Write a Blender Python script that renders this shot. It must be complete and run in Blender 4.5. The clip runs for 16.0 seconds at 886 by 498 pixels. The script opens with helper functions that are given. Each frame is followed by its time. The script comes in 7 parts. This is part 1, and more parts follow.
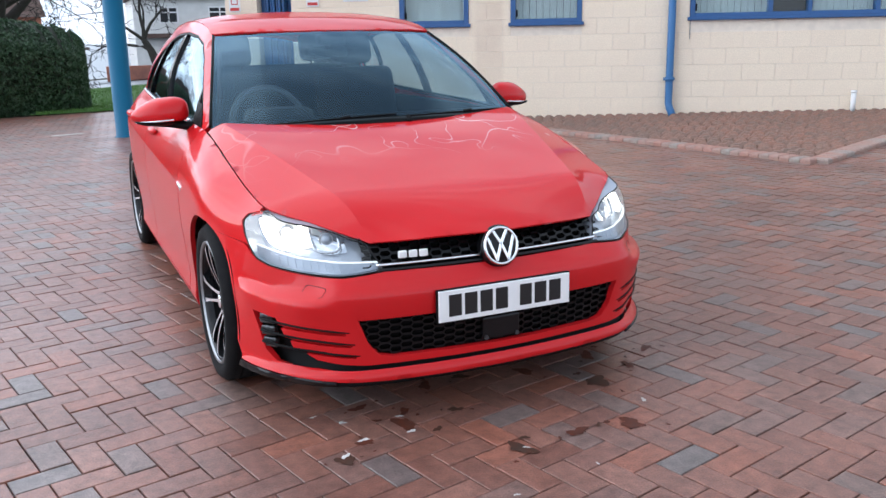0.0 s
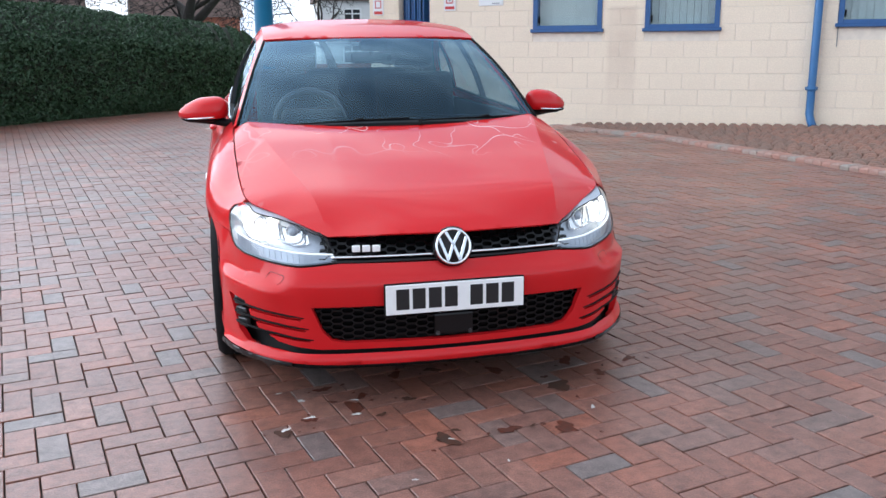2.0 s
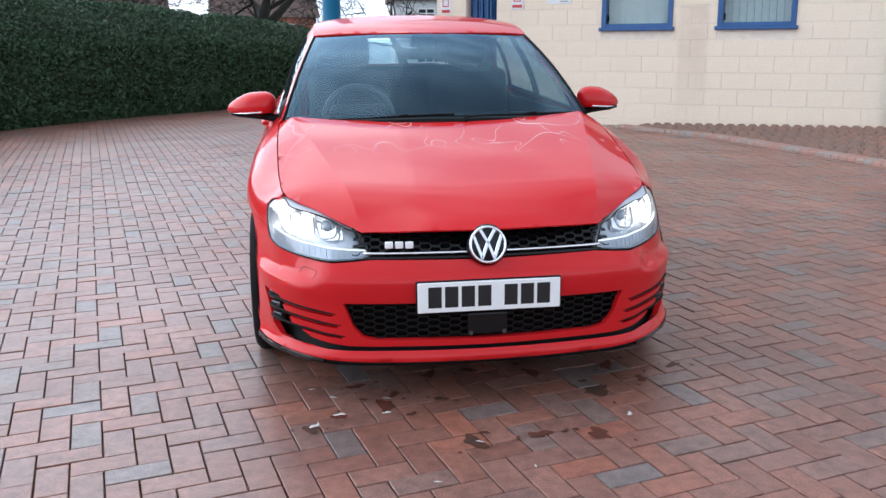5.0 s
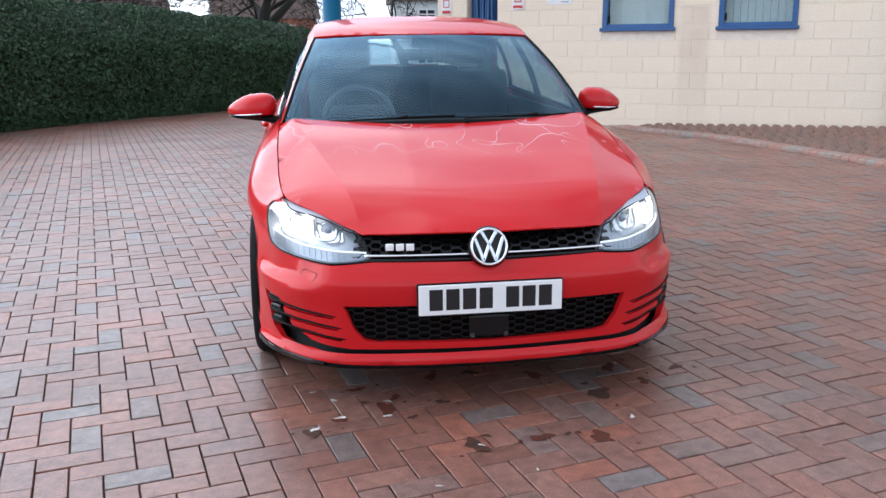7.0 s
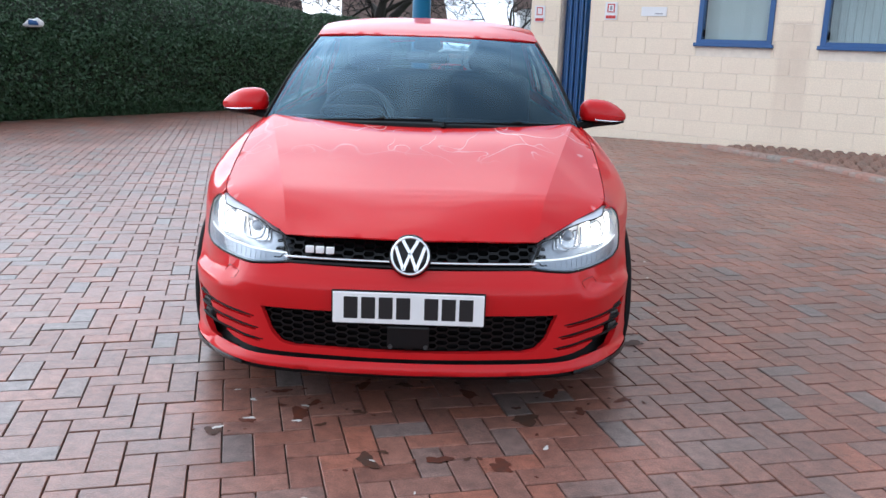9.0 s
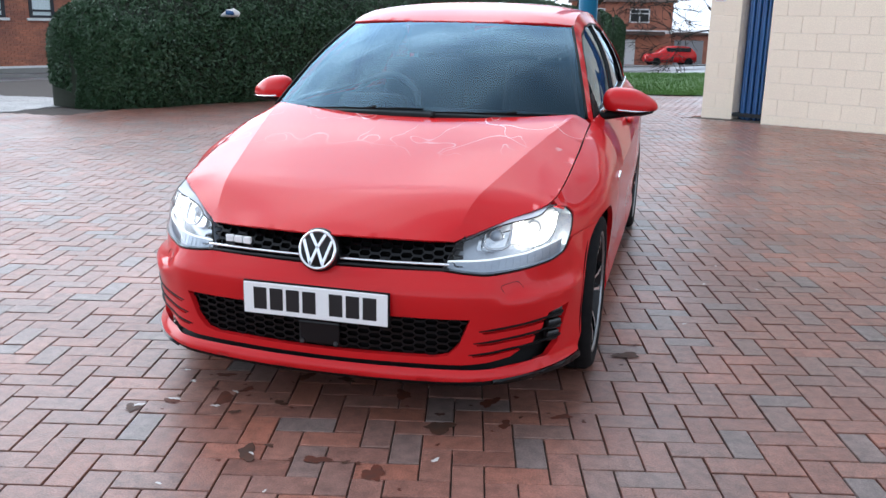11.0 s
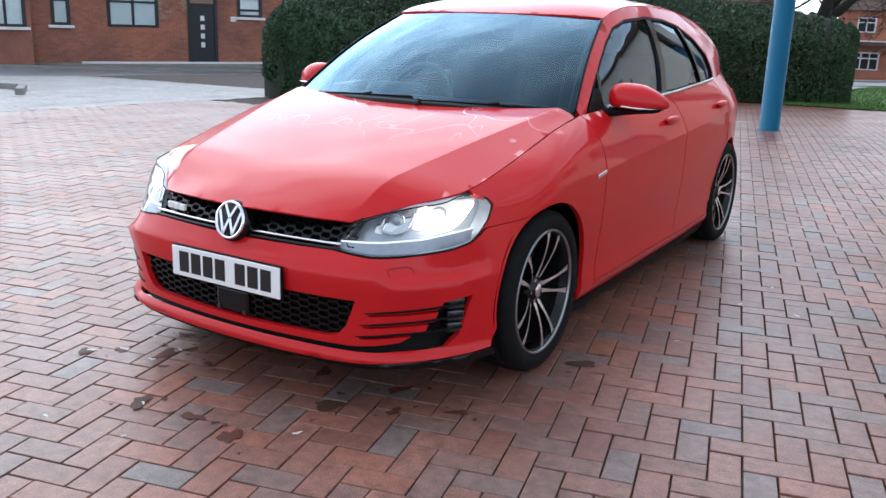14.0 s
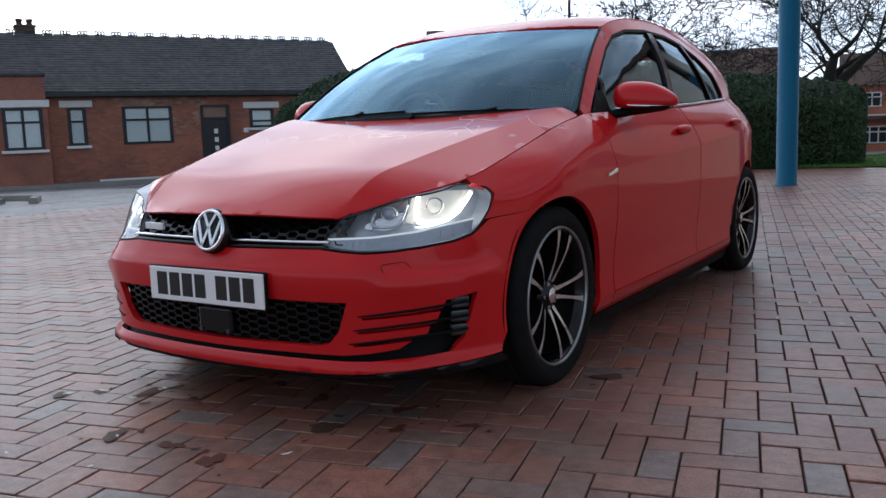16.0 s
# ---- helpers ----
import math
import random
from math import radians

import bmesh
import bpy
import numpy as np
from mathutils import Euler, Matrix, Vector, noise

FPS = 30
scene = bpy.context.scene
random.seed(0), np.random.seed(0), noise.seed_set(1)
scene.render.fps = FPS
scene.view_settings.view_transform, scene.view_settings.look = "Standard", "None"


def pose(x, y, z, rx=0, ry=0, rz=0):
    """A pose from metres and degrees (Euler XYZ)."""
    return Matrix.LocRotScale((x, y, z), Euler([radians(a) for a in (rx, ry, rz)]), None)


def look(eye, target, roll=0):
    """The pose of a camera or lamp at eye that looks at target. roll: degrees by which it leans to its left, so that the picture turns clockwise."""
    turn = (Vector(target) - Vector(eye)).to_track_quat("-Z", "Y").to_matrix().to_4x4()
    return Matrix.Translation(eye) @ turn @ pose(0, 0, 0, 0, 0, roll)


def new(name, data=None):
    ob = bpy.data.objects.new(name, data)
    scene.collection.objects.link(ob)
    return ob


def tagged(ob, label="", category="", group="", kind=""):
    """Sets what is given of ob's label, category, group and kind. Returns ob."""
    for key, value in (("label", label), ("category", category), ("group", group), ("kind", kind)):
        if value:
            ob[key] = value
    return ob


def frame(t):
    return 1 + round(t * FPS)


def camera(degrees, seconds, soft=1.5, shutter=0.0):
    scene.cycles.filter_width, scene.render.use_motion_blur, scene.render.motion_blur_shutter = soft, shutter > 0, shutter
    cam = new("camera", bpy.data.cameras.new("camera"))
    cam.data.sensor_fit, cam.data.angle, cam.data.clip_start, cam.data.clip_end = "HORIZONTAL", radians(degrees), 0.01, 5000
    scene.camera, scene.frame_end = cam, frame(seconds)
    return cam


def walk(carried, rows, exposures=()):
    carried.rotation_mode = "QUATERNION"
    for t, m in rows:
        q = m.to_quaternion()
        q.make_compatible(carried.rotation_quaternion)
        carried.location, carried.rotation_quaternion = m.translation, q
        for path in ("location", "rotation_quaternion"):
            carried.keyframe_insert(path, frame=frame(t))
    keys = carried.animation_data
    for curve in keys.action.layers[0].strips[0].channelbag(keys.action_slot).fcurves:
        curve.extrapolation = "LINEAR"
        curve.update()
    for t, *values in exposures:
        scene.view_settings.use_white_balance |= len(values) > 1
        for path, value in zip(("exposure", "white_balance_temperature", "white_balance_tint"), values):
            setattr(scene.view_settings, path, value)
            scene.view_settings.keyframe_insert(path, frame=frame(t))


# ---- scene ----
cam = camera(54.0, 16.0)
EXPOSURES = [(0, 1.07, 6100, 10), (14.4, 1.0, 6100, 10), (14.7, 0.53, 6050, 10), (14.95, -0.02, 6000, 10), (15.4, -0.2, 6000, 10), (16, 0.0, 6000, 10)]
PATH = [
    (0, (-1.417, -2.551, 1.317), (-0.603, -0.788, 0.836), -1.1),
    (0.5, (-1.201, -2.621, 1.285), (-0.647, -0.759, 0.81), -0.9),
    (1, (-1.052, -2.768, 1.303), (-0.547, -0.893, 0.826), -1.1),
    (1.5, (-0.909, -2.938, 1.325), (-0.411, -1.061, 0.845), -0.9),
    (2, (-0.736, -2.966, 1.337), (-0.296, -1.072, 0.865), -0.5),
    (2.5, (-0.612, -2.975, 1.321), (-0.238, -1.067, 0.854), 0.1),
    (3, (-0.583, -2.973, 1.314), (-0.232, -1.061, 0.844), 0.2),
    (3.5, (-0.584, -2.963, 1.313), (-0.264, -1.046, 0.843), 0.1),
    (4, (-0.589, -2.956, 1.315), (-0.298, -1.033, 0.848), -0.1),
    (6.5, (-0.595, -2.91, 1.311), (-0.318, -0.988, 0.836), -0.6),
    (7, (-0.591, -2.917, 1.315), (-0.314, -0.992, 0.846), -0.6),
    (7.5, (-0.544, -2.904, 1.324), (-0.283, -0.978, 0.854), -0.8),
    (8, (-0.415, -2.946, 1.305), (-0.162, -1.017, 0.844), -0.6),
    (8.5, (-0.185, -2.994, 1.335), (-0.007, -1.056, 0.873), 0.6),
    (9, (0.098, -2.852, 1.305), (0.107, -0.905, 0.847), 2.0),
    (9.2, (0.221, -2.814, 1.312), (0.182, -0.869, 0.849), 2.7),
    (11.3, (1.294, -2.555, 1.344), (0.694, -0.717, 0.833), 0.6),
    (11.5, (1.401, -2.549, 1.343), (0.736, -0.733, 0.833), 0.5),
    (12, (1.59, -2.508, 1.368), (0.833, -0.729, 0.858), 0.5),
    (12.5, (1.764, -2.357, 1.333), (0.898, -0.629, 0.82), 0.6),
    (13, (1.943, -2.215, 1.298), (0.969, -0.546, 0.785), 0.6),
    (13.5, (2.126, -2.176, 1.313), (1.131, -0.518, 0.802), 0.8),
    (14, (2.183, -2.115, 1.294), (1.179, -0.461, 0.788), 1.9),
    (14.5, (2.157, -1.981, 1.159), (1.144, -0.325, 0.677), 1.5),
    (15, (2.172, -1.922, 0.964), (1.112, -0.252, 0.671), 1.3),
    (15.5, (2.16, -1.912, 0.875), (1.093, -0.243, 0.599), -1.1),
    (16, (2.139, -1.904, 0.891), (1.068, -0.237, 0.62), -2.0),
]
walk(cam, [(t, look(eye, target, roll)) for t, eye, target, roll in PATH], EXPOSURES)

# ---- world and light ----
world = bpy.data.worlds.new("World")
scene.world = world
world.use_nodes = True
wn, wl = world.node_tree.nodes, world.node_tree.links
wn.clear()
SUN_AZ, SUN_EL = radians(-56), radians(24)      # from +y, clockwise towards +x
sky = wn.new("ShaderNodeTexSky")
sky.sky_type, sky.sun_disc = "NISHITA", False
sky.sun_elevation, sky.sun_rotation = SUN_EL, SUN_AZ
sky.air_density, sky.dust_density = 1.0, 2.0
tc = wn.new("ShaderNodeTexCoord")
mp = wn.new("ShaderNodeMapping")
mp.inputs["Scale"].default_value = (1.3, 1.3, 4.2)
cl = wn.new("ShaderNodeTexNoise")
cl.inputs["Scale"].default_value, cl.inputs["Detail"].default_value, cl.inputs["Roughness"].default_value = 2.3, 9.0, 0.55
cr = wn.new("ShaderNodeValToRGB")
cr.color_ramp.elements[0].position, cr.color_ramp.elements[0].color = 0.28, (0.78, 0.78, 0.78, 1)
cr.color_ramp.elements[1].position, cr.color_ramp.elements[1].color = 0.62, (1, 1, 1, 1)
cc = wn.new("ShaderNodeValToRGB")                # the clouds' own tone
cc.color_ramp.elements[0].position, cc.color_ramp.elements[0].color = 0.36, (9.8, 10.3, 11.0, 1)
cc.color_ramp.elements[1].position, cc.color_ramp.elements[1].color = 0.62, (5.0, 5.8, 7.0, 1)
cl2 = wn.new("ShaderNodeTexNoise")
cl2.inputs["Scale"].default_value, cl2.inputs["Detail"].default_value = 3.7, 6.0
mixw = wn.new("ShaderNodeMixRGB")
bg = wn.new("ShaderNodeBackground")
bg.inputs["Strength"].default_value = 0.1
out = wn.new("ShaderNodeOutputWorld")
wl.new(tc.outputs["Generated"], mp.inputs["Vector"])
wl.new(mp.outputs["Vector"], cl.inputs["Vector"])
wl.new(mp.outputs["Vector"], cl2.inputs["Vector"])
wl.new(cl.outputs["Fac"], cr.inputs["Fac"])
wl.new(cl2.outputs["Fac"], cc.inputs["Fac"])
wl.new(cr.outputs["Color"], mixw.inputs["Fac"])
wl.new(sky.outputs["Color"], mixw.inputs["Color1"])
wl.new(cc.outputs["Color"], mixw.inputs["Color2"])
dp = wn.new("ShaderNodeVectorMath")               # thin cloud is brighter towards the sun
dp.operation = "DOT_PRODUCT"
dp.inputs[1].default_value = (math.sin(SUN_AZ) * math.cos(SUN_EL), math.cos(SUN_AZ) * math.cos(SUN_EL), math.sin(SUN_EL))
glow = wn.new("ShaderNodeMapRange")
glow.interpolation_type = "SMOOTHSTEP"
glow.inputs["From Min"].default_value, glow.inputs["From Max"].default_value = 0.25, 1.0
glow.inputs["To Min"].default_value, glow.inputs["To Max"].default_value = 0.74, 1.95
gm = wn.new("ShaderNodeVectorMath")
gm.operation = "SCALE"
wl.new(tc.outputs["Generated"], dp.inputs[0])
wl.new(dp.outputs["Value"], glow.inputs["Value"])
wl.new(mixw.outputs["Color"], gm.inputs[0])
sep = wn.new("ShaderNodeSeparateXYZ")             # the cloud deck is brighter towards the horizon than overhead
rise = wn.new("ShaderNodeMapRange")
rise.interpolation_type = "SMOOTHSTEP"
rise.inputs["From Min"].default_value, rise.inputs["From Max"].default_value = 0.02, 0.85
rise.inputs["To Min"].default_value, rise.inputs["To Max"].default_value = 1.22, 0.76
lift_ = wn.new("ShaderNodeMath")
lift_.operation = "MULTIPLY"
wl.new(tc.outputs["Generated"], sep.inputs[0])
wl.new(sep.outputs["Z"], rise.inputs["Value"])
wl.new(glow.outputs["Result"], lift_.inputs[0])
wl.new(rise.outputs["Result"], lift_.inputs[1])
wl.new(lift_.outputs[0], gm.inputs["Scale"])
wl.new(gm.outputs["Vector"], bg.inputs["Color"])
wl.new(bg.outputs["Background"], out.inputs["Surface"])

sun = new("sun", bpy.data.lights.new("sun", "SUN"))
sun.data.energy, sun.data.angle, sun.data.color = 0.5, radians(110), (1.0, 0.95, 0.88)
sun_dir = Vector((math.sin(SUN_AZ) * math.cos(SUN_EL), math.cos(SUN_AZ) * math.cos(SUN_EL), math.sin(SUN_EL)))
sun.matrix_world = look(sun_dir * 60, (0, 0, 0))


# ---- materials ----
def material(name, color, rough=0.5, metal=0.0, coat=0.0, var=0.0, scale=8.0, fine=0.0, fscale=120.0, bump=0.0, bscale=60.0, color2=None, spec=0.5, island=0.0, tex="Object"):
    """A principled surface with two scales of colour variation and a fine relief."""
    m = bpy.data.materials.new(name)
    m.use_nodes = True
    n, l = m.node_tree.nodes, m.node_tree.links
    b = n["Principled BSDF"]
    b.inputs["Roughness"].default_value, b.inputs["Metallic"].default_value = rough, metal
    b.inputs["Coat Weight"].default_value, b.inputs["Coat Roughness"].default_value = coat, 0.02
    b.inputs["Specular IOR Level"].default_value = spec
    b.inputs["Base Color"].default_value = (*color, 1)
    if var or fine or bump or island:
        co = n.new("ShaderNodeTexCoord")
        last = None

        def noise_at(sc, det=4.0):
            t = n.new("ShaderNodeTexNoise")
            t.inputs["Scale"].default_value, t.inputs["Detail"].default_value = sc, det
            l.new(co.outputs[tex], t.inputs["Vector"])
            return t
        mix = n.new("ShaderNodeMixRGB")
        mix.inputs["Color1"].default_value = (*color, 1)
        mix.inputs["Color2"].default_value = (*(color2 or [c * 0.6 for c in color]), 1)
        mr = n.new("ShaderNodeMapRange")
        mr.inputs["From Min"].default_value, mr.inputs["From Max"].default_value = 0.35, 0.7
        mr.inputs["To Max"].default_value = var
        l.new(noise_at(scale).outputs["Fac"], mr.inputs["Value"])
        last = mr.outputs["Result"]
        if island:
            ge, ob, ad = n.new("ShaderNodeNewGeometry"), n.new("ShaderNodeObjectInfo"), n.new("ShaderNodeMath")
            l.new(ge.outputs["Random Per Island"], ad.inputs[0])
            l.new(ob.outputs["Random"], ad.inputs[1])
            fr = n.new("ShaderNodeMath")
            fr.operation = "FRACT"
            l.new(ad.outputs[0], fr.inputs[0])
            mu = n.new("ShaderNodeMath")
            mu.operation = "MULTIPLY_ADD"
            mu.inputs[1].default_value = island
            l.new(fr.outputs[0], mu.inputs[0])
            l.new(last, mu.inputs[2])
            last = mu.outputs[0]
        l.new(last, mix.inputs["Fac"])
        c = mix.outputs["Color"]
        if fine:
            hs = n.new("ShaderNodeHueSaturation")
            mf = n.new("ShaderNodeMapRange")
            mf.inputs["From Min"].default_value, mf.inputs["From Max"].default_value = 0.3, 0.7
            mf.inputs["To Min"].default_value, mf.inputs["To Max"].default_value = 1 - fine, 1 + fine
            l.new(noise_at(fscale, 6).outputs["Fac"], mf.inputs["Value"])
            l.new(mf.outputs["Result"], hs.inputs["Value"])
            l.new(c, hs.inputs["Color"])
            c = hs.outputs["Color"]
        l.new(c, b.inputs["Base Color"])
        if bump:
            bp = n.new("ShaderNodeBump")
            bp.inputs["Strength"].default_value, bp.inputs["Distance"].default_value = bump, 0.004
            l.new(noise_at(bscale, 6).outputs["Fac"], bp.inputs["Height"])
            l.new(bp.outputs["Normal"], b.inputs["Normal"])
    return m


def glass_material(name, tint, ior=1.5, rough=0.0, gloss=(0.8, 0.8, 0.8)):
    """A thin pane: tinted see-through with a gloss that grows towards grazing, alike from both faces."""
    m = bpy.data.materials.new(name)
    m.use_nodes = True
    n, l = m.node_tree.nodes, m.node_tree.links
    n.clear()
    o, mix, tr, gl, lw, pw, ma = (n.new("ShaderNode" + k) for k in ("OutputMaterial", "MixShader", "BsdfTransparent", "BsdfGlossy", "LayerWeight", "Math", "Math"))
    tr.inputs["Color"].default_value = (*tint, 1)
    gl.inputs["Roughness"].default_value = rough
    gl.inputs["Color"].default_value = (*gloss, 1)
    f0 = ((ior - 1) / (ior + 1)) ** 2
    pw.operation, pw.inputs[1].default_value = "POWER", 3.6
    ma.operation, ma.inputs[1].default_value, ma.inputs[2].default_value = "MULTIPLY_ADD", 1 - f0, f0
    lw.inputs["Blend"].default_value = 0.5
    l.new(lw.outputs["Facing"], pw.inputs[0])
    l.new(pw.outputs[0], ma.inputs[0])
    l.new(ma.outputs[0], mix.inputs[0])
    l.new(tr.outputs[0], mix.inputs[1])
    l.new(gl.outputs[0], mix.inputs[2])
    l.new(mix.outputs[0], o.inputs[0])
    return m


def lamp_material(name, color, strength, body=0.25):
    m = bpy.data.materials.new(name)
    m.use_nodes = True
    b = m.node_tree.nodes["Principled BSDF"]
    b.inputs["Base Color"].default_value = (*[c * body for c in color], 1)
    b.inputs["Emission Color"].default_value = (*color, 1)
    b.inputs["Emission Strength"].default_value = strength
    return m


PAINT = material("red_car_paint", (0.57, 0.011, 0.014), 0.40, 0.0, 0.62, var=0.10, scale=3.0, color2=(0.52, 0.010, 0.012), spec=0.05)
def wet(m):
    """Fine beads of water in the clear coat, in patches."""
    n, l = m.node_tree.nodes, m.node_tree.links
    b = n["Principled BSDF"]
    co = n.new("ShaderNodeTexCoord")
    vo, mr, ns, nr_, mu, bp = (n.new("ShaderNode" + k) for k in ("TexVoronoi", "MapRange", "TexNoise", "MapRange", "Math", "Bump"))
    vo.inputs["Scale"].default_value, vo.inputs["Randomness"].default_value = 95, 1.0
    mr.inputs["From Min"].default_value, mr.inputs["From Max"].default_value = 0.10, 0.30
    mr.inputs["To Min"].default_value, mr.inputs["To Max"].default_value = 1.0, 0.0
    ns.inputs["Scale"].default_value, ns.inputs["Detail"].default_value = 3.5, 3
    nr_.inputs["From Min"].default_value, nr_.inputs["From Max"].default_value = 0.56, 0.68
    mu.operation = "MULTIPLY"
    bp.inputs["Strength"].default_value, bp.inputs["Distance"].default_value = 0.35, 0.0016
    l.new(co.outputs["Object"], vo.inputs["Vector"])
    l.new(co.outputs["Object"], ns.inputs["Vector"])
    l.new(vo.outputs["Distance"], mr.inputs["Value"])
    l.new(ns.outputs["Fac"], nr_.inputs["Value"])
    l.new(mr.outputs["Result"], mu.inputs[0])
    l.new(nr_.outputs["Result"], mu.inputs[1])
    l.new(mu.outputs[0], bp.inputs["Height"])
    l.new(bp.outputs["Normal"], b.inputs["Coat Normal"])


wet(PAINT)
BLACK = material("black_plastic", (0.0045, 0.0045, 0.005), 0.55, var=0.3, scale=30, color2=(0.008, 0.008, 0.008), spec=0.12)
GLOSSB = material("gloss_black", (0.006, 0.006, 0.007), 0.15, spec=0.3)
CHROME = material("chrome", (0.85, 0.86, 0.88), 0.08, 1.0)
SATIN = material("satin_silver", (0.62, 0.64, 0.67), 0.25, 1.0)
RIMEDGE = material("turned_rim_edge", (0.30, 0.31, 0.32), 0.30, 0.85, var=0.3, scale=20)
ALLOY = material("turned_alloy", (0.85, 0.86, 0.88), 0.24, 0.9, var=0.2, scale=20)
RUBBER = material("tyre_rubber", (0.006, 0.006, 0.007), 0.9, var=0.5, scale=25, color2=(0.014, 0.0135, 0.013), bump=0.2, bscale=200, spec=0.2)
FOGL = material("fog_cell", (0.10, 0.105, 0.11), 0.3, 0.6, var=0.8, scale=60, color2=(0.02, 0.02, 0.02))
GRIP = material("worn_grey_grip", (0.06, 0.065, 0.07), 0.45, var=0.3, scale=20)
INNER = material("dark_trim", (0.022, 0.022, 0.024), 0.7, var=0.4, scale=12, color2=(0.035, 0.035, 0.037))
CLOTH = material("dark_seat_cloth", (0.022, 0.023, 0.027), 0.9, var=0.4, scale=40, bump=0.3, bscale=300)
HEADLIN = material("grey_headlining", (0.07, 0.07, 0.07), 0.9)
SCREEN = glass_material("tinted_windscreen", (0.56, 0.70, 0.76), 1.46, 0.0, (0.50, 0.78, 1.0))
SIDEGL = glass_material("tinted_side_glass", (0.58, 0.66, 0.66), 1.7, 0.0, (0.7, 0.85, 0.95))
LENS = glass_material("clear_lens", (0.93, 0.95, 0.96), 1.5)


def bonnet_paint():
    """The body paint with wet streaks over the rear of the bonnet, their sky shine put in as pale colour."""
    m = PAINT.copy()
    m.name = "red_bonnet_paint"
    n, l = m.node_tree.nodes, m.node_tree.links
    b = n["Principled BSDF"]
    co = n.new("ShaderNodeTexCoord")
    mp_ = n.new("ShaderNodeMapping")
    mp_.inputs["Scale"].default_value = (1.0, 0.75, 1.0)
    l.new(co.outputs["Object"], mp_.inputs["Vector"])
    lines = []
    for sc, width, seed in ((3.6, 0.009, 0.0), (6.0, 0.007, 4.7)):
        t = n.new("ShaderNodeTexNoise")
        t.noise_dimensions = "4D"
        t.inputs["W"].default_value, t.inputs["Scale"].default_value = seed, sc
        t.inputs["Detail"].default_value, t.inputs["Distortion"].default_value = 1.2, 0.2
        l.new(mp_.outputs["Vector"], t.inputs["Vector"])
        su = n.new("ShaderNodeMath")
        su.operation = "SUBTRACT"
        su.inputs[1].default_value = 0.5
        l.new(t.outputs["Fac"], su.inputs[0])
        ab = n.new("ShaderNodeMath")
        ab.operation = "ABSOLUTE"
        l.new(su.outputs[0], ab.inputs[0])
        mr = n.new("ShaderNodeMapRange")
        mr.inputs["From Min"].default_value, mr.inputs["From Max"].default_value = 0.0, width
        mr.inputs["To Min"].default_value, mr.inputs["To Max"].default_value = 1.0, 0.0
        l.new(ab.outputs[0], mr.inputs["Value"])
        lines.append(mr.outputs["Result"])
    mx = n.new("ShaderNodeMath")
    mx.operation = "MAXIMUM"
    l.new(lines[0], mx.inputs[0])
    l.new(lines[1], mx.inputs[1])
    sp = n.new("ShaderNodeSeparateXYZ")
    l.new(co.outputs["Object"], sp.inputs[0])
    where = n.new("ShaderNodeMapRange")
    where.inputs["From Min"].default_value, where.inputs["From Max"].default_value = 0.60, 1.0
    where.inputs["To Max"].default_value = 0.95
    side_x = n.new("ShaderNodeMapRange")
    side_x.inputs["From Min"].default_value, side_x.inputs["From Max"].default_value = -0.50, -0.05
    side_x.inputs["To Min"].default_value = 0.15
    l.new(sp.outputs["X"], side_x.inputs["Value"])
    l.new(sp.outputs["Y"], where.inputs["Value"])
    pa = n.new("ShaderNodeTexNoise")
    pa.inputs["Scale"].default_value = 2.6
    l.new(co.outputs["Object"], pa.inputs["Vector"])
    pr = n.new("ShaderNodeMapRange")
    pr.inputs["From Min"].default_value, pr.inputs["From Max"].default_value = 0.40, 0.56
    l.new(pa.outputs["Fac"], pr.inputs["Value"])
    m1, m2 = n.new("ShaderNodeMath"), n.new("ShaderNodeMath")
    m1.operation = m2.operation = "MULTIPLY"
    l.new(mx.outputs[0], m1.inputs[0])
    l.new(where.outputs["Result"], m1.inputs[1])
    l.new(m1.outputs[0], m2.inputs[0])
    m3 = n.new("ShaderNodeMath")
    m3.operation = "MULTIPLY"
    l.new(pr.outputs["Result"], m3.inputs[0])
    l.new(side_x.outputs["Result"], m3.inputs[1])
    l.new(m3.outputs[0], m2.inputs[1])
    old = b.inputs["Base Color"].links[0].from_socket
    mix = n.new("ShaderNodeMixRGB")
    # whitish base colour stands in for sky reflected in the wet streaks
    mix.inputs["Color2"].default_value = (0.88, 0.80, 0.79, 1)
    l.new(m2.outputs[0], mix.inputs["Fac"])
    l.new(old, mix.inputs["Color1"])
    l.new(mix.outputs["Color"], b.inputs["Base Color"])
    return m


BONNET = bonnet_paint()
PLATE = material("white_plate", (0.9, 0.9, 0.89), 0.35, var=0.08, scale=20)
INK = material("black_ink", (0.01, 0.01, 0.011), 0.4)
REDL = material("red_lens", (0.25, 0.004, 0.006), 0.15, coat=1.0)
BEAM = lamp_material("lit_bulb", (1.0, 0.93, 0.80), 9.0)
# the bowl emits by itself, in place of bulb light thrown back
GLOWB = lamp_material("glowing_reflector", (1.0, 0.96, 0.88), 0.36)
HALO = lamp_material("lit_projector_glass", (1.0, 0.95, 0.84), 0.55)
TUB = material("pale_lamp_tub", (0.52, 0.55, 0.60), 0.25, 0.55, var=0.4, scale=20, color2=(0.30, 0.33, 0.38))
APRON = material("ribbed_lamp_apron", (0.38, 0.42, 0.48), 0.3, 0.4, var=0.3, scale=40)
DRL = lamp_material("lit_strip", (0.92, 0.97, 1.0), 0.55)
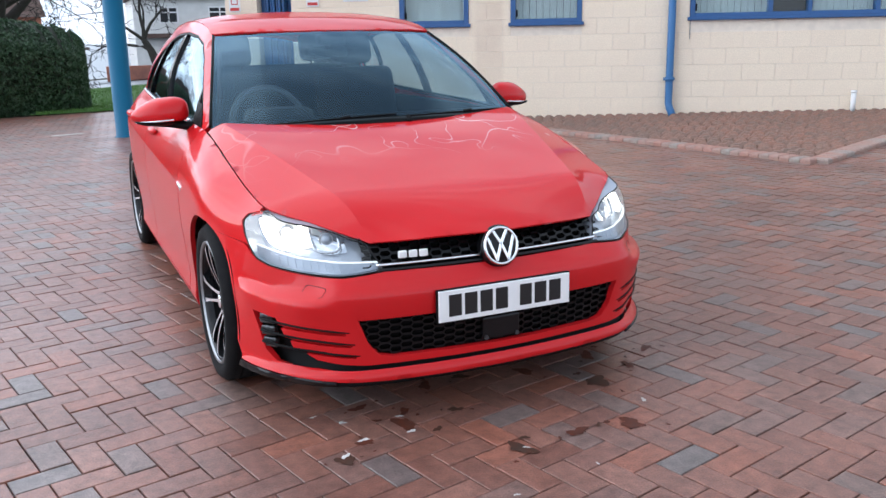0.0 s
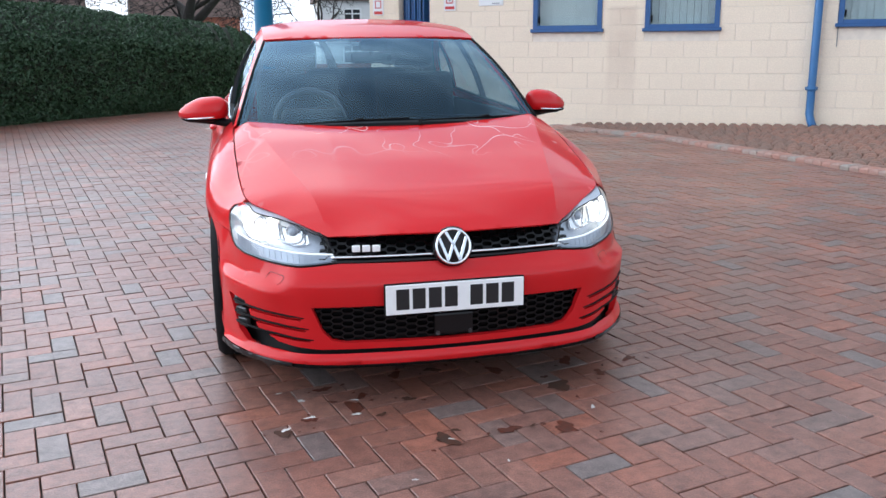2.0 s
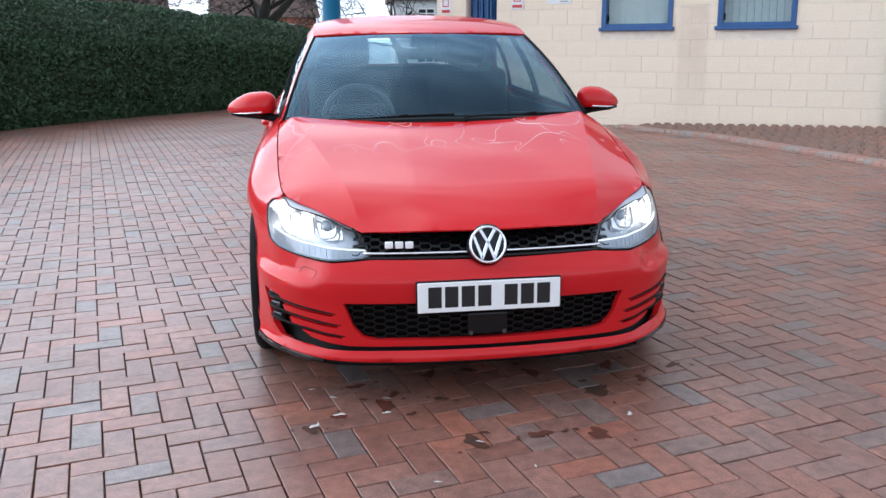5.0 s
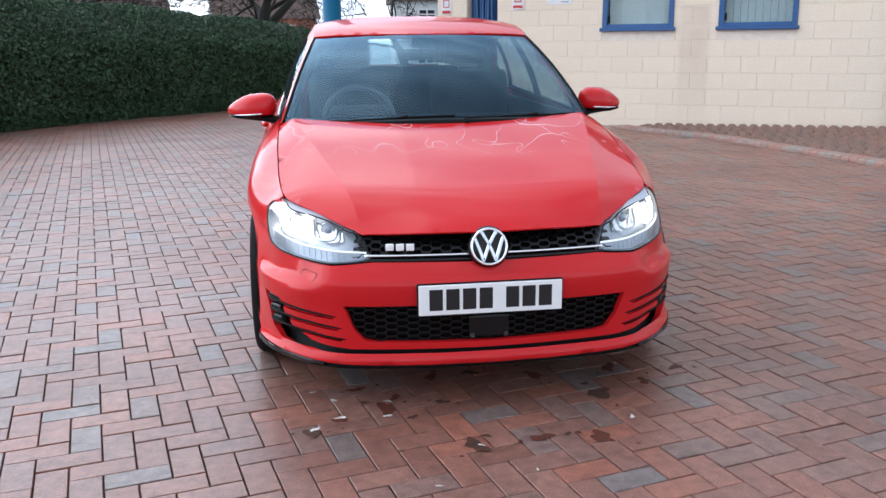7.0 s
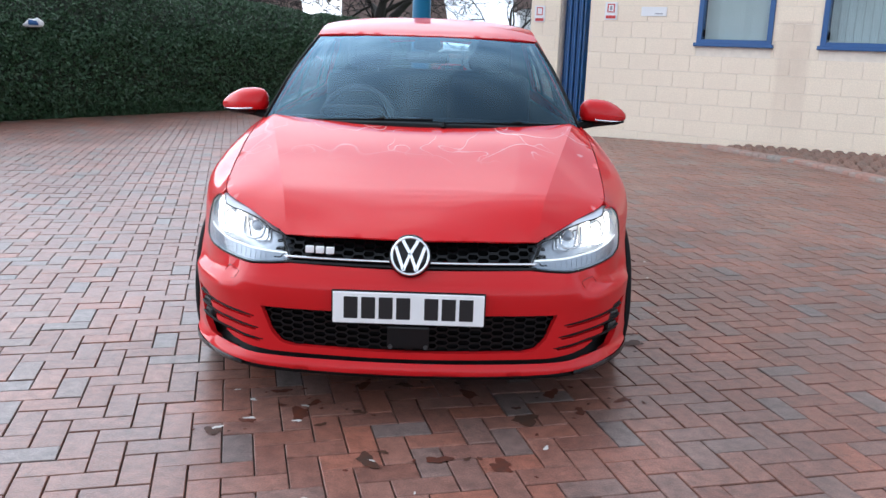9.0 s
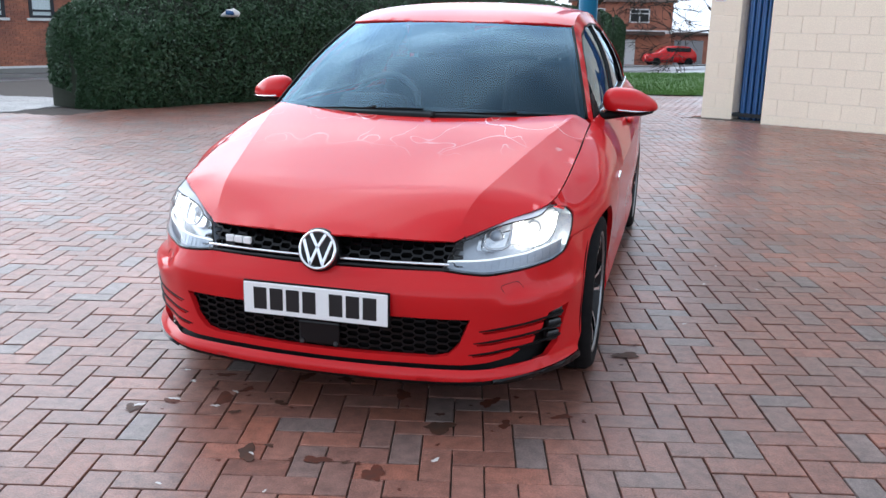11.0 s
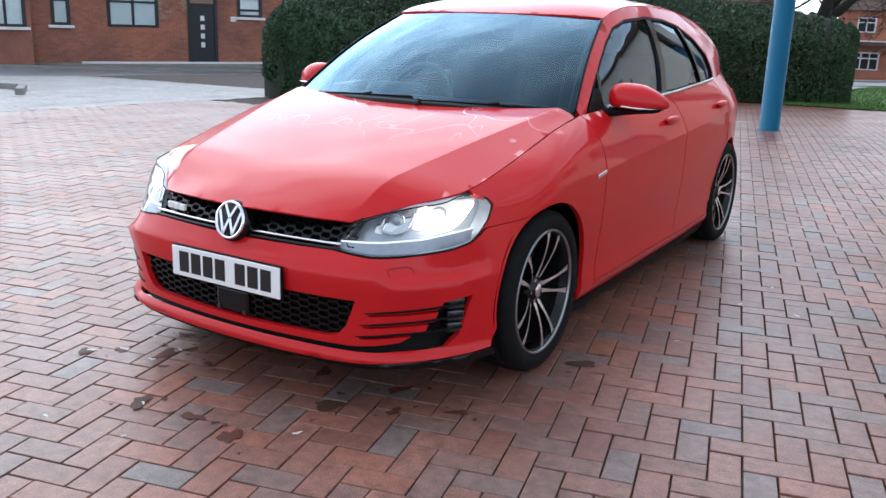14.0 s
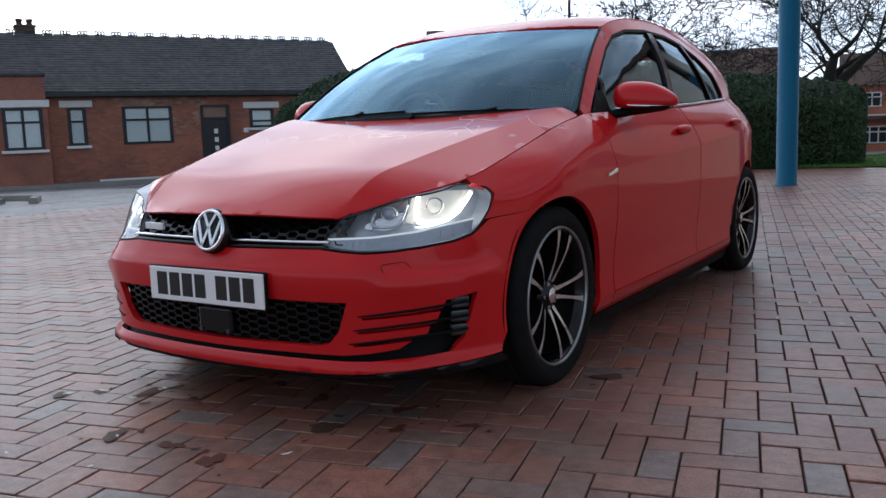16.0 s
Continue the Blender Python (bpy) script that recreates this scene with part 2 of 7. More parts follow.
def paver_material(name, tones, rough):
    """Block pavers: each piece takes its tone from a ramp by chance, then gets blotches, grit and a damp sheen."""
    m = material(name, (0.2, 0.1, 0.08), rough, bump=0.4, bscale=150, var=0.01)
    n, l = m.node_tree.nodes, m.node_tree.links
    b = n["Principled BSDF"]
    co = next(x for x in n if x.type == "TEX_COORD")
    ge, ob, ad, fr = n.new("ShaderNodeNewGeometry"), n.new("ShaderNodeObjectInfo"), n.new("ShaderNodeMath"), n.new("ShaderNodeMath")
    fr.operation = "FRACT"
    l.new(ge.outputs["Random Per Island"], ad.inputs[0])
    l.new(ob.outputs["Random"], ad.inputs[1])
    l.new(ad.outputs[0], fr.inputs[0])
    ramp = n.new("ShaderNodeValToRGB")
    el = ramp.color_ramp.elements
    el[0].position, el[0].color = 0.0, (*tones[0][1], 1)
    el[1].position, el[1].color = 1.0, (*tones[-1][1], 1)
    for pos, c in tones[1:-1]:
        e = el.new(pos)
        e.color = (*c, 1)
    l.new(fr.outputs[0], ramp.inputs["Fac"])
    c = ramp.outputs["Color"]
    for sc, lo, hi, det in ((1.7, 0.80, 1.2, 4), (22, 0.72, 1.28, 6), (240, 0.62, 1.38, 3)):
        t, mr, hs = n.new("ShaderNodeTexNoise"), n.new("ShaderNodeMapRange"), n.new("ShaderNodeHueSaturation")
        t.inputs["Scale"].default_value, t.inputs["Detail"].default_value = sc, det
        mr.inputs["From Min"].default_value, mr.inputs["From Max"].default_value = 0.3, 0.7
        mr.inputs["To Min"].default_value, mr.inputs["To Max"].default_value = lo, hi
        l.new(ge.outputs["Position"], t.inputs["Vector"])
        l.new(t.outputs["Fac"], mr.inputs["Value"])
        l.new(mr.outputs["Result"], hs.inputs["Value"])
        l.new(c, hs.inputs["Color"])
        c = hs.outputs["Color"]
    l.new(c, b.inputs["Base Color"])
    b.inputs["Specular IOR Level"].default_value = 0.50
    damp, dr = n.new("ShaderNodeTexNoise"), n.new("ShaderNodeMapRange")
    damp.inputs["Scale"].default_value, damp.inputs["Detail"].default_value = 0.9, 5
    dr.inputs["From Min"].default_value, dr.inputs["From Max"].default_value = 0.35, 0.65
    dr.inputs["To Min"].default_value, dr.inputs["To Max"].default_value = rough - 0.03, rough + 0.07
    l.new(ge.outputs["Position"], damp.inputs["Vector"])
    l.new(damp.outputs["Fac"], dr.inputs["Value"])
    l.new(dr.outputs["Result"], b.inputs["Roughness"])
    return m


BRICKP = paver_material("red_block_paver", [(0.0, (0.260, 0.101, 0.067)), (0.2, (0.208, 0.096, 0.071)), (0.42, (0.180, 0.081, 0.060)), (0.6, (0.236, 0.113, 0.084)), (0.74, (0.192, 0.096, 0.075)), (0.88, (0.176, 0.110, 0.092)), (1.0, (0.151, 0.125, 0.117))], 0.33)
CROSSP = paver_material("grey_block_paver", [(0.0, (0.20, 0.205, 0.205)), (0.5, (0.235, 0.24, 0.24)), (0.8, (0.21, 0.20, 0.195)), (1.0, (0.26, 0.265, 0.265))], 0.36)
SETT = material("brown_sett", (0.27, 0.135, 0.095), 0.8, var=0.5, scale=6, fine=0.25, fscale=60, bump=0.6, bscale=70, color2=(0.17, 0.12, 0.095), island=0.5)
EDGING = material("edging_brick", (0.38, 0.17, 0.125), 0.7, var=0.3, scale=5, fine=0.2, fscale=80, bump=0.3, color2=(0.27, 0.245, 0.215), island=0.75)
SAND = material("jointing_sand", (0.065, 0.052, 0.044), 0.95, var=0.5, scale=9, fine=0.3, fscale=150)
STONE = material("buff_block", (0.88, 0.755, 0.595), 0.85, var=0.35, scale=1.2, fine=0.08, fscale=70, bump=0.25, bscale=110, color2=(0.78, 0.655, 0.52), island=0.24)
MORTAR = material("pale_mortar", (0.86, 0.76, 0.64), 0.95, var=0.3, scale=10)
BLUE = material("blue_painted_metal", (0.014, 0.085, 0.25), 0.35, var=0.25, scale=4, color2=(0.022, 0.10, 0.27), coat=0.3)


def run_off(m, along, a0, a1, z0, z1, tone, amount):
    """A soft brown run-off mark on the wall, between two places along it."""
    n, l = m.node_tree.nodes, m.node_tree.links
    b = n["Principled BSDF"]
    ge, dt, sp, ns = (n.new("ShaderNode" + k) for k in ("NewGeometry", "VectorMath", "SeparateXYZ", "TexNoise"))
    dt.operation = "DOT_PRODUCT"
    dt.inputs[1].default_value = (along[0], along[1], 0)
    ns.inputs["Scale"].default_value, ns.inputs["Detail"].default_value = 3.0, 5
    l.new(ge.outputs["Position"], dt.inputs[0])
    l.new(ge.outputs["Position"], sp.inputs[0])
    l.new(ge.outputs["Position"], ns.inputs["Vector"])
    fac = ns.outputs["Fac"]
    for src, lo, hi in ((dt.outputs["Value"], a0, a0 + 0.07), (dt.outputs["Value"], a1 + 0.07, a1), (sp.outputs["Z"], z0, z0 + 0.9), (sp.outputs["Z"], z1 + 0.03, z1)):
        mr, mu = n.new("ShaderNodeMapRange"), n.new("ShaderNodeMath")
        mr.inputs["From Min"].default_value, mr.inputs["From Max"].default_value = lo, hi
        mu.operation = "MULTIPLY"
        l.new(src, mr.inputs["Value"])
        l.new(mr.outputs["Result"], mu.inputs[0])
        l.new(fac, mu.inputs[1])
        fac = mu.outputs[0]
    am, mix = n.new("ShaderNodeMath"), n.new("ShaderNodeMixRGB")
    am.operation = "MULTIPLY"
    am.inputs[1].default_value = amount
    l.new(fac, am.inputs[0])
    l.new(am.outputs[0], mix.inputs["Fac"])
    l.new(b.inputs["Base Color"].links[0].from_socket, mix.inputs["Color1"])
    mix.inputs["Color2"].default_value = (*tone, 1)
    l.new(mix.outputs["Color"], b.inputs["Base Color"])


A_OFF = 4.457 * 0.8368 - 9.128 * 0.5476
run_off(STONE, (0.8368, -0.5476), A_OFF + 0.06, A_OFF + 0.46, 0.1, 1.74, (0.50, 0.37, 0.28), 0.6)
PIPEB = material("light_blue_pipe", (0.03, 0.14, 0.34), 0.4, var=0.3, scale=5, color2=(0.05, 0.16, 0.33))
POLEB = material("teal_blue_pole", (0.005, 0.105, 0.20), 0.5, var=0.35, scale=3, color2=(0.010, 0.125, 0.22), spec=0.25)
BLIND = material("pale_blind_fabric", (0.82, 0.88, 0.87), 0.9, var=0.2, scale=8)
PANE = glass_material("window_pane", (0.82, 0.86, 0.86), 1.5)
DARKRM = material("unlit_room_black", (0.02, 0.022, 0.025), 0.9)
ASPHALT = material("asphalt", (0.066, 0.080, 0.094), 0.33, var=0.5, scale=0.5, fine=0.25, fscale=40, bump=0.4, bscale=120, color2=(0.100, 0.112, 0.122))
KERB = material("concrete_kerb", (0.3, 0.29, 0.27), 0.9, var=0.4, scale=3, fine=0.15, fscale=60)
GRASS = material("grass_blade", (0.06, 0.16, 0.025), 0.8, var=0.6, scale=1.5, color2=(0.1, 0.2, 0.04), island=0.4)
TURF = material("turf", (0.05, 0.13, 0.022), 0.95, var=0.6, scale=2.5, fine=0.35, fscale=90, color2=(0.09, 0.15, 0.04))
LEAF = material("hedge_leaf", (0.020, 0.058, 0.024), 0.5, var=0.4, scale=1.3, color2=(0.042, 0.090, 0.038), island=0.6)
HEDGE_DARK = material("hedge_heart", (0.012, 0.018, 0.008), 0.95, var=0.5, scale=14, fine=0.5, fscale=50)
BARK = material("bark", (0.026, 0.022, 0.018), 0.9, var=0.5, scale=8, bump=0.5, bscale=30)
HBRICK = material("old_red_brick", (0.50, 0.19, 0.115), 0.85, var=0.7, scale=0.9, fine=0.2, fscale=25, bump=0.3, bscale=40, color2=(0.24, 0.105, 0.08), island=0.5)
SOOTB = material("sooty_brick", (0.085, 0.07, 0.06), 0.9, var=0.6, scale=4, fine=0.3, fscale=30, color2=(0.16, 0.10, 0.08))
HPALE = material("repaired_brick", (0.50, 0.34, 0.26), 0.88, var=0.7, scale=3, fine=0.2, fscale=25, color2=(0.27, 0.12, 0.08), island=0.6)
HMORT = material("brick_mortar", (0.3, 0.2, 0.15), 0.95, var=0.4, scale=3)
SLATE = material("dark_roof_tile", (0.044, 0.046, 0.060), 0.6, var=0.6, scale=1.1, fine=0.3, fscale=5, color2=(0.085, 0.078, 0.082), island=0.6)
WHITE = material("white_paint", (0.78, 0.78, 0.77), 0.5, var=0.15, scale=4)
RENDER = material("white_render", (0.72, 0.72, 0.7), 0.8, var=0.25, scale=2)
GREYF = material("dark_grey_frame", (0.018, 0.02, 0.026), 0.4)
TILEB = material("brown_roof_tile", (0.12, 0.075, 0.06), 0.85, var=0.5, scale=1.2, island=0.4)
SIGNW = material("white_sign", (0.8, 0.8, 0.8), 0.4, var=0.05, scale=10)
SIGNR = material("red_print", (0.55, 0.04, 0.035), 0.5)
SIGNG = material("grey_print", (0.3, 0.3, 0.31), 0.5)
STAIN = material("oil_stain", (0.115, 0.030, 0.016), 0.6, spec=0.25, var=0.6, scale=30, color2=(0.045, 0.03, 0.025))
STAIN2 = material("brown_stain", (0.075, 0.032, 0.020), 0.6, spec=0.25, var=0.6, scale=25, color2=(0.03, 0.028, 0.024))
PALEST = material("white_fleck", (0.62, 0.6, 0.57), 0.7, var=0.3, scale=60)


# ---- mesh helpers ----
def link_mesh(name, verts, faces, mat, parent=None, label="", smooth=False):
    me = bpy.data.meshes.new(name)
    me.from_pydata([tuple(v) for v in verts], [], [tuple(f) for f in faces])
    me.materials.append(mat)
    if smooth:
        me.polygons.foreach_set("use_smooth", [True] * len(me.polygons))
    ob = new(name, me)
    ob.parent = parent
    if label:
        tagged(ob, label)
    return ob


def part(name, bm, mat, parent=None, label="", smooth=False):
    """Links a bmesh as one mesh object under a thing or a part."""
    me = bpy.data.meshes.new(name)
    bm.normal_update()
    bm.to_mesh(me)
    bm.free()
    me.materials.append(mat)
    if smooth:
        me.polygons.foreach_set("use_smooth", [True] * len(me.polygons))
    ob = new(name, me)
    ob.parent = parent
    if label:
        tagged(ob, label)
    return ob


def box_bm(lo, hi, bevel=0.0, seg=2, m=None, bm=None):
    """A box from corner to corner, its edges rounded; m poses it."""
    b = bmesh.new()
    c = [(a + d) / 2 for a, d in zip(lo, hi)]
    bmesh.ops.create_cube(b, size=1.0, matrix=Matrix.LocRotScale(c, None, [d - a for a, d in zip(lo, hi)]))
    if bevel:
        bmesh.ops.bevel(b, geom=list(b.edges), offset=bevel, segments=seg, affect="EDGES", profile=0.5)
    if m is not None:
        b.transform(m)
    if bm is None:
        return b
    tmp = bpy.data.meshes.new("tmp")
    b.to_mesh(tmp)
    b.free()
    bm.from_mesh(tmp)
    bpy.data.meshes.remove(tmp)
    return bm


def lathe(profile, n, axis="x", m=None):
    """Turns (radius, along) pairs round an axis into a bmesh."""
    b = bmesh.new()
    rings = []
    for r, a in profile:
        ring = []
        for i in range(n):
            t = 2 * math.pi * i / n
            p = {"x": (a, r * math.cos(t), r * math.sin(t)), "z": (r * math.cos(t), r * math.sin(t), a), "y": (r * math.cos(t), a, r * math.sin(t))}[axis]
            ring.append(b.verts.new(p))
        rings.append(ring)
    for q, w in zip(rings, rings[1:]):
        for i in range(n):
            b.faces.new((q[i], q[(i + 1) % n], w[(i + 1) % n], w[i]))
    bmesh.ops.recalc_face_normals(b, faces=b.faces)
    if m is not None:
        b.transform(m)
    return b


def tube(points, radius, n=8, closed=False):
    """A round tube along points; radius: one or one a point."""
    pts = [Vector(p) for p in points]
    rad = [float(r) for r in radius] if hasattr(radius, "__len__") else [radius] * len(pts)
    b = bmesh.new()
    rings, up = [], None
    for i, p in enumerate(pts):
        a = pts[i - 1] if (i or closed) else p
        c = pts[(i + 1) % len(pts)] if (i + 1 < len(pts) or closed) else p
        t = (c - a).normalized()
        if up is None:
            up = Vector((0, 0, 1)) if abs(t.z) < 0.9 else Vector((1, 0, 0))
        s = t.cross(up).normalized()
        up = s.cross(t).normalized()
        rings.append([b.verts.new(p + rad[i] * (math.cos(k) * s + math.sin(k) * up)) for k in (2 * math.pi * j / n for j in range(n))])
    loop = list(zip(rings, rings[1:])) + ([(rings[-1], rings[0])] if closed else [])
    for q, w in loop:
        for j in range(n):
            b.faces.new((q[j], q[(j + 1) % n], w[(j + 1) % n], w[j]))
    if not closed:
        b.faces.new(rings[0][::-1])
        b.faces.new(rings[-1])
    bmesh.ops.recalc_face_normals(b, faces=b.faces)
    return b


def join_bm(*bms):
    out_bm = bmesh.new()
    for b in bms:
        tmp = bpy.data.meshes.new("tmp")
        b.to_mesh(tmp)
        b.free()
        out_bm.from_mesh(tmp)
        bpy.data.meshes.remove(tmp)
    return out_bm


def curve_pts(ctrl, n=8):
    """A Catmull-Rom curve through control points, n steps to a span."""
    c = np.array(ctrl, float)
    c = np.vstack((2 * c[0] - c[1], c, 2 * c[-1] - c[-2]))
    res = []
    for i in range(1, len(c) - 2):
        for k in range(n):
            t = k / n
            res.append(0.5 * (2 * c[i] + (c[i + 1] - c[i - 1]) * t + (2 * c[i - 1] - 5 * c[i] + 4 * c[i + 1] - c[i + 2]) * t ** 2 + (3 * c[i] - c[i - 1] - 3 * c[i + 1] + c[i + 2]) * t ** 3))
    res.append(c[-2])
    return np.array(res)


def smooth_fn(xs, ys):
    """A smooth function through knots (monotone cubic)."""
    xs, ys = np.array(xs, float), np.array(ys, float)
    h, d = np.diff(xs), np.diff(ys) / np.diff(xs)
    m = np.zeros(len(xs))
    m[0], m[-1] = d[0], d[-1]
    for i in range(1, len(xs) - 1):
        if d[i - 1] * d[i] > 0:
            w1, w2 = 2 * h[i] + h[i - 1], h[i] + 2 * h[i - 1]
            m[i] = (w1 + w2) / (w1 / d[i - 1] + w2 / d[i])

    def f(x):
        x = np.clip(np.asarray(x, float), xs[0], xs[-1])
        i = np.clip(np.searchsorted(xs, x) - 1, 0, len(xs) - 2)
        t = (x - xs[i]) / h[i]
        return (1 + 2 * t) * (1 - t) ** 2 * ys[i] + t * (1 - t) ** 2 * h[i] * m[i] + t * t * (3 - 2 * t) * ys[i + 1] + t * t * (t - 1) * h[i] * m[i + 1]
    return f


def smoothstep(a, b, x):
    t = np.clip((np.asarray(x, float) - a) / (b - a), 0, 1)
    return t * t * (3 - 2 * t)


# ---- lie of the land ----
def land(x, y):
    """Height of the ground: level round the car, rising to the office, falling to hedge and road."""
    return 0.018 * np.maximum(0, np.asarray(x) - 1) * smoothstep(-1, 3, y) * (1 - smoothstep(9, 16, x)) - 0.02 * np.minimum(np.maximum(0, -0.6 * np.asarray(x) + 0.8 * np.asarray(y) - 8), 60) - 0.02 * np.minimum(np.maximum(0, -0.6 * np.asarray(x) + 0.8 * np.asarray(y) - 20), 60)


def land_sheet(name, xs, ys, mat, lift, keep=None, parent=None):
    """A sheet on the land over a grid of x and y; keep(x, y) picks its cells."""
    X, Y = np.meshgrid(xs, ys)
    Z = land(X, Y) + lift
    n = len(xs)
    verts = np.stack((X, Y, Z), -1).reshape(-1, 3)
    faces = []
    for j in range(len(ys) - 1):
        for i in range(n - 1):
            if keep is None or keep((xs[i] + xs[i + 1]) / 2, (ys[j] + ys[j + 1]) / 2):
                k = j * n + i
                faces.append((k, k + 1, k + n + 1, k + n))
    return link_mesh(name, verts, faces, mat, parent, smooth=True)


def strip(name, line, width0, width1, mat, lift, parent=None, thick=0.0, step=1.0):
    """A band along a plan line, from width0 to width1 to its left, lying on the land."""
    p = np.array(line, float)
    seg = np.hypot(*np.diff(p, axis=0).T)
    s = np.concatenate(([0], np.cumsum(seg)))
    q = np.linspace(0, s[-1], max(2, int(s[-1] / step) + 1))
    c = np.stack((np.interp(q, s, p[:, 0]), np.interp(q, s, p[:, 1])), 1)
    t = np.gradient(c, axis=0)
    t /= np.hypot(*t.T)[:, None]
    nn = np.stack((-t[:, 1], t[:, 0]), 1)
    a, b = c + nn * width0, c + nn * width1
    verts, faces = [], []
    for u, v in zip(a, b):
        zu, zv = land(*u) + lift, land(*v) + lift
        verts += [(*u, zu), (*v, zv), (*u, zu - max(thick, 0.001)), (*v, zv - max(thick, 0.001))]
    for i in range(len(a) - 1):
        k, m = 4 * i, 4 * i + 4
        faces += [(k, m, m + 1, k + 1)]
        if thick:
            faces += [(k + 2, m + 2, m, k), (k + 1, m + 1, m + 3, k + 3)]
    if thick:
        faces += [(0, 1, 3, 2), (k + 4, k + 6, k + 7, k + 5)]
    return link_mesh(name, verts, faces, mat, parent)


HEDGE_FRONT = [(-6.95, 9.1), (-6.8, 9.9), (-6.55, 10.9), (-5.7, 12.1), (-4.4, 14.2), (-2.5, 16.2), (-1.15, 17.22), (0.02, 17.43)]
W0, WD = np.array((4.457, 9.128)), np.array((0.8368, -0.5476))     # the office wall: a point and its direction
WN = np.array((-0.5476, -0.8368))                                   # outwards


def wall_at(a, out_by, z):
    """A place by the office wall: metres along it, out from it, and up."""
    p = W0 + WD * a + WN * out_by
    return (p[0], p[1], z)


def far_axis(a, b, fine, reach):
    return np.concatenate((-np.geomspace(reach, -a + 4, 14) if a < 0 else [], np.arange(a, b, fine), np.geomspace(b, reach, 14)))


ground = land_sheet("ground", far_axis(-30, 30, 1.0, 900), far_axis(-12, 45, 1.0, 900), ASPHALT, -0.06)
tagged(ground, "dark asphalt ground running to the horizon", "ground", kind="structure")


def in_paving(x, y):
    """Plan of the herringbone forecourt."""
    if -0.6 * x + 0.8 * y > 15.0 and x < 0.2:
        return False
    if (np.array((x, y)) - W0) @ WN < 0.05 and (np.array((x, y)) - W0) @ WD > -3.9:
        return False
    if y > 16.6 or y < -9 or x > 12 or x < -8.6:
        return False
    if x < -6.6 and y > 3.2 + (x + 8.6) * 1.4 and y < 7.5:      # the lighter crossover
        return True
    hx = np.interp(y, [p[1] for p in HEDGE_FRONT], [p[0] for p in HEDGE_FRONT])
    if y > 8.1 and x < hx - 0.4:
        return False
    return not in_bed(x, y)


BED = [(3.75, 9.15), (4.05, 8.3), (4.42, 7.5), (4.68, 6.2), (4.95, 4.6), (5.15, 3.3)]        # kerb of the sett bed
BED2 = [(5.15, 3.3), (6.8, 3.9), (9.2, 4.6)]


def in_bed(x, y):
    ex = np.interp(-y, [-p[1] for p in BED], [p[0] for p in BED])
    ey = np.interp(x, [p[0] for p in BED2], [p[1] for p in BED2])
    return bool(x > ex and y > ey and (np.array((x, y)) - W0) @ WN > 0.0 and y < 9.15)


bedding = land_sheet("pavement_bedding", np.arange(-16, 13, 0.5), np.arange(-10, 18.5, 0.5), SAND, -0.016)
tagged(bedding, "dark sandy bedding between the block pavers", "pavement", kind="structure")


# ---- the car ----
from mathutils.geometry import delaunay_2d_cdt

car = tagged(new("car"), "bright red five-door hatchback with lit headlamps, parked on block paving", "car")
AX_F, AX_R, AX_Z, TYRE_R = 0.81, 3.445, 0.306, 0.312

# plan contour of the lower body, from the middle of the nose round to the middle of the tail
NOSE = [(0, 0.012), (0.15, 0.015), (0.30, 0.027), (0.45, 0.047), (0.57, 0.081), (0.68, 0.158), (0.76, 0.253), (0.815, 0.35), (0.852, 0.46), (0.88, 0.60), (0.893, 0.80),
        (0.897, 1.1), (0.898, 1.6), (0.90, 2.2), (0.898, 2.8), (0.887, 3.3), (0.856, 3.6), (0.785, 3.9), (0.70, 4.04), (0.56, 4.12), (0.33, 4.18), (0, 4.20)]
PLAN = curve_pts(NOSE, 14)
PS = np.concatenate(([0], np.cumsum(np.hypot(*np.diff(PLAN, axis=0).T))))
PT = np.gradient(PLAN, axis=0)
PT /= np.hypot(*PT.T)[:, None]
PN = np.stack((PT[:, 1], -PT[:, 0]), 1)        # outwards

nose_off = smooth_fn([0.14, 0.172, 0.196, 0.214, 0.25, 0.38, 0.43, 0.470, 0.482, 0.495, 0.54, 0.554, 0.60, 0.64, 0.675, 0.70, 0.74, 1.1], [0.06, 0.004, 0.0, 0.022, 0.020, 0.010, 0.002, 0.0, 0.003, 0.013, 0.039, 0.047, 0.076, 0.106, 0.150, 0.165, 0.18, 0.5])
corner_off = smooth_fn([0.14, 0.172, 0.196, 0.214, 0.25, 0.36, 0.41, 0.450, 0.484, 0.50, 0.545, 0.574, 0.614, 0.65, 0.69, 0.726, 0.76, 1.1], [0.06, 0.004, 0.0, 0.020, 0.016, 0.008, 0.003, 0.0, 0.041, 0.042, 0.0435, 0.045, 0.052, 0.060, 0.076, 0.114, 0.150, 0.7])
edge_off = smooth_fn([0.14, 0.172, 0.20, 0.30, 0.45, 0.50, 0.545, 0.574, 0.614, 0.65, 0.69, 0.726, 0.76, 1.1], [0.06, 0.004, 0.0, 0.006, 0.014, 0.023, 0.034, 0.042, 0.052, 0.060, 0.076, 0.114, 0.150, 0.7])
side_low = smooth_fn([0.10, 0.15, 0.20, 0.24, 0.30, 0.42, 0.52, 0.60, 2], [0.12, 0.07, 0.026, 0.016, 0.022, 0.014, 0.004, 0.0, 0.0])
crease_z = smooth_fn([0.3, 0.5, 0.81, 1.1, 1.35, 1.8, 2.5, 3.4, 4.2], [0.50, 0.58, 0.655, 0.69, 0.72, 0.745, 0.785, 0.83, 0.83])
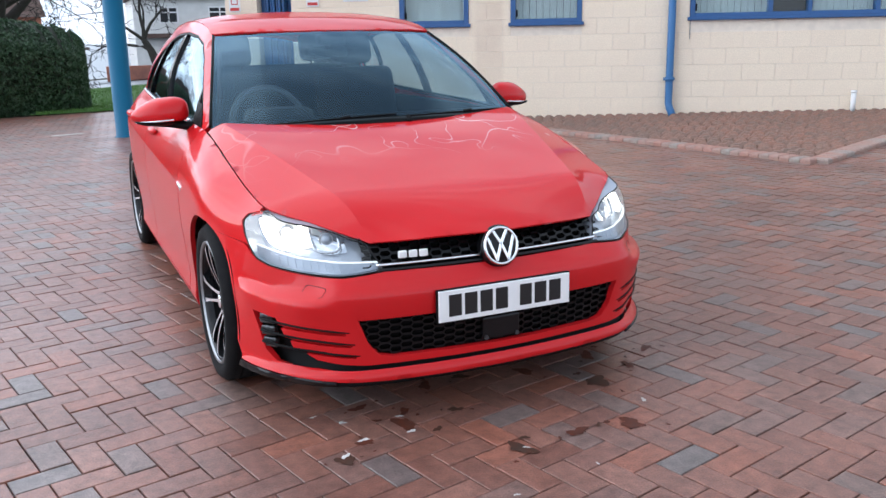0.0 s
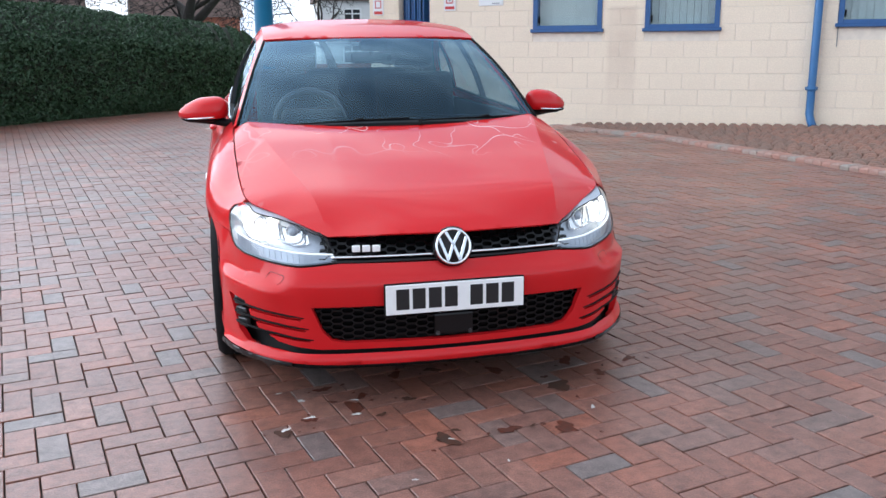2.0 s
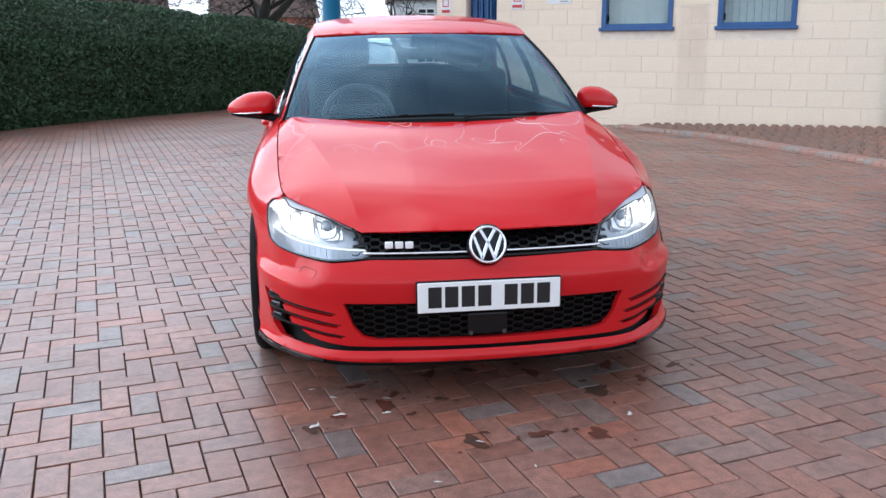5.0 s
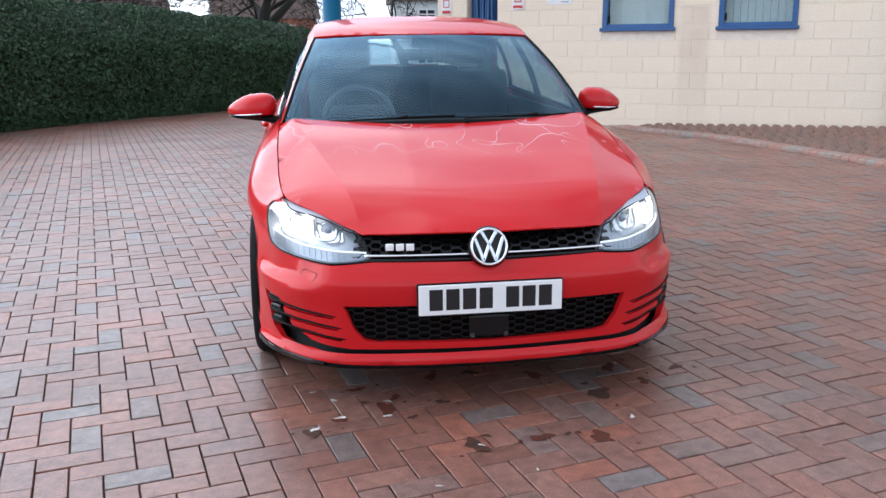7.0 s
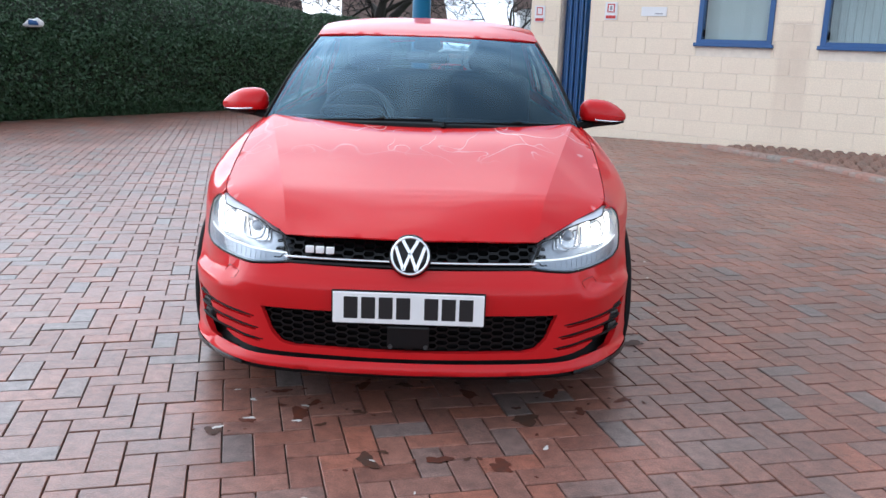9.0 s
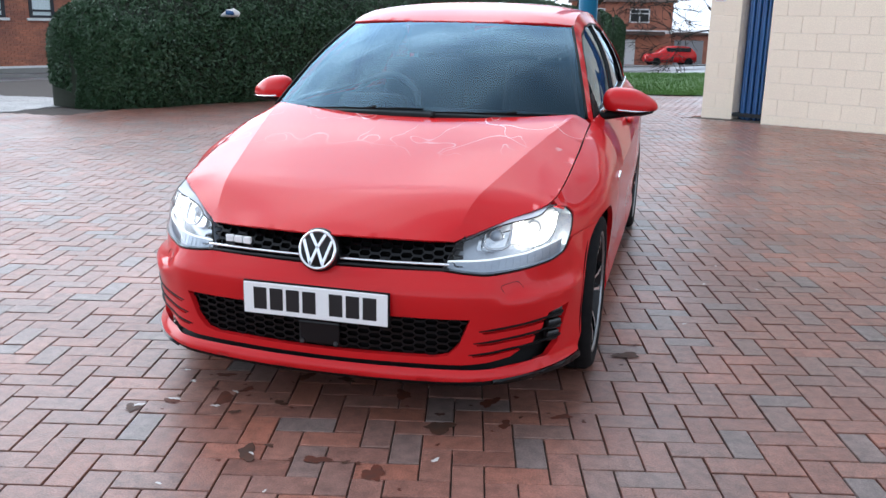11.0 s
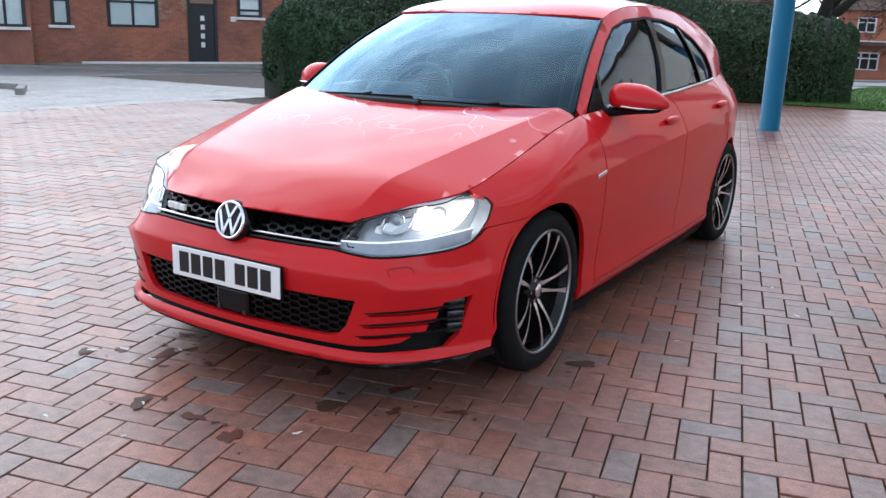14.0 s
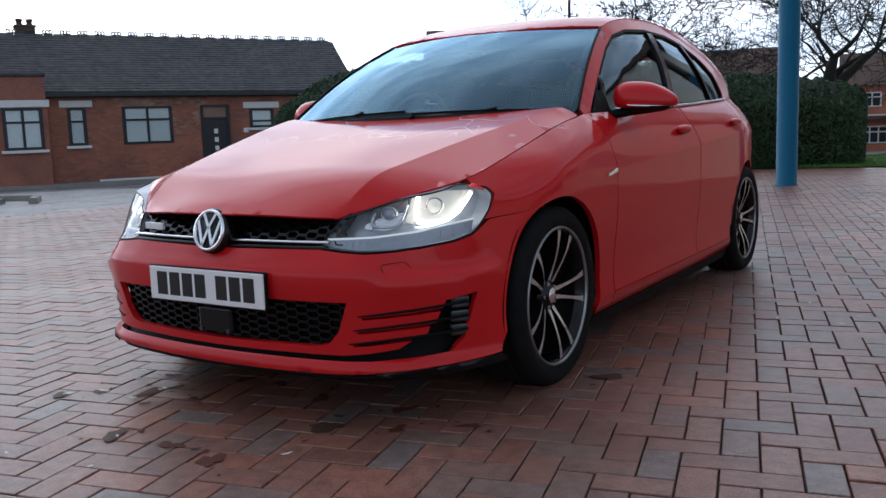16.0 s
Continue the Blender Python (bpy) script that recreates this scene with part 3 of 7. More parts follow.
top_z = smooth_fn([0.2, 0.35, 0.378, 0.42, 0.50, 0.75, 1.05, 1.29, 1.6, 2.3, 3.2, 3.6, 4.3], [0.655, 0.723, 0.731, 0.741, 0.758, 0.819, 0.894, 0.934, 0.945, 0.962, 1.0, 1.02, 1.03])
top_x = smooth_fn([0.2, 0.44, 0.50, 0.75, 1.05, 1.3, 1.8, 2.4, 3.2, 3.7, 4.0, 4.3], [0.6, 0.718, 0.732, 0.750, 0.757, 0.762, 0.778, 0.78, 0.768, 0.70, 0.62, 0.55])


def s_of_x(x):
    return float(np.interp(x, PLAN[:120, 0], PS[:120]))


def s_of_y(y):
    return float(np.interp(y, PLAN[:, 1], PS))


def s_of(x, y):
    """Where along the contour a plan place lies nearest."""
    return float(PS[np.argmin((PLAN[:, 0] - x) ** 2 + (PLAN[:, 1] - y) ** 2)])


def fold_z(py):
    """Shift of the corner's fold above the intake: it falls towards the number plate."""
    return np.interp(py, [0.10, 0.40], [-0.004, 0.008])


def skin(s, z, out_by=0.0):
    """The lower body's surface: a place for each contour length and height."""
    s, z = np.asarray(s, float), np.asarray(z, float)
    px, py = np.interp(s, PS, PLAN[:, 0]), np.interp(s, PS, PLAN[:, 1])
    nx, ny = np.interp(s, PS, PN[:, 0]), np.interp(s, PS, PN[:, 1])
    cz, tz, tx = crease_z(py), top_z(py), top_x(py)
    t = np.clip((z - cz) / np.maximum(tz - cz, 0.02), 0, 1)
    door = smoothstep(0.9, 1.7, py)
    f = (1 - door) * (0.30 * t ** 2 + 0.70 * t ** 4) + door * (0.45 * t + 0.55 * t * t)
    d_side = side_low(z) + np.maximum(px - tx, 0) * f
    k = smoothstep(0.075, 0.29, py)                     # nose to corner
    w = smoothstep(0.43, 0.84, py) * (1 - smoothstep(3.95, 4.2, py))
    e = smoothstep(0.36, 0.50, py)                      # the fold runs out before the wheel arch
    d_nose = nose_off(z) * (1 - k) + edge_off(z) * k
    d_nose = d_nose + (corner_off(z - fold_z(py) * np.exp(-((z - 0.46) / 0.05) ** 2)) - edge_off(z)) * smoothstep(0.085, 0.15, py) * (1 - e)
    d_front = d_nose * (1 - smoothstep(2, 3, py)) + (0.02 + 0.3 * np.maximum(0, z - 0.75)) * smoothstep(2, 3, py)
    d = d_front * (1 - w) + d_side * w - out_by
    return np.stack((px - nx * d, py - ny * d, z + 0 * s), -1)


def s_at(x, y, z):
    """The contour length at which the skin passes nearest to a place."""
    q = np.linspace(0, PS[-1], 3000)
    p = skin(q, np.full(3000, float(z)))
    return float(q[np.argmin((p[:, 0] - x) ** 2 + (p[:, 1] - y) ** 2)])


def s_x(x, z):
    """The contour length at which the skin of the nose stands x metres from the middle."""
    q = np.linspace(0, PS[200], 1500)
    return float(np.interp(x, skin(q, np.full(1500, float(z)))[:, 0], q))


hood_half = smooth_fn([0.06, 0.16, 0.23, 0.306, 0.36, 0.401, 0.45, 0.50, 0.75, 1.05, 1.30], [0.30, 0.457, 0.537, 0.613, 0.668, 0.705, 0.724, 0.733, 0.751, 0.758, 0.757])
hood_edge = smooth_fn([0.06, 0.16, 0.23, 0.306, 0.36, 0.401, 0.45, 0.50, 0.75, 1.05, 1.30], [0.625, 0.643, 0.669, 0.697, 0.714, 0.727, 0.739, 0.751, 0.817, 0.894, 0.938])
hood_mid = smooth_fn([0.05, 0.10, 0.15, 0.27, 0.45, 0.75, 1.05, 1.25], [0.648, 0.682, 0.707, 0.757, 0.803, 0.873, 0.936, 0.972])
roof_mid = smooth_fn([1.78, 1.90, 2.1, 2.5, 2.9, 3.4, 3.8, 4.05], [1.338, 1.376, 1.420, 1.454, 1.456, 1.430, 1.385, 1.345])
rail_z = smooth_fn([1.28, 1.45, 1.65, 1.80, 1.915, 2.05, 2.3, 2.6, 3.0, 3.4, 3.75, 4.05], [0.94, 1.058, 1.182, 1.268, 1.331, 1.370, 1.402, 1.410, 1.398, 1.366, 1.322, 1.28])
rail_x = smooth_fn([1.28, 1.45, 1.65, 1.80, 1.915, 2.05, 2.4, 3.0, 3.5, 4.05], [0.750, 0.700, 0.648, 0.611, 0.584, 0.578, 0.573, 0.558, 0.535, 0.495])


def swage_x(y):
    return np.minimum(np.interp(y, [0.1, 0.16, 1.2], [0.41, 0.446, 0.694]), 0.965 * hood_half(y))


def hood_skin(x, y, lift=0.0):
    x, y = np.asarray(x, float), np.asarray(y, float)
    xe, ze, zm = hood_half(y), hood_edge(y), hood_mid(y)
    t = np.clip(np.abs(x) / xe, 0, 1.15)
    tc_ = swage_x(y) / xe      # the swage along each side
    drop = np.where(t < tc_, 0.10 * (t / tc_) ** 2, 0.10 + 0.90 * (t - tc_) / (1 - tc_))
    soft = zm - (zm - ze) * t ** 2.4
    crisp = smoothstep(0.10, 0.36, y)
    z = soft * (1 - crisp) + (zm - (zm - ze) * drop) * crisp
    return np.stack((x, y, z + lift), -1)


def roof_skin(x, y, lift=0.0):
    x, y = np.asarray(x, float), np.asarray(y, float)
    zm, ze, xe = roof_mid(y), rail_z(y), rail_x(y)
    t = np.abs(x) / xe
    return np.stack((x, y, zm - (zm - ze) * (0.55 * t ** 2 + 0.45 * t ** 5) + lift), -1)


def cabin_skin(y, z, out_by=0.0):
    """The side above the belt: from belt to roof rail."""
    y, z = np.asarray(y, float), np.asarray(z, float)
    zb, zr, xb, xr = top_z(y) - 0.004, rail_z(y), top_x(y), rail_x(y)
    t = np.clip((z - zb) / np.maximum(zr - zb, 0.02), -0.1, 1)
    x = xb + (xr - xb) * t + 0.035 * np.sin(math.pi * np.clip(t, 0, 1)) * smoothstep(1.3, 1.9, y) - 0.03 * np.maximum(0, t - 0.85)
    return np.stack((x + out_by, y, z), -1)


def screen_skin(u, v, out_by=0.0):
    """The windscreen: u across (-1 to 1), v up (0 to 1)."""
    u, v = np.asarray(u, float), np.asarray(v, float)
    a = np.abs(u)
    bx, by, bz = 0.737 * u, 1.09 + 0.185 * a ** 2.2, 0.965 - 0.022 * a ** 2
    tx, ty, tz = 0.574 * u, 1.80 + 0.115 * a ** 2.2, 1.341 - 0.014 * a ** 2.2
    bulge = 0.03 * np.sin(math.pi * v)
    return np.stack((bx + (tx - bx) * v, by + (ty - by) * v - bulge * 0.6 - out_by * 0.6, bz + (tz - bz) * v + bulge * 0.75 + out_by * 0.8), -1)


def dense(loop, step, closed=True):
    """A polyline with no span longer than step."""
    p = np.array(loop, float)
    if closed:
        p = np.vstack((p, p[:1]))
    res = []
    for a, b in zip(p, p[1:]):
        n = max(1, int(math.ceil(np.hypot(*(b - a)) / step)))
        res += [a + (b - a) * k / n for k in range(n)]
    if not closed:
        res.append(p[-1])
    return np.array(res)


def rounded(loop, r, n=4):
    """A closed polygon with its corners rounded by r."""
    p = np.array(loop, float)
    res = []
    for i in range(len(p)):
        a, b, c = p[i - 1], p[i], p[(i + 1) % len(p)]
        da, dc = a - b, c - b
        la, lc = np.hypot(*da), np.hypot(*dc)
        k = min(r, la * 0.45, lc * 0.45)
        q, w = b + da / la * k, b + dc / lc * k
        res += [(1 - t) ** 2 * q + 2 * t * (1 - t) * b + t * t * w for t in np.linspace(0, 1, n + 1)]
    return np.array(res)


def inside(loop, pts):
    p = np.asarray(loop)
    x, y = pts[:, 0], pts[:, 1]
    res = np.zeros(len(pts), bool)
    for a, b in zip(p, np.roll(p, -1, 0)):
        cross = ((a[1] > y) != (b[1] > y)) & (x < (b[0] - a[0]) * (y - a[1]) / (b[1] - a[1] + 1e-12) + a[0])
        res ^= cross
    return res


def sheet(name, outline, surf, mat, parent, step=0.04, holes=(), rim=0.014, mirror=False, label="", lines=(), sharp=None):
    """A body panel: a trimmed piece of a surface, with turned-in edges. outline and holes lie in the surface's own two coordinates."""
    loops = [dense(outline, step)] + [dense(h, step) for h in holes]
    pts, edges = [], []
    for lp in loops:
        k = len(pts)
        pts += list(lp)
        edges += [(k + i, k + (i + 1) % len(lp)) for i in range(len(lp))]
    for ln in lines:                                  # folds that the mesh must follow
        lp = dense(ln, step, False)
        k = len(pts)
        pts += list(lp)
        edges += [(k + i, k + i + 1) for i in range(len(lp) - 1)]
    nb = len(pts)
    lo, hi = loops[0].min(0), loops[0].max(0)
    gx, gy = np.meshgrid(np.arange(lo[0] + step / 2, hi[0], step), np.arange(lo[1] + step / 2, hi[1], step))
    g = np.stack((gx.ravel(), gy.ravel()), 1)
    g = g[inside(loops[0], g)]
    for lp in loops[1:]:
        g = g[~inside(lp, g)]
    bp = np.array(pts)
    if len(g):
        d = np.min((g[:, None, 0] - bp[None, :, 0]) ** 2 + (g[:, None, 1] - bp[None, :, 1]) ** 2, 1)
        g = g[d > (0.45 * step) ** 2]
    allp = np.vstack((bp, g)) if len(g) else bp
    v2, _, fs, _, _, _ = delaunay_2d_cdt([Vector(p) for p in allp], edges, [], 0, 1e-7)
    fs = list({tuple(sorted(f)): f for f in fs}.values())
    v2 = np.array([(v.x, v.y) for v in v2])
    tri = np.array(fs)
    mid2 = v2[tri].mean(1)
    ok = inside(loops[0], mid2)
    for lp in loops[1:]:
        ok &= ~inside(lp, mid2)
    fs = [tuple(int(i) for i in f) for f in tri[ok]]
    used = sorted({i for f in fs for i in f})
    back_to = {k: i for i, k in enumerate(used)}
    fs, v2 = [tuple(back_to[i] for i in f) for f in fs], v2[used]
    xyz = surf(v2[:, 0], v2[:, 1])
    made = []
    for side in ((1, -1) if mirror else (1,)):
        q = xyz * np.array((side, 1, 1))
        me_v, me_f = [tuple(v) for v in q], [tuple(f) for f in fs]
        b = bmesh.new()
        bv = [b.verts.new(v) for v in me_v]
        for f in me_f:
            b.faces.new([bv[i] for i in f])
        bmesh.ops.recalc_face_normals(b, faces=b.faces)
        b.normal_update()
        mid = Vector((0, 2.1, 0.5))
        if sum((f.calc_center_median() - mid).dot(f.normal) * f.calc_area() for f in b.faces) < 0:
            bmesh.ops.reverse_faces(b, faces=b.faces)
            b.normal_update()
        for f in b.faces:
            f.smooth = True
        if sharp is not None:
            on = sharp(v2[:, 0], v2[:, 1])
            for i_, v in enumerate(bv):
                for e in v.link_edges:
                    if on[i_] and not e.is_boundary and on[bv.index(e.other_vert(v))]:
                        e.smooth = False
        if rim:
            rim_e = [e for e in b.edges if e.is_boundary]
            no = {v: v.normal.copy() for e in rim_e for v in e.verts}
            top = {v: b.verts.new(v.co) for v in no}
            low = {v: b.verts.new(v.co - n * rim) for v, n in no.items()}
            for e in rim_e:
                lp = e.link_loops[0]
                a, c = lp.vert, lp.link_loop_next.vert
                f = b.faces.new((top[c], top[a], low[a], low[c]))
                f.smooth = True
        ob = part(name, b, mat, parent, label)
        made.append(ob)
    return made


def arch(yc, r, a0, a1, n=16):
    """Points on a wheel arch in (contour length, height), from angle a0 to a1 in degrees (0 is rearwards, 90 up)."""
    return [(s_of_y(yc + r * math.cos(radians(a))), AX_Z + r * math.sin(radians(a))) for a in np.linspace(a0, a1, n)]


GAP = 0.004
ARCH_R = 0.348
S_ARCH0 = s_of_y(AX_F - ARCH_R)

# headlamp outline on the skin, from its inner low corner round
LAMP = [(0.417, 0.090, 0.552), (0.455, 0.160, 0.634), (0.53, 0.228, 0.662), (0.61, 0.306, 0.690), (0.665, 0.360, 0.708), (0.704, 0.401, 0.721), (0.745, 0.448, 0.722), (0.776, 0.488, 0.709),
        (0.788, 0.500, 0.685), (0.795, 0.465, 0.640), (0.793, 0.430, 0.610), (0.783, 0.379, 0.573), (0.750, 0.318, 0.557), (0.697, 0.242, 0.547), (0.627, 0.172, 0.539), (0.55, 0.125, 0.538), (0.48, 0.104, 0.544)]
HL = rounded([(s_at(*p), p[2]) for p in LAMP], 0.012)

# lower grille, and the corner intakes
LG = [(0, 0.392), (s_of_x(0.525), 0.392), (s_of_x(0.49), 0.30), (s_of_x(0.455), 0.262), (s_of_x(0.41), 0.252), (0, 0.247)]
CORNER = [(s_of_x(0.815), 0.40), (s_of_x(0.76), 0.385), (s_of_x(0.755), 0.362), (s_of_x(0.565), 0.345), (s_of_x(0.568), 0.338), (s_of_x(0.75), 0.352), (s_of_x(0.742), 0.318),
          (s_of_x(0.548), 0.302), (s_of_x(0.552), 0.295), (s_of_x(0.73), 0.308), (s_of_x(0.722), 0.278), (s_of_x(0.535), 0.262), (s_of_x(0.538), 0.255), (s_of_x(0.69), 0.266), (s_of_x(0.66), 0.243), (s_of_x(0.50), 0.227), (0.0, 0.223), (0.0, 0.209),
          (s_of_x(0.50), 0.210), (s_of_x(0.68), 0.212), (s_of_x(0.77), 0.222), (s_of_x(0.795), 0.26)]


def full(half):
    """Both sides of an outline that starts and ends on the middle line."""
    h = np.array(half, float)
    return np.vstack((h, (h * (-1, 1))[::-1]))


def skin2(s, z, out_by=0.0):
    """The skin on both sides: s below nought lies on the car's right."""
    s = np.asarray(s, float)
    return skin(np.abs(s), z, out_by) * np.stack((np.where(s < 0, -1.0, 1.0), 1 + 0 * s, 1 + 0 * s), -1)


# bumper with the openings for grille and intakes
s_wheel = s_of_y(AX_F - ARCH_R * 0.96)
hl_low = [(s_at(0.794, 0.453, 0.613) + 0.004, 0.610)] + [(s_at(x, y, z) + max(0.0, (y - 0.3) * 0.04), z - 0.005) for x, y, z in LAMP[11:]] + [(s_at(*LAMP[0]) - 0.002, 0.546), (0, 0.541)]
arch_f = arch(AX_F, ARCH_R, 188, 114.1, 12)
bump_out = [(0, 0.168), (s_of_x(0.41), 0.171), (s_of_x(0.62), 0.178), (s_of_x(0.774), 0.190), (s_of_y(0.435), 0.196)] + arch_f + hl_low
sheet("bumper", full(bump_out[::-1]), skin2, PAINT, car, 0.017, holes=[full(LG), full(CORNER[17:] + CORNER[:17])], rim=0.022,
      lines=[[(k_ * s, 0.450 + fold_z(np.interp(s, PS, PLAN[:, 1]))) for s in np.linspace(s_of_x(0.60), s_of_y(0.43), 30)] for k_ in (-1, 1)] + [[(k_ * s, 0.486 + fold_z(np.interp(s, PS, PLAN[:, 1]))) for s in np.linspace(s_of_x(0.66), s_of_y(0.43), 26)] for k_ in (-1, 1)] + [[(s, 0.479) for s in np.linspace(-s_of_x(0.56), s_of_x(0.56), 60)]], label="red front bumper with intakes and a lower lip")

# lower lip line and black splitter
def lip_line(z, off, s1):
    ss = np.concatenate((-np.linspace(s1, 0, 40), np.linspace(0, s1, 40)[1:]))
    return [tuple(p) for p in skin2(ss, np.full(len(ss), z), off)]


part("splitter", tube(lip_line(0.160, -0.014, s_of_x(0.70)), 0.011, 6), BLACK, car, "black lower splitter edge", True)
for sx in (1, -1):
    fin = [(sx * s_of_x(0.60), 0.173), (sx * s_of_x(0.774), 0.187), (sx * s_of_y(0.435), 0.193), (sx * s_of_y(0.455), 0.165), (sx * s_of_x(0.774), 0.156), (sx * s_of_x(0.60), 0.158)]
    sheet("splitter_fin", fin, lambda s, z: skin2(s, z, 0.004 + 0.3 * np.maximum(0, 0.19 - z)), GLOSSB, car, 0.03, rim=0.012, label="black fin under the bumper corner")

# behind the openings: a dark box
back = [(-s_of_x(0.82), 0.19), (s_of_x(0.82), 0.19), (s_of_x(0.82), 0.42), (-s_of_x(0.82), 0.42)]
sheet("intake_backing", back, lambda s, z: skin2(s, z, -0.05), BLACK, car, 0.06, rim=0)


def honeycomb(name, half_w, z0, z1, cell, depth, tilt, keep):
    """A grille of open hexagons on the skin, set back by depth."""
    b = bmesh.new()
    h = cell * math.sqrt(3) / 2
    cols = int(half_w / (cell * 0.75)) + 2
    rows_n = int((z1 - z0) / h) + 2
    seen = set()
    for i in range(-cols, cols + 1):
        for j in range(rows_n + 1):
            cx, cz = i * cell * 1.1, z0 + (j + 0.5 * (i % 2)) * h * 0.82
            corners = [(cx + cell * 0.72 * math.cos(k * math.pi / 3), cz + cell * 0.475 * math.sin(k * math.pi / 3)) for k in range(6)]
            for p, q in zip(corners, corners[1:] + corners[:1]):
                key = tuple(sorted(((round(p[0], 3), round(p[1], 3)), (round(q[0], 3), round(q[1], 3)))))
                if key in seen or not (keep(*p) and keep(*q)):
                    continue
                seen.add(key)
                a, c = np.array(p), np.array(q)
                d = (c - a) / np.hypot(*(c - a))
                n2 = np.array((-d[1], d[0])) * 0.0022
                ring = np.array((a + n2, c + n2, c - n2, a - n2))
                lo_, hi_ = skin2(ring[:, 0], ring[:, 1], -depth), skin2(ring[:, 0], ring[:, 1], -depth - 0.018)
                v = [b.verts.new(x) for x in lo_] + [b.verts.new(x) for x in hi_]
                b.faces.new(v[:4])
                for m in range(4):
                    b.faces.new((v[m], v[(m + 1) % 4], v[4 + (m + 1) % 4], v[4 + m]))
    bmesh.ops.recalc_face_normals(b, faces=b.faces)
    return part(name, b, GLOSSB, car, "black honeycomb mesh")


def keep_low(s, z):
    lim = np.interp(z, [0.247, 0.262, 0.30, 0.392], [0.42, 0.455, 0.49, 0.525])
    return abs(s) < s_of_x(lim) + 0.012 and 0.245 < z < 0.397


honeycomb("lower_grille", 0.56, 0.245, 0.395, 0.036, 0.018, 0, keep_low)
honeycomb("upper_grille", 0.46, 0.56, 0.66, 0.034, 0.016, 0, lambda s, z: abs(s) < s_of_x(0.50) and 0.556 < z < 0.664)
gr = full([(0, 0.545), (s_of_x(0.455), 0.547), (s_of_x(0.515), 0.648), (0, 0.655)])
sheet("grille_backing", gr, lambda s, z: skin2(s, z, -0.05), BLACK, car, 0.05, rim=0)
ss = np.linspace(-s_of_x(0.45), s_of_x(0.45), 60)
part("grille_surround", join_bm(tube([tuple(p) for p in skin2(ss, np.full(60, 0.549), -0.006)], 0.0075, 6), tube([tuple(p) for p in skin2(ss * 1.12, np.full(60, 0.644), -0.012)], 0.006, 6)), GLOSSB, car, "gloss black grille frame", True)
part("chrome_strip", tube([tuple(p) for p in skin2(ss, np.full(60, 0.566), -0.002)], 0.0055, 8), CHROME, car, "bright strip along the upper grille", True)

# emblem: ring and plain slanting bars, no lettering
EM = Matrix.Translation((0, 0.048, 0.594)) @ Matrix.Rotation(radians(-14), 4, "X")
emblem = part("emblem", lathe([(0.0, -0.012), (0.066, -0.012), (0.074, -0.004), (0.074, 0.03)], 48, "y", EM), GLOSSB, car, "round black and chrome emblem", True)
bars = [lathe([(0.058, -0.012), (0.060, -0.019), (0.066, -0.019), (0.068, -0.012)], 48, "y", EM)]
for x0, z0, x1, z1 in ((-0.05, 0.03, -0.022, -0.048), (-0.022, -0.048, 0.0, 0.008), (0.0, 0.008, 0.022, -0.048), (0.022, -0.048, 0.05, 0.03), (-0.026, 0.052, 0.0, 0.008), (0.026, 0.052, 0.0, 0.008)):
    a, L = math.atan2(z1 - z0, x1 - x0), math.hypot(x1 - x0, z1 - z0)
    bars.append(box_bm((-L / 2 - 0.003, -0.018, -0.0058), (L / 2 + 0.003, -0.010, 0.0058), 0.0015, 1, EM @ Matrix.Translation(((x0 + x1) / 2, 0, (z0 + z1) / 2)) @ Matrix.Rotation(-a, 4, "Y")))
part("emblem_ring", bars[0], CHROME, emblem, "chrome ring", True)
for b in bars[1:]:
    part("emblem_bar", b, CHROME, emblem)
# model badge as plain blocks
for i in range(3):
    part("badge_block", box_bm((-0.365 + i * 0.036, 0.078 - i * 0.0055, 0.586), (-0.336 + i * 0.036, 0.092 - i * 0.0055, 0.610), 0.003, 2), PLATE, car)

# number plate, its marks as plain bars
plate = part("number_plate", box_bm((-0.26, -0.003, 0.363), (0.26, 0.004, 0.474), 0.003, 2), PLATE, car, "white number plate with plain black bars")
PW = 0.048
for i, x in enumerate((-0.198, -0.138, -0.078, -0.018, 0.078, 0.138, 0.198)):
    part("plate_bar", box_bm((x - PW / 2, -0.0045, 0.381), (x + PW / 2, -0.0025, 0.458), 0.0005, 1), INK, plate)
part("plate_bracket", box_bm((-0.265, 0.003, 0.358), (0.265, 0.016, 0.478), 0.004, 2), BLACK, plate, "black backing")

# radar sensor in the lower grille
part("radar_sensor", box_bm((-0.075, 0.032, 0.262), (0.075, 0.06, 0.345), 0.008, 2), GLOSSB, car, "black square sensor panel")
for sx in (-1, 1):
    part("sensor_screw", lathe([(0, 0), (0.008, 0), (0.008, 0.006)], 12, "y", Matrix.Translation((sx * 0.062, 0.027, 0.270))), FOGL, car)

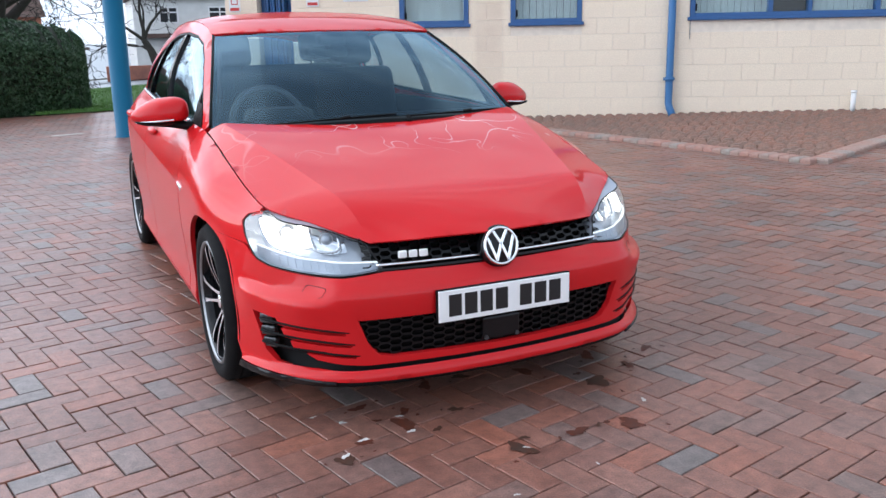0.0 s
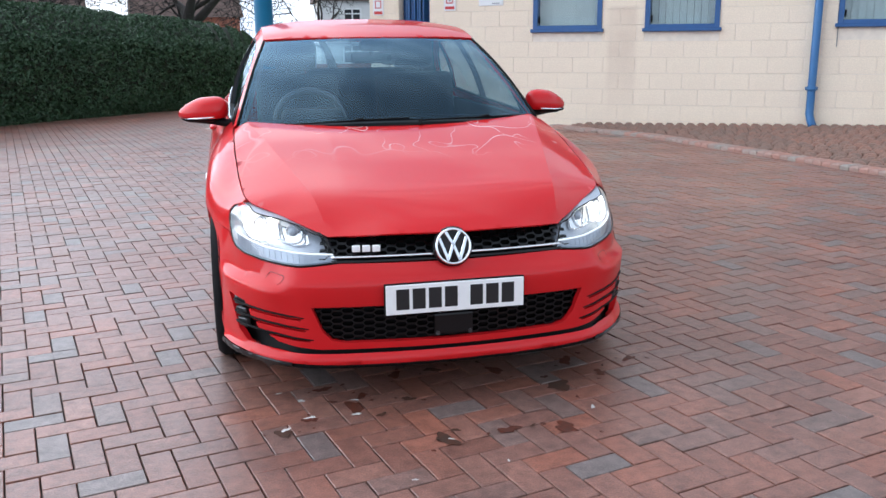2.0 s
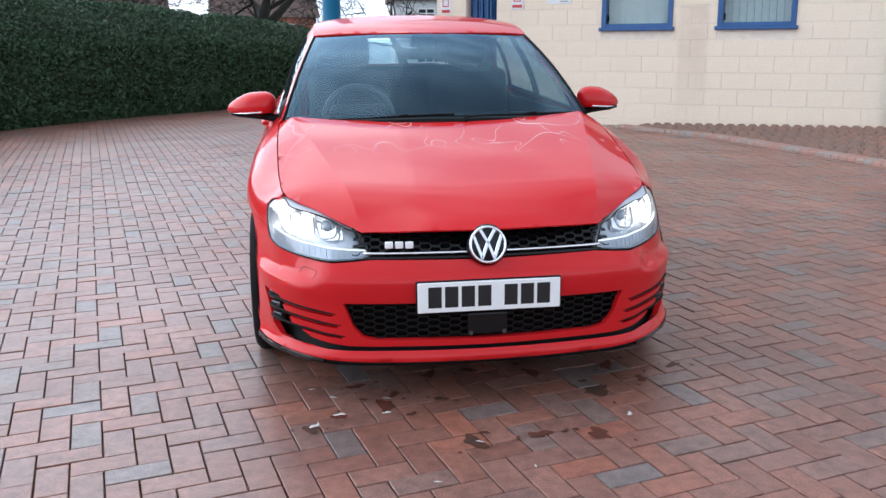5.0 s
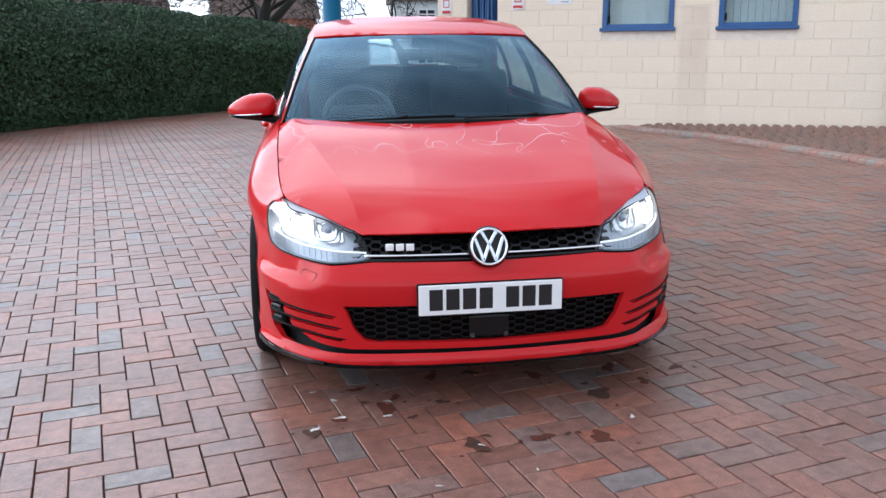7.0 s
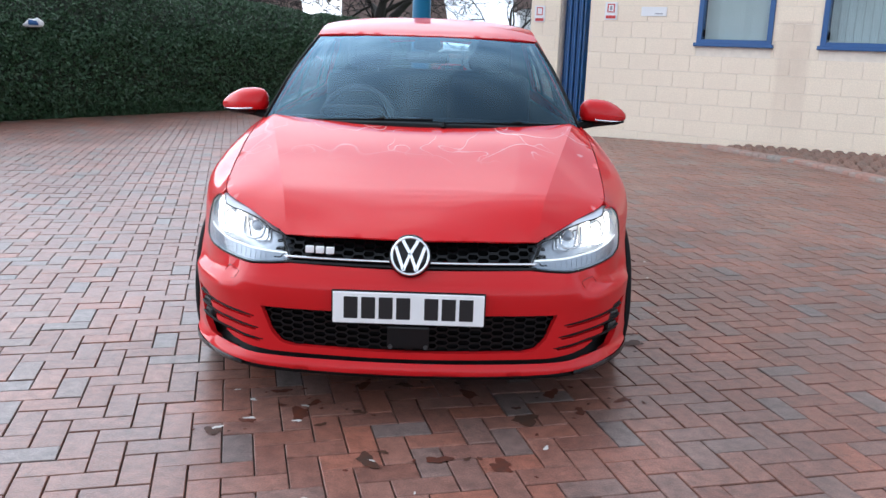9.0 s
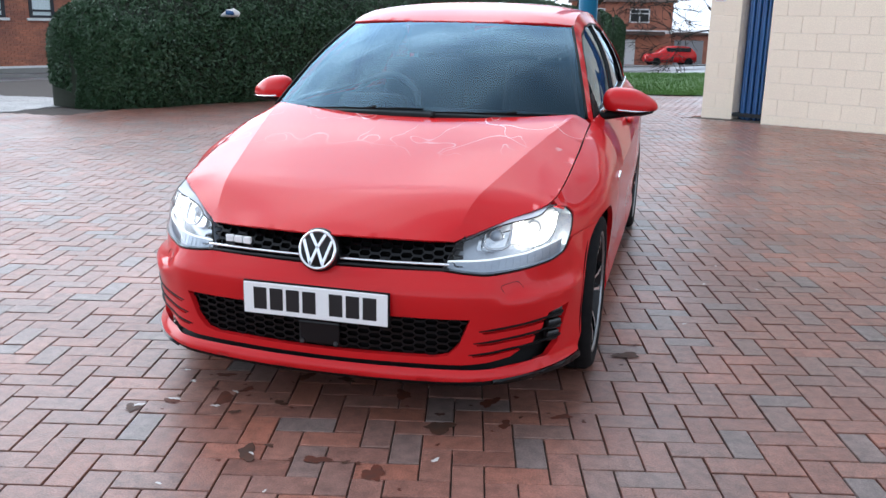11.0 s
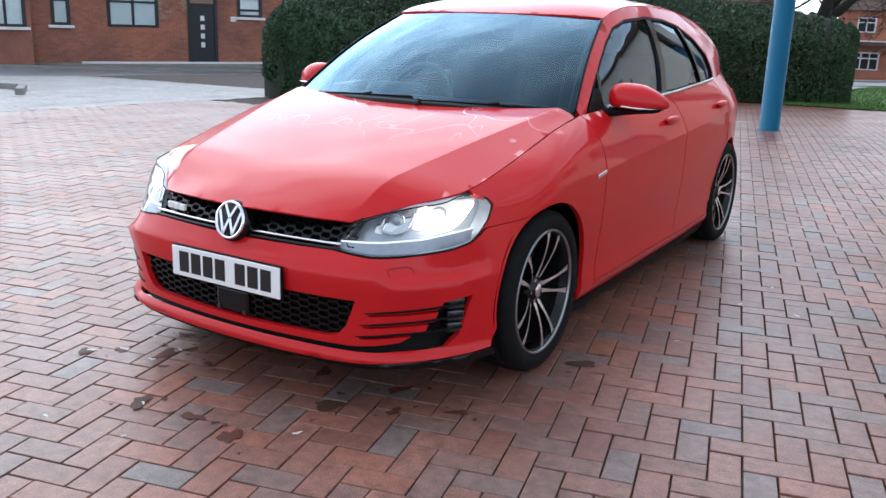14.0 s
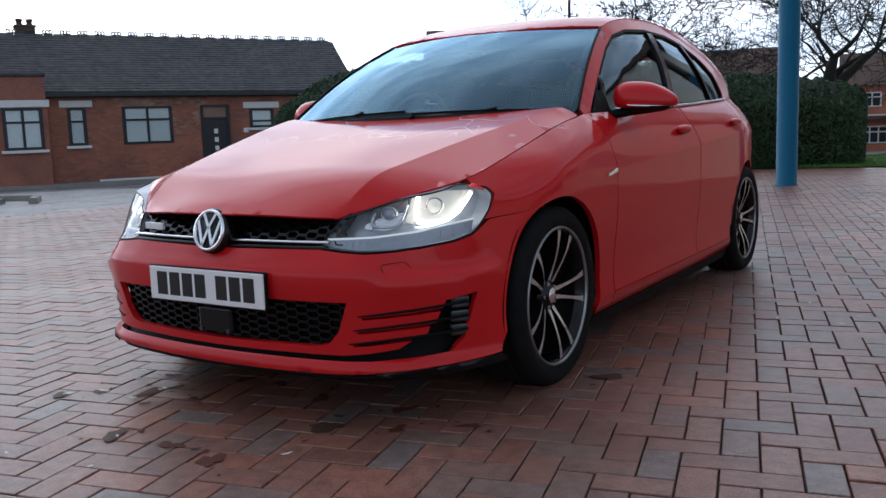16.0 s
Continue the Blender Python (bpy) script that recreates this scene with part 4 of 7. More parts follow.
# corner intakes: backing, three blades, and fog lamps
for sx in (1, -1):
    cb = [(sx * s, z) for s, z in CORNER[:13]] + [(sx * s_of_x(0.5), 0.206), (sx * s_of_x(0.68), 0.203), (sx * s_of_x(0.78), 0.212), (sx * s_of_x(0.80), 0.25)]
    for k, (z_in, z_out, x_in) in enumerate(((0.349, 0.374, 0.555), (0.306, 0.330, 0.538), (0.264, 0.288, 0.522))):
        xx = np.linspace(x_in, 0.80, 24)
        sss = np.array([s_of_x(x) for x in xx]) * sx
        zz = np.interp(xx, [x_in, 0.80], [z_in, z_out])
        part("intake_blade", tube([tuple(p) for p in skin2(sss, zz, 0.0)], list(np.interp(xx, [x_in, x_in + 0.05, 0.8], [0.002, 0.0042, 0.0050])), 6), BLACK, car, "", True)
    for z in (0.372, 0.328, 0.285):
        p = skin2(np.array([sx * s_of_x(0.79)]), np.array([z]), -0.02)[0]
        part("fog_lamp", box_bm((-0.03, -0.012, -0.018), (0.03, 0.012, 0.018), 0.006, 2, Matrix.Translation(p) @ Matrix.Rotation(sx * radians(52), 4, "Z")), FOGL, car, "small clear fog lamp cell")

# headlamps: pale tub, ribbed apron, lit projector with its bright hoop, strip and clear lens
for sx in (1, -1):
    hl = [(s * sx, z) for s, z in HL]
    lamp = sheet("headlamp", hl, lambda s, z: skin2(s, z, -0.060), TUB, car, 0.025, rim=0, label="lit headlamp with a clear lens and a bright strip")[0]
    ring_ = dense(hl, 0.02)
    outer_, inner_ = skin2(ring_[:, 0], ring_[:, 1], -0.004), skin2(ring_[:, 0], ring_[:, 1], -0.060)
    nr = len(ring_)
    link_mesh("lamp_wall", np.vstack((outer_, inner_)), [(i, (i + 1) % nr, nr + (i + 1) % nr, nr + i) for i in range(nr)], APRON, lamp, "grey lamp housing wall")
    part("lamp_seal", tube([tuple(p) for p in skin2(ring_[:, 0], ring_[:, 1], -0.001)], 0.0028, 6, closed=True), GLOSSB, lamp, "thin black seal", True)
    lens = sheet("lens", hl, lambda s, z: skin2(s, z, -0.002), LENS, lamp, 0.025, rim=0.0)[0]
    lens.visible_shadow = False
    # apron along the foot, with the strip above it
    xs_ = np.linspace(0.432, 0.782, 34)
    z_up = np.interp(xs_, [0.432, 0.576, 0.681, 0.782], [0.571, 0.576, 0.587, 0.613])
    z_lo = np.interp(xs_, [0.432, 0.48, 0.55, 0.627, 0.697, 0.75, 0.782], [0.553, 0.547, 0.541, 0.542, 0.550, 0.560, 0.577])
    st = np.array([s_x(x, z) for x, z in zip(xs_, z_up)]) * sx
    st_lo = np.array([s_x(x, z) for x, z in zip(xs_, z_lo)]) * sx
    apron = list(zip(st_lo, z_lo)) + list(zip(st[::-1], z_up[::-1]))
    ap = sheet("lamp_apron", apron, lambda s, z: skin2(s, z, -0.016), APRON, lamp, 0.02, rim=0.006, label="ribbed blue-grey apron")[0]
    for k in range(2, 33, 2):
        q = skin2(np.linspace(st_lo[k], st[k], 4), np.linspace(z_lo[k] + 0.003, z_up[k] - 0.003, 4), -0.0145)
        part("rib", tube([tuple(p) for p in q], 0.0010, 4), APRON, ap)
    part("light_strip", tube([tuple(p) for p in skin2(st, z_up + 0.003, -0.013)], 0.0032, 6), DRL, lamp, "slim lit strip", True)

    def lamp_at(x, z, deep):
        return skin2(np.array([sx * s_x(x, z)]), np.array([z]), -deep)[0]

    # self-glowing bowl round the outer projector, and a dim chrome one beside it
    for lit, loop in ((True, [(0.652, 0.690), (0.650, 0.615), (0.70, 0.602), (0.757, 0.622), (0.776, 0.655), (0.772, 0.700), (0.70, 0.704)]), (False, [(0.535, 0.655), (0.528, 0.600), (0.60, 0.592), (0.640, 0.605), (0.643, 0.680)])):
        sheet("reflector_bowl", rounded([(sx * s_x(x, z), z) for x, z in loop], 0.012), lambda s, z: skin2(s, z, -0.050), GLOWB if lit else CHROME, lamp, 0.02, rim=0.006, label="bright reflector bowl")
        hoop = ((0.664, 0.690), (0.667, 0.655), (0.676, 0.624), (0.700, 0.612), (0.735, 0.617), (0.755, 0.634), (0.764, 0.660), (0.766, 0.692)) if lit else ((0.548, 0.650), (0.550, 0.622), (0.565, 0.608), (0.600, 0.604), (0.628, 0.612), (0.636, 0.635), (0.638, 0.668))
        part("light_hoop", tube(curve_pts([lamp_at(x, z, 0.030) for x, z in hoop], 5), 0.0068 if lit else 0.005, 8), BEAM if lit else SATIN, lamp, "bright lit hoop" if lit else "dull silver hoop", True)
        c_ = Vector(lamp_at(*((0.716, 0.660) if lit else (0.594, 0.640)), 0.046))
        r = 0.022 if lit else 0.021
        aim = Matrix.Translation(c_) @ Matrix.Rotation(sx * radians(24), 4, "Z")
        glass = part("projector_glass", lathe([(0.0, -0.016), (r * 0.5, -0.0135), (r * 0.85, -0.007), (r, 0.002), (r, 0.012)], 24, "y", aim), HALO if lit else APRON, lamp, "round projector glass", True)
        part("shroud", lathe([(r, 0.002), (r * 1.06, -0.006), (r * 1.22, -0.004), (r * 1.28, 0.012)], 24, "y", aim), SATIN, glass, "", True)

# bonnet
hx = np.linspace(0, 0.445, 12)
fr_line = [(x, 0.052 + 0.098 * (x / 0.455) ** 2.2) for x in hx]
side_line = [(hood_half(y), y) for y in (0.17, 0.20, 0.23, 0.27, 0.306, 0.33, 0.36, 0.38, 0.401, 0.42, 0.45, 0.475, 0.50, 0.55, 0.65, 0.75, 0.9, 1.05, 1.15, 1.24)]
rear_line = [(x, 1.085 + 0.165 * (x / 0.74) ** 2.2) for x in np.linspace(0.735, 0, 10)]
hood_out = np.array(fr_line + side_line + rear_line)
hood_out = np.vstack((hood_out, (hood_out * (-1, 1))[::-1][1:-1]))
sheet("bonnet", hood_out, hood_skin, BONNET, car, 0.022, rim=0.007, lines=[[(k_ * float(swage_x(y)), y) for y in np.linspace(0.16, 1.20, 50)] for k_ in (-1, 1)], sharp=lambda x, y: np.abs(np.abs(x) - swage_x(y)) < 4e-4, label="red bonnet with long swages and wet streaks, their shine painted pale")
for sx in (1, -1):
    part("bonnet_gap", tube([tuple(hood_skin(sx * (hood_half(y) + 0.004), y) - (0, 0, 0.0015)) for y in np.linspace(0.43, 1.25, 44)], 0.0009, 6), BLACK, car)

# wings, doors, rear quarters
wing_top = [(s_of_y(y), float(top_z(y))) for y in (1.292, 1.15, 1.0, 0.85, 0.70, 0.58, 0.50, 0.45, 0.415)]
lamp_side = [(s_at(x, y, z) + 0.007, z + 0.002) for x, y, z in LAMP[6:11]]
wing = wing_top + lamp_side + arch(AX_F, ARCH_R, 113.7, -18, 25) + [(s_of_y(1.165), 0.165), (s_of_y(1.292), 0.165)]
FOLD = dict(sharp=lambda s, z: np.abs(z - crease_z(np.interp(s, PS, PLAN[:, 1]))) < 1.2e-3)


def fold_line(y0, y1):
    return [[(s_of_y(y), float(crease_z(y))) for y in np.linspace(y0, y1, 30)]]


def wing_skin(s, z):
    """The skin, drawn to the bonnet's edge along its top."""
    q, py = skin(s, z), np.interp(s, PS, PLAN[:, 1])
    yy = py + 0.030 * (1 - smoothstep(0.40, 0.80, py))
    goal = np.stack((hood_half(yy) + 0.005, yy, hood_edge(yy) - 0.001), -1)
    here = skin(s, top_z(py))
    t = np.clip((z - top_z(py) + 0.13) / 0.13, 0, 1) ** 2.5
    return q + (goal - here) * (t * smoothstep(0.34, 0.385, py) * (1 - smoothstep(1.15, 1.28, py)))[:, None]


sheet("wing", wing, wing_skin, PAINT, car, 0.022, rim=0.02, mirror=True, label="red front wing")


def door_poly(y0, y1, rear_arch=False):
    top = [(s_of_y(y), float(top_z(y)) - 0.001) for y in np.linspace(y0, y1, 10)]
    if rear_arch:
        low = [(s_of_y(y1), 0.78)] + arch(AX_R, ARCH_R + 0.03, 112, 180, 8) + [(s_of_y(AX_R - ARCH_R - 0.06), 0.24)]
    else:
        low = [(s_of_y(y1), 0.24)]
    return top + low + [(s_of_y(y0), 0.24)]


sheet("front_door", door_poly(1.300, 2.395), skin, PAINT, car, 0.04, rim=0.02, mirror=True, label="red front door", lines=fold_line(1.31, 2.385), **FOLD)
sheet("rear_door", door_poly(2.403, 3.30, True), skin, PAINT, car, 0.04, rim=0.02, mirror=True, label="red rear door", lines=fold_line(2.413, 3.285), **FOLD)
sill = [(s_of_y(1.30), 0.236), (s_of_y(3.06), 0.236), (s_of_y(3.09), 0.165), (s_of_y(1.30), 0.165)]
sheet("sill", sill, skin, PAINT, car, 0.03, rim=0.02, mirror=True, label="red sill")
sheet("side_skirt", [(s_of_y(1.15), 0.163), (s_of_y(3.09), 0.163), (s_of_y(3.09), 0.115), (s_of_y(1.15), 0.115)], lambda s, z: skin(s, z, 0.012 + 0.5 * np.maximum(0, 0.163 - z)), BLACK, car, 0.03, rim=0.03, mirror=True, label="black side skirt")
quarter_top = [(s_of_y(y), float(top_z(y)) - 0.001) for y in np.linspace(3.31, 4.06, 8)]
q_low = [(s_of_y(4.06), 0.60), (s_of_y(3.80), 0.60)] + arch(AX_R, ARCH_R, 25, 111, 10)
quarter = quarter_top + q_low + [(s_of_y(3.305), 0.785)]
sheet("rear_quarter", quarter, skin, PAINT, car, 0.04, rim=0.02, mirror=True, label="red rear quarter panel")
arch_b = arch(AX_R, ARCH_R + 0.001, 108, 180, 8)
sheet("arch_strip", [(a, b_) for a, b_ in arch_b] + [(a, b_) for a, b_ in arch(AX_R, ARCH_R + 0.027, 180, 110, 8)], skin, PAINT, car, 0.03, rim=0.02, mirror=True)
rb = [(s_of_y(4.06), 0.596), (s_of_y(3.795), 0.596)] + arch(AX_R, ARCH_R, 23, -22, 6) + [(PS[-1], 0.17), (PS[-1], 0.596)]
sheet("rear_bumper", rb, skin, PAINT, car, 0.05, rim=0.02, mirror=True, label="red rear bumper")
tail = [(s_of_y(4.064), 0.60), (PS[-1], 0.60), (PS[-1], 1.02), (s_of_y(4.064), 1.02)]
sheet("tailgate", tail, skin, PAINT, car, 0.05, rim=0.02, mirror=True, label="red tailgate")
sheet("tail_lamp", rounded([(s_of_y(3.92), 0.80), (s_of_y(4.16), 0.78), (s_of_y(4.16), 0.90), (s_of_y(3.90), 0.93)], 0.02), lambda s, z: skin(s, z, 0.008), REDL, car, 0.04, rim=0.02, mirror=True, label="red tail lamp")

# cabin sides with the window opening, and the glass
DLO = [(1.345, 0.930), (1.50, 1.040), (1.66, 1.143), (1.80, 1.225), (1.95, 1.295), (2.12, 1.333), (2.40, 1.352), (2.70, 1.345), (2.95, 1.313), (3.15, 1.245), (3.30, 1.155), (3.36, 1.045), (3.33, 1.008), (3.20, 1.000), (2.8, 0.983), (2.3, 0.966), (1.8, 0.952)]
cab_top = [(y, float(rail_z(y))) for y in (1.30, 1.38, 1.45, 1.55, 1.65, 1.75, 1.82, 1.9, 2.0, 2.15, 2.3, 2.6, 2.9, 3.2, 3.5, 3.75, 3.95)]
cab = cab_top + [(4.02, 1.10), (4.05, 1.03)] + [(y, float(top_z(y)) - 0.004) for y in (3.8, 3.5, 3.2, 2.8, 2.3, 1.8, 1.5, 1.30)]
sheet("cabin_frame", cab, cabin_skin, PAINT, car, 0.035, holes=[DLO], rim=0.02, mirror=True, label="red pillars and roof side")


for lining in sheet("pillar_lining", cab, lambda y, z: cabin_skin(y, z, -0.04), INNER, car, 0.06, holes=[DLO], rim=0.0, mirror=True, label="dark pillar lining"):
    lining.visible_shadow = True


def shrink(loop, k):
    p = np.array(loop, float)
    t = np.roll(p, -1, 0) - np.roll(p, 1, 0)
    t /= np.hypot(*t.T)[:, None]
    return p + np.stack((t[:, 1], -t[:, 0]), 1) * k


frame_in = shrink(DLO, 0.012)
sheet("window_trim", DLO, lambda y, z: cabin_skin(y, z, -0.004), BLACK, car, 0.035, holes=[frame_in], rim=0.012, mirror=True, label="black window surround")
for g in sheet("side_glass", frame_in, lambda y, z: cabin_skin(y, z, -0.016), SIDEGL, car, 0.03, rim=0.0, mirror=True, label="tinted side glass"):
    g.visible_shadow = False
for sx in (1, -1):
    for (ya, za, yb, zb, w) in ((2.345, 0.972, 2.455, 1.338, 0.036), (3.06, 1.000, 2.93, 1.302, 0.016), (1.515, 0.94, 1.60, 1.10, 0.014)):
        t = np.linspace(0, 1, 14)
        yy, zz = ya + (yb - ya) * t, za + (zb - za) * t
        c = cabin_skin(yy, zz, -0.002)
        b = bmesh.new()
        rows_ = []
        for p in c:
            rows_.append([b.verts.new((sx * (p[0] + dx), p[1] + dy, p[2])) for dx, dy in ((-0.02, -w), (0.0, -w), (0.0, w), (-0.02, w))])
        for q, r_ in zip(rows_, rows_[1:]):
            for k in range(3):
                b.faces.new((q[k], q[k + 1], r_[k + 1], r_[k]))
        bmesh.ops.recalc_face_normals(b, faces=b.faces)
        part("pillar_trim", b, GLOSSB, car, "gloss black window pillar")
    bl = [tuple(cabin_skin(y, top_z(y) + 0.006, 0.004) * (sx, 1, 1)) for y in np.linspace(1.57, 3.33, 40)]
    part("belt_strip", tube(bl, 0.008, 6), SATIN, car, "bright strip along the belt line", True)

# roof and windscreen
ry = np.linspace(1.72, 4.03, 20)
roof_out = [(x, 1.803 + 0.114 * (abs(x) / 0.574) ** 2.2) for x in np.linspace(-0.570, 0.570, 25)]
roof_out += [(float(rail_x(y)) * 0.999, y) for y in np.linspace(1.93, 4.03, 24)]
roof_out += [(-float(rail_x(y)) * 0.999, y) for y in np.linspace(4.03, 1.93, 24)]
sheet("roof", roof_out, roof_skin, PAINT, car, 0.035, rim=0.01, label="red roof panel")
ws = [(u, 0.0) for u in np.linspace(-1, 1, 21)] + [(1, v) for v in np.linspace(0.08, 0.92, 12)] + [(u, 1.0) for u in np.linspace(1, -1, 21)] + [(-1, v) for v in np.linspace(0.92, 0.08, 12)]
gu, gv = np.meshgrid(np.linspace(-1, 1, 81), np.linspace(0, 1, 41))
pane = link_mesh("windscreen", screen_skin(gu.ravel(), gv.ravel()), [(j * 81 + i, j * 81 + i + 1, j * 81 + i + 82, j * 81 + i + 81) for j in range(40) for i in range(80)], SCREEN, car, "tinted windscreen reflecting the sky", True)
pane.visible_shadow = False
band_in = [(u, 0.045) for u in np.linspace(-0.972, 0.972, 21)] + [(u, 0.965) for u in np.linspace(0.972, -0.972, 21)]
sheet("screen_band", ws, lambda u, v: screen_skin(u, v, -0.006), BLACK, car, 0.06, holes=[band_in], rim=0.0, label="black border of the windscreen")
for sx in (1, -1):
    part("screen_seal", tube([tuple(screen_skin(sx * 1.006, v, 0.002)) for v in np.linspace(0, 1, 24)], 0.0065, 6), BLACK, car, "", True)
part("cowl", tube([tuple(screen_skin(u, -0.03, -0.026)) for u in np.linspace(-1, 1, 30)], 0.024, 8), BLACK, car, "black scuttle under the windscreen", True)
rear_gl = [(-1, 0), (1, 0), (1, 1), (-1, 1)]
for g in sheet("rear_glass", rear_gl, lambda u, v: np.stack((u * (0.625 - 0.125 * v), 4.15 - 0.15 * v - 0.08 * u * u * (1 - v * 0.3), 1.015 + 0.295 * v - 0.06 * u * u * v), -1), SIDEGL, car, 0.15, rim=0.0):
    g.visible_shadow = False
sheet("roof_spoiler", rounded([(-0.46, 3.86), (0.46, 3.86), (0.45, 4.12), (-0.45, 4.12)], 0.04), lambda x, y: roof_skin(x, y, 0.008), PAINT, car, 0.05, rim=0.03, label="red roof spoiler")

# wipers
for (x0, x1, v0, v1) in ((0.10, 0.68, -0.014, 0.016), (-0.52, 0.05, -0.016, 0.010)):
    pts = [tuple(screen_skin(u / 0.742, v, 0.004)) for u, v in zip(np.linspace(x0, x1, 14), np.linspace(v0, v1, 14))]
    wp = part("wiper", tube(pts, 0.0042, 6), BLACK, car, "black wiper arm and blade", True)
    part("wiper_pivot", tube([tuple(np.array(pts[0]) + (0.0, -0.02, -0.02)), pts[0]], 0.010, 8), BLACK, wp)
    part("wiper_clip", tube([pts[7], tuple(np.array(pts[8]) + (0.0, -0.004, 0.008))], 0.0075, 6), BLACK, wp)

# door mirrors
for sx in (1, -1):
    base = Vector((sx * 0.905, 1.60, 0.985))
    b = bmesh.new()
    bmesh.ops.create_uvsphere(b, u_segments=24, v_segments=16, radius=1.0)
    for v in b.verts:
        x, y, z = v.co
        x = x if x > 0 else -abs(x) ** 0.55
        z = math.copysign(abs(z) ** 0.75, z)
        taper = 1 - 0.42 * max(0.0, x) ** 1.5
        v.co = (sx * x * 0.125, (y * 0.085 if y < 0 else y * 0.035) * (1 - 0.2 * abs(x)) + 0.035 * x, z * 0.074 * taper * (1.0 if z > 0 else 0.72) - 0.012 * x)
    cut = [v for v in b.verts if v.co.z < -0.028]
    for v in cut:
        v.co.z = -0.028
    if sx < 0:
        bmesh.ops.reverse_faces(b, faces=b.faces)
    b.transform(Matrix.Translation(base))
    mirror = part("door_mirror", b, PAINT, car, "red door mirror with a black base", True)
    low = lathe([(0.0, -0.052), (0.6, -0.048), (0.93, -0.036), (0.98, -0.027), (0.0, -0.026)], 24, "z", Matrix.Translation(base) @ Matrix.Diagonal((0.113, 0.080, 1, 1)))
    part("mirror_base", low, BLACK, mirror, "black lower shell", True)
    ind = [tuple(base + Vector((sx * x, -0.083 * math.sqrt(max(0, 1 - (x / 0.118) ** 2)) + 0.03 * x / 0.11, -0.024 - 0.008 * x / 0.11))) for x in np.linspace(-0.055, 0.105, 16)]
    part("indicator", tube(ind, 0.0045, 6), CHROME, mirror, "slim clear indicator", True)
    arm = [tuple(base + Vector((sx * a, 0.005 + 0.5 * min(0, a), -0.040 + b_))) for a, b_ in ((0.04, 0.004), (-0.05, -0.002), (-0.11, -0.012), (-0.165, -0.018))]
    part("mirror_arm", tube(arm, [0.016, 0.020, 0.020, 0.022], 10), BLACK, mirror, "", True)
    part("mirror_glass", lathe([(0.0, 0.036), (0.9, 0.035), (1.0, 0.028)], 24, "y", Matrix.Translation(base + Vector((-sx * 0.01, 0, 0.012))) @ Matrix.Diagonal((0.075, 1, 0.038, 1))), CHROME, mirror, "mirror glass")
    sail = [(1.372, 0.942), (1.545, 0.944), (1.545, 1.035), (1.50, 1.030)]
    sheet("mirror_sail", sail, lambda y, z: cabin_skin(y, z, 0.002) * np.array((sx, 1, 1)), BLACK, mirror, 0.05, rim=0.006, label="black corner panel")

# door handles, wing badges, filler details
for sx in (1, -1):
    for y, z in ((2.20, 0.858), (3.12, 0.882)):
        p = skin(np.array([s_of_y(y)]), np.array([z]))[0]
        b = bmesh.new()
        bmesh.ops.create_uvsphere(b, u_segments=16, v_segments=10, radius=1.0)
        b.transform(Matrix.Translation((sx * (p[0] + 0.018), y, z)) @ Matrix.Diagonal((0.022, 0.10, 0.020, 1)))
        part("door_handle", b, PAINT, car, "", True)
    bp_ = skin(np.array([s_of_y(1.235)]), np.array([0.71]))[0]
    part("wing_badge", box_bm((-0.003, -0.045, -0.008), (0.006, 0.045, 0.008), 0.002, 1, Matrix.Translation((sx * (bp_[0] + 0.002), 1.235, 0.71)) @ Matrix.Rotation(radians(8), 4, "X")), CHROME, car, "small chrome wing badge")
    nozzle = rounded([(sx * s_of_x(0.62), 0.500), (sx * s_of_x(0.685), 0.507), (sx * s_of_x(0.70), 0.478), (sx * s_of_x(0.635), 0.470)], 0.012)
    lp = skin2(dense(nozzle, 0.01)[:, 0], dense(nozzle, 0.01)[:, 1], 0.0)
    part("washer_cover", tube([tuple(p) for p in lp], 0.0012, 4, closed=True), BLACK, car)

# wheel wells and underbody
for yc in (AX_F, AX_R):
    for sx in (1, -1):
        aa = [radians(a) for a in np.linspace(-14, 194, 30)]
        wv = [(sx * x, yc + (ARCH_R + 0.012) * math.cos(a), AX_Z + (ARCH_R + 0.012) * math.sin(a)) for a in aa for x in (0.56, 0.845)]
        link_mesh("wheel_well", wv, [(2 * k, 2 * k + 1, 2 * k + 3, 2 * k + 2) for k in range(29)], BLACK, car, "black wheel arch liner", True)
part("underbody", box_bm((-0.70, 0.18, 0.16), (0.70, 4.10, 0.20), 0.01, 1), BLACK, car, "dark underside")
part("engine_bay", box_bm((-0.58, 0.34, 0.2), (0.58, 1.15, 0.56), 0.02, 1), BLACK, car)
for sx in (1, -1):
    part("inner_side", box_bm((min(sx * 0.60, sx * 0.62), 1.17, 0.2), (max(sx * 0.60, sx * 0.62), 4.0, 0.6)), BLACK, car)
    part("door_card", box_bm((min(sx * 0.70, sx * 0.72), 1.35, 0.3), (max(sx * 0.70, sx * 0.72), 3.9, 0.95), 0.008, 1), INNER, car, "dark inner door trim")


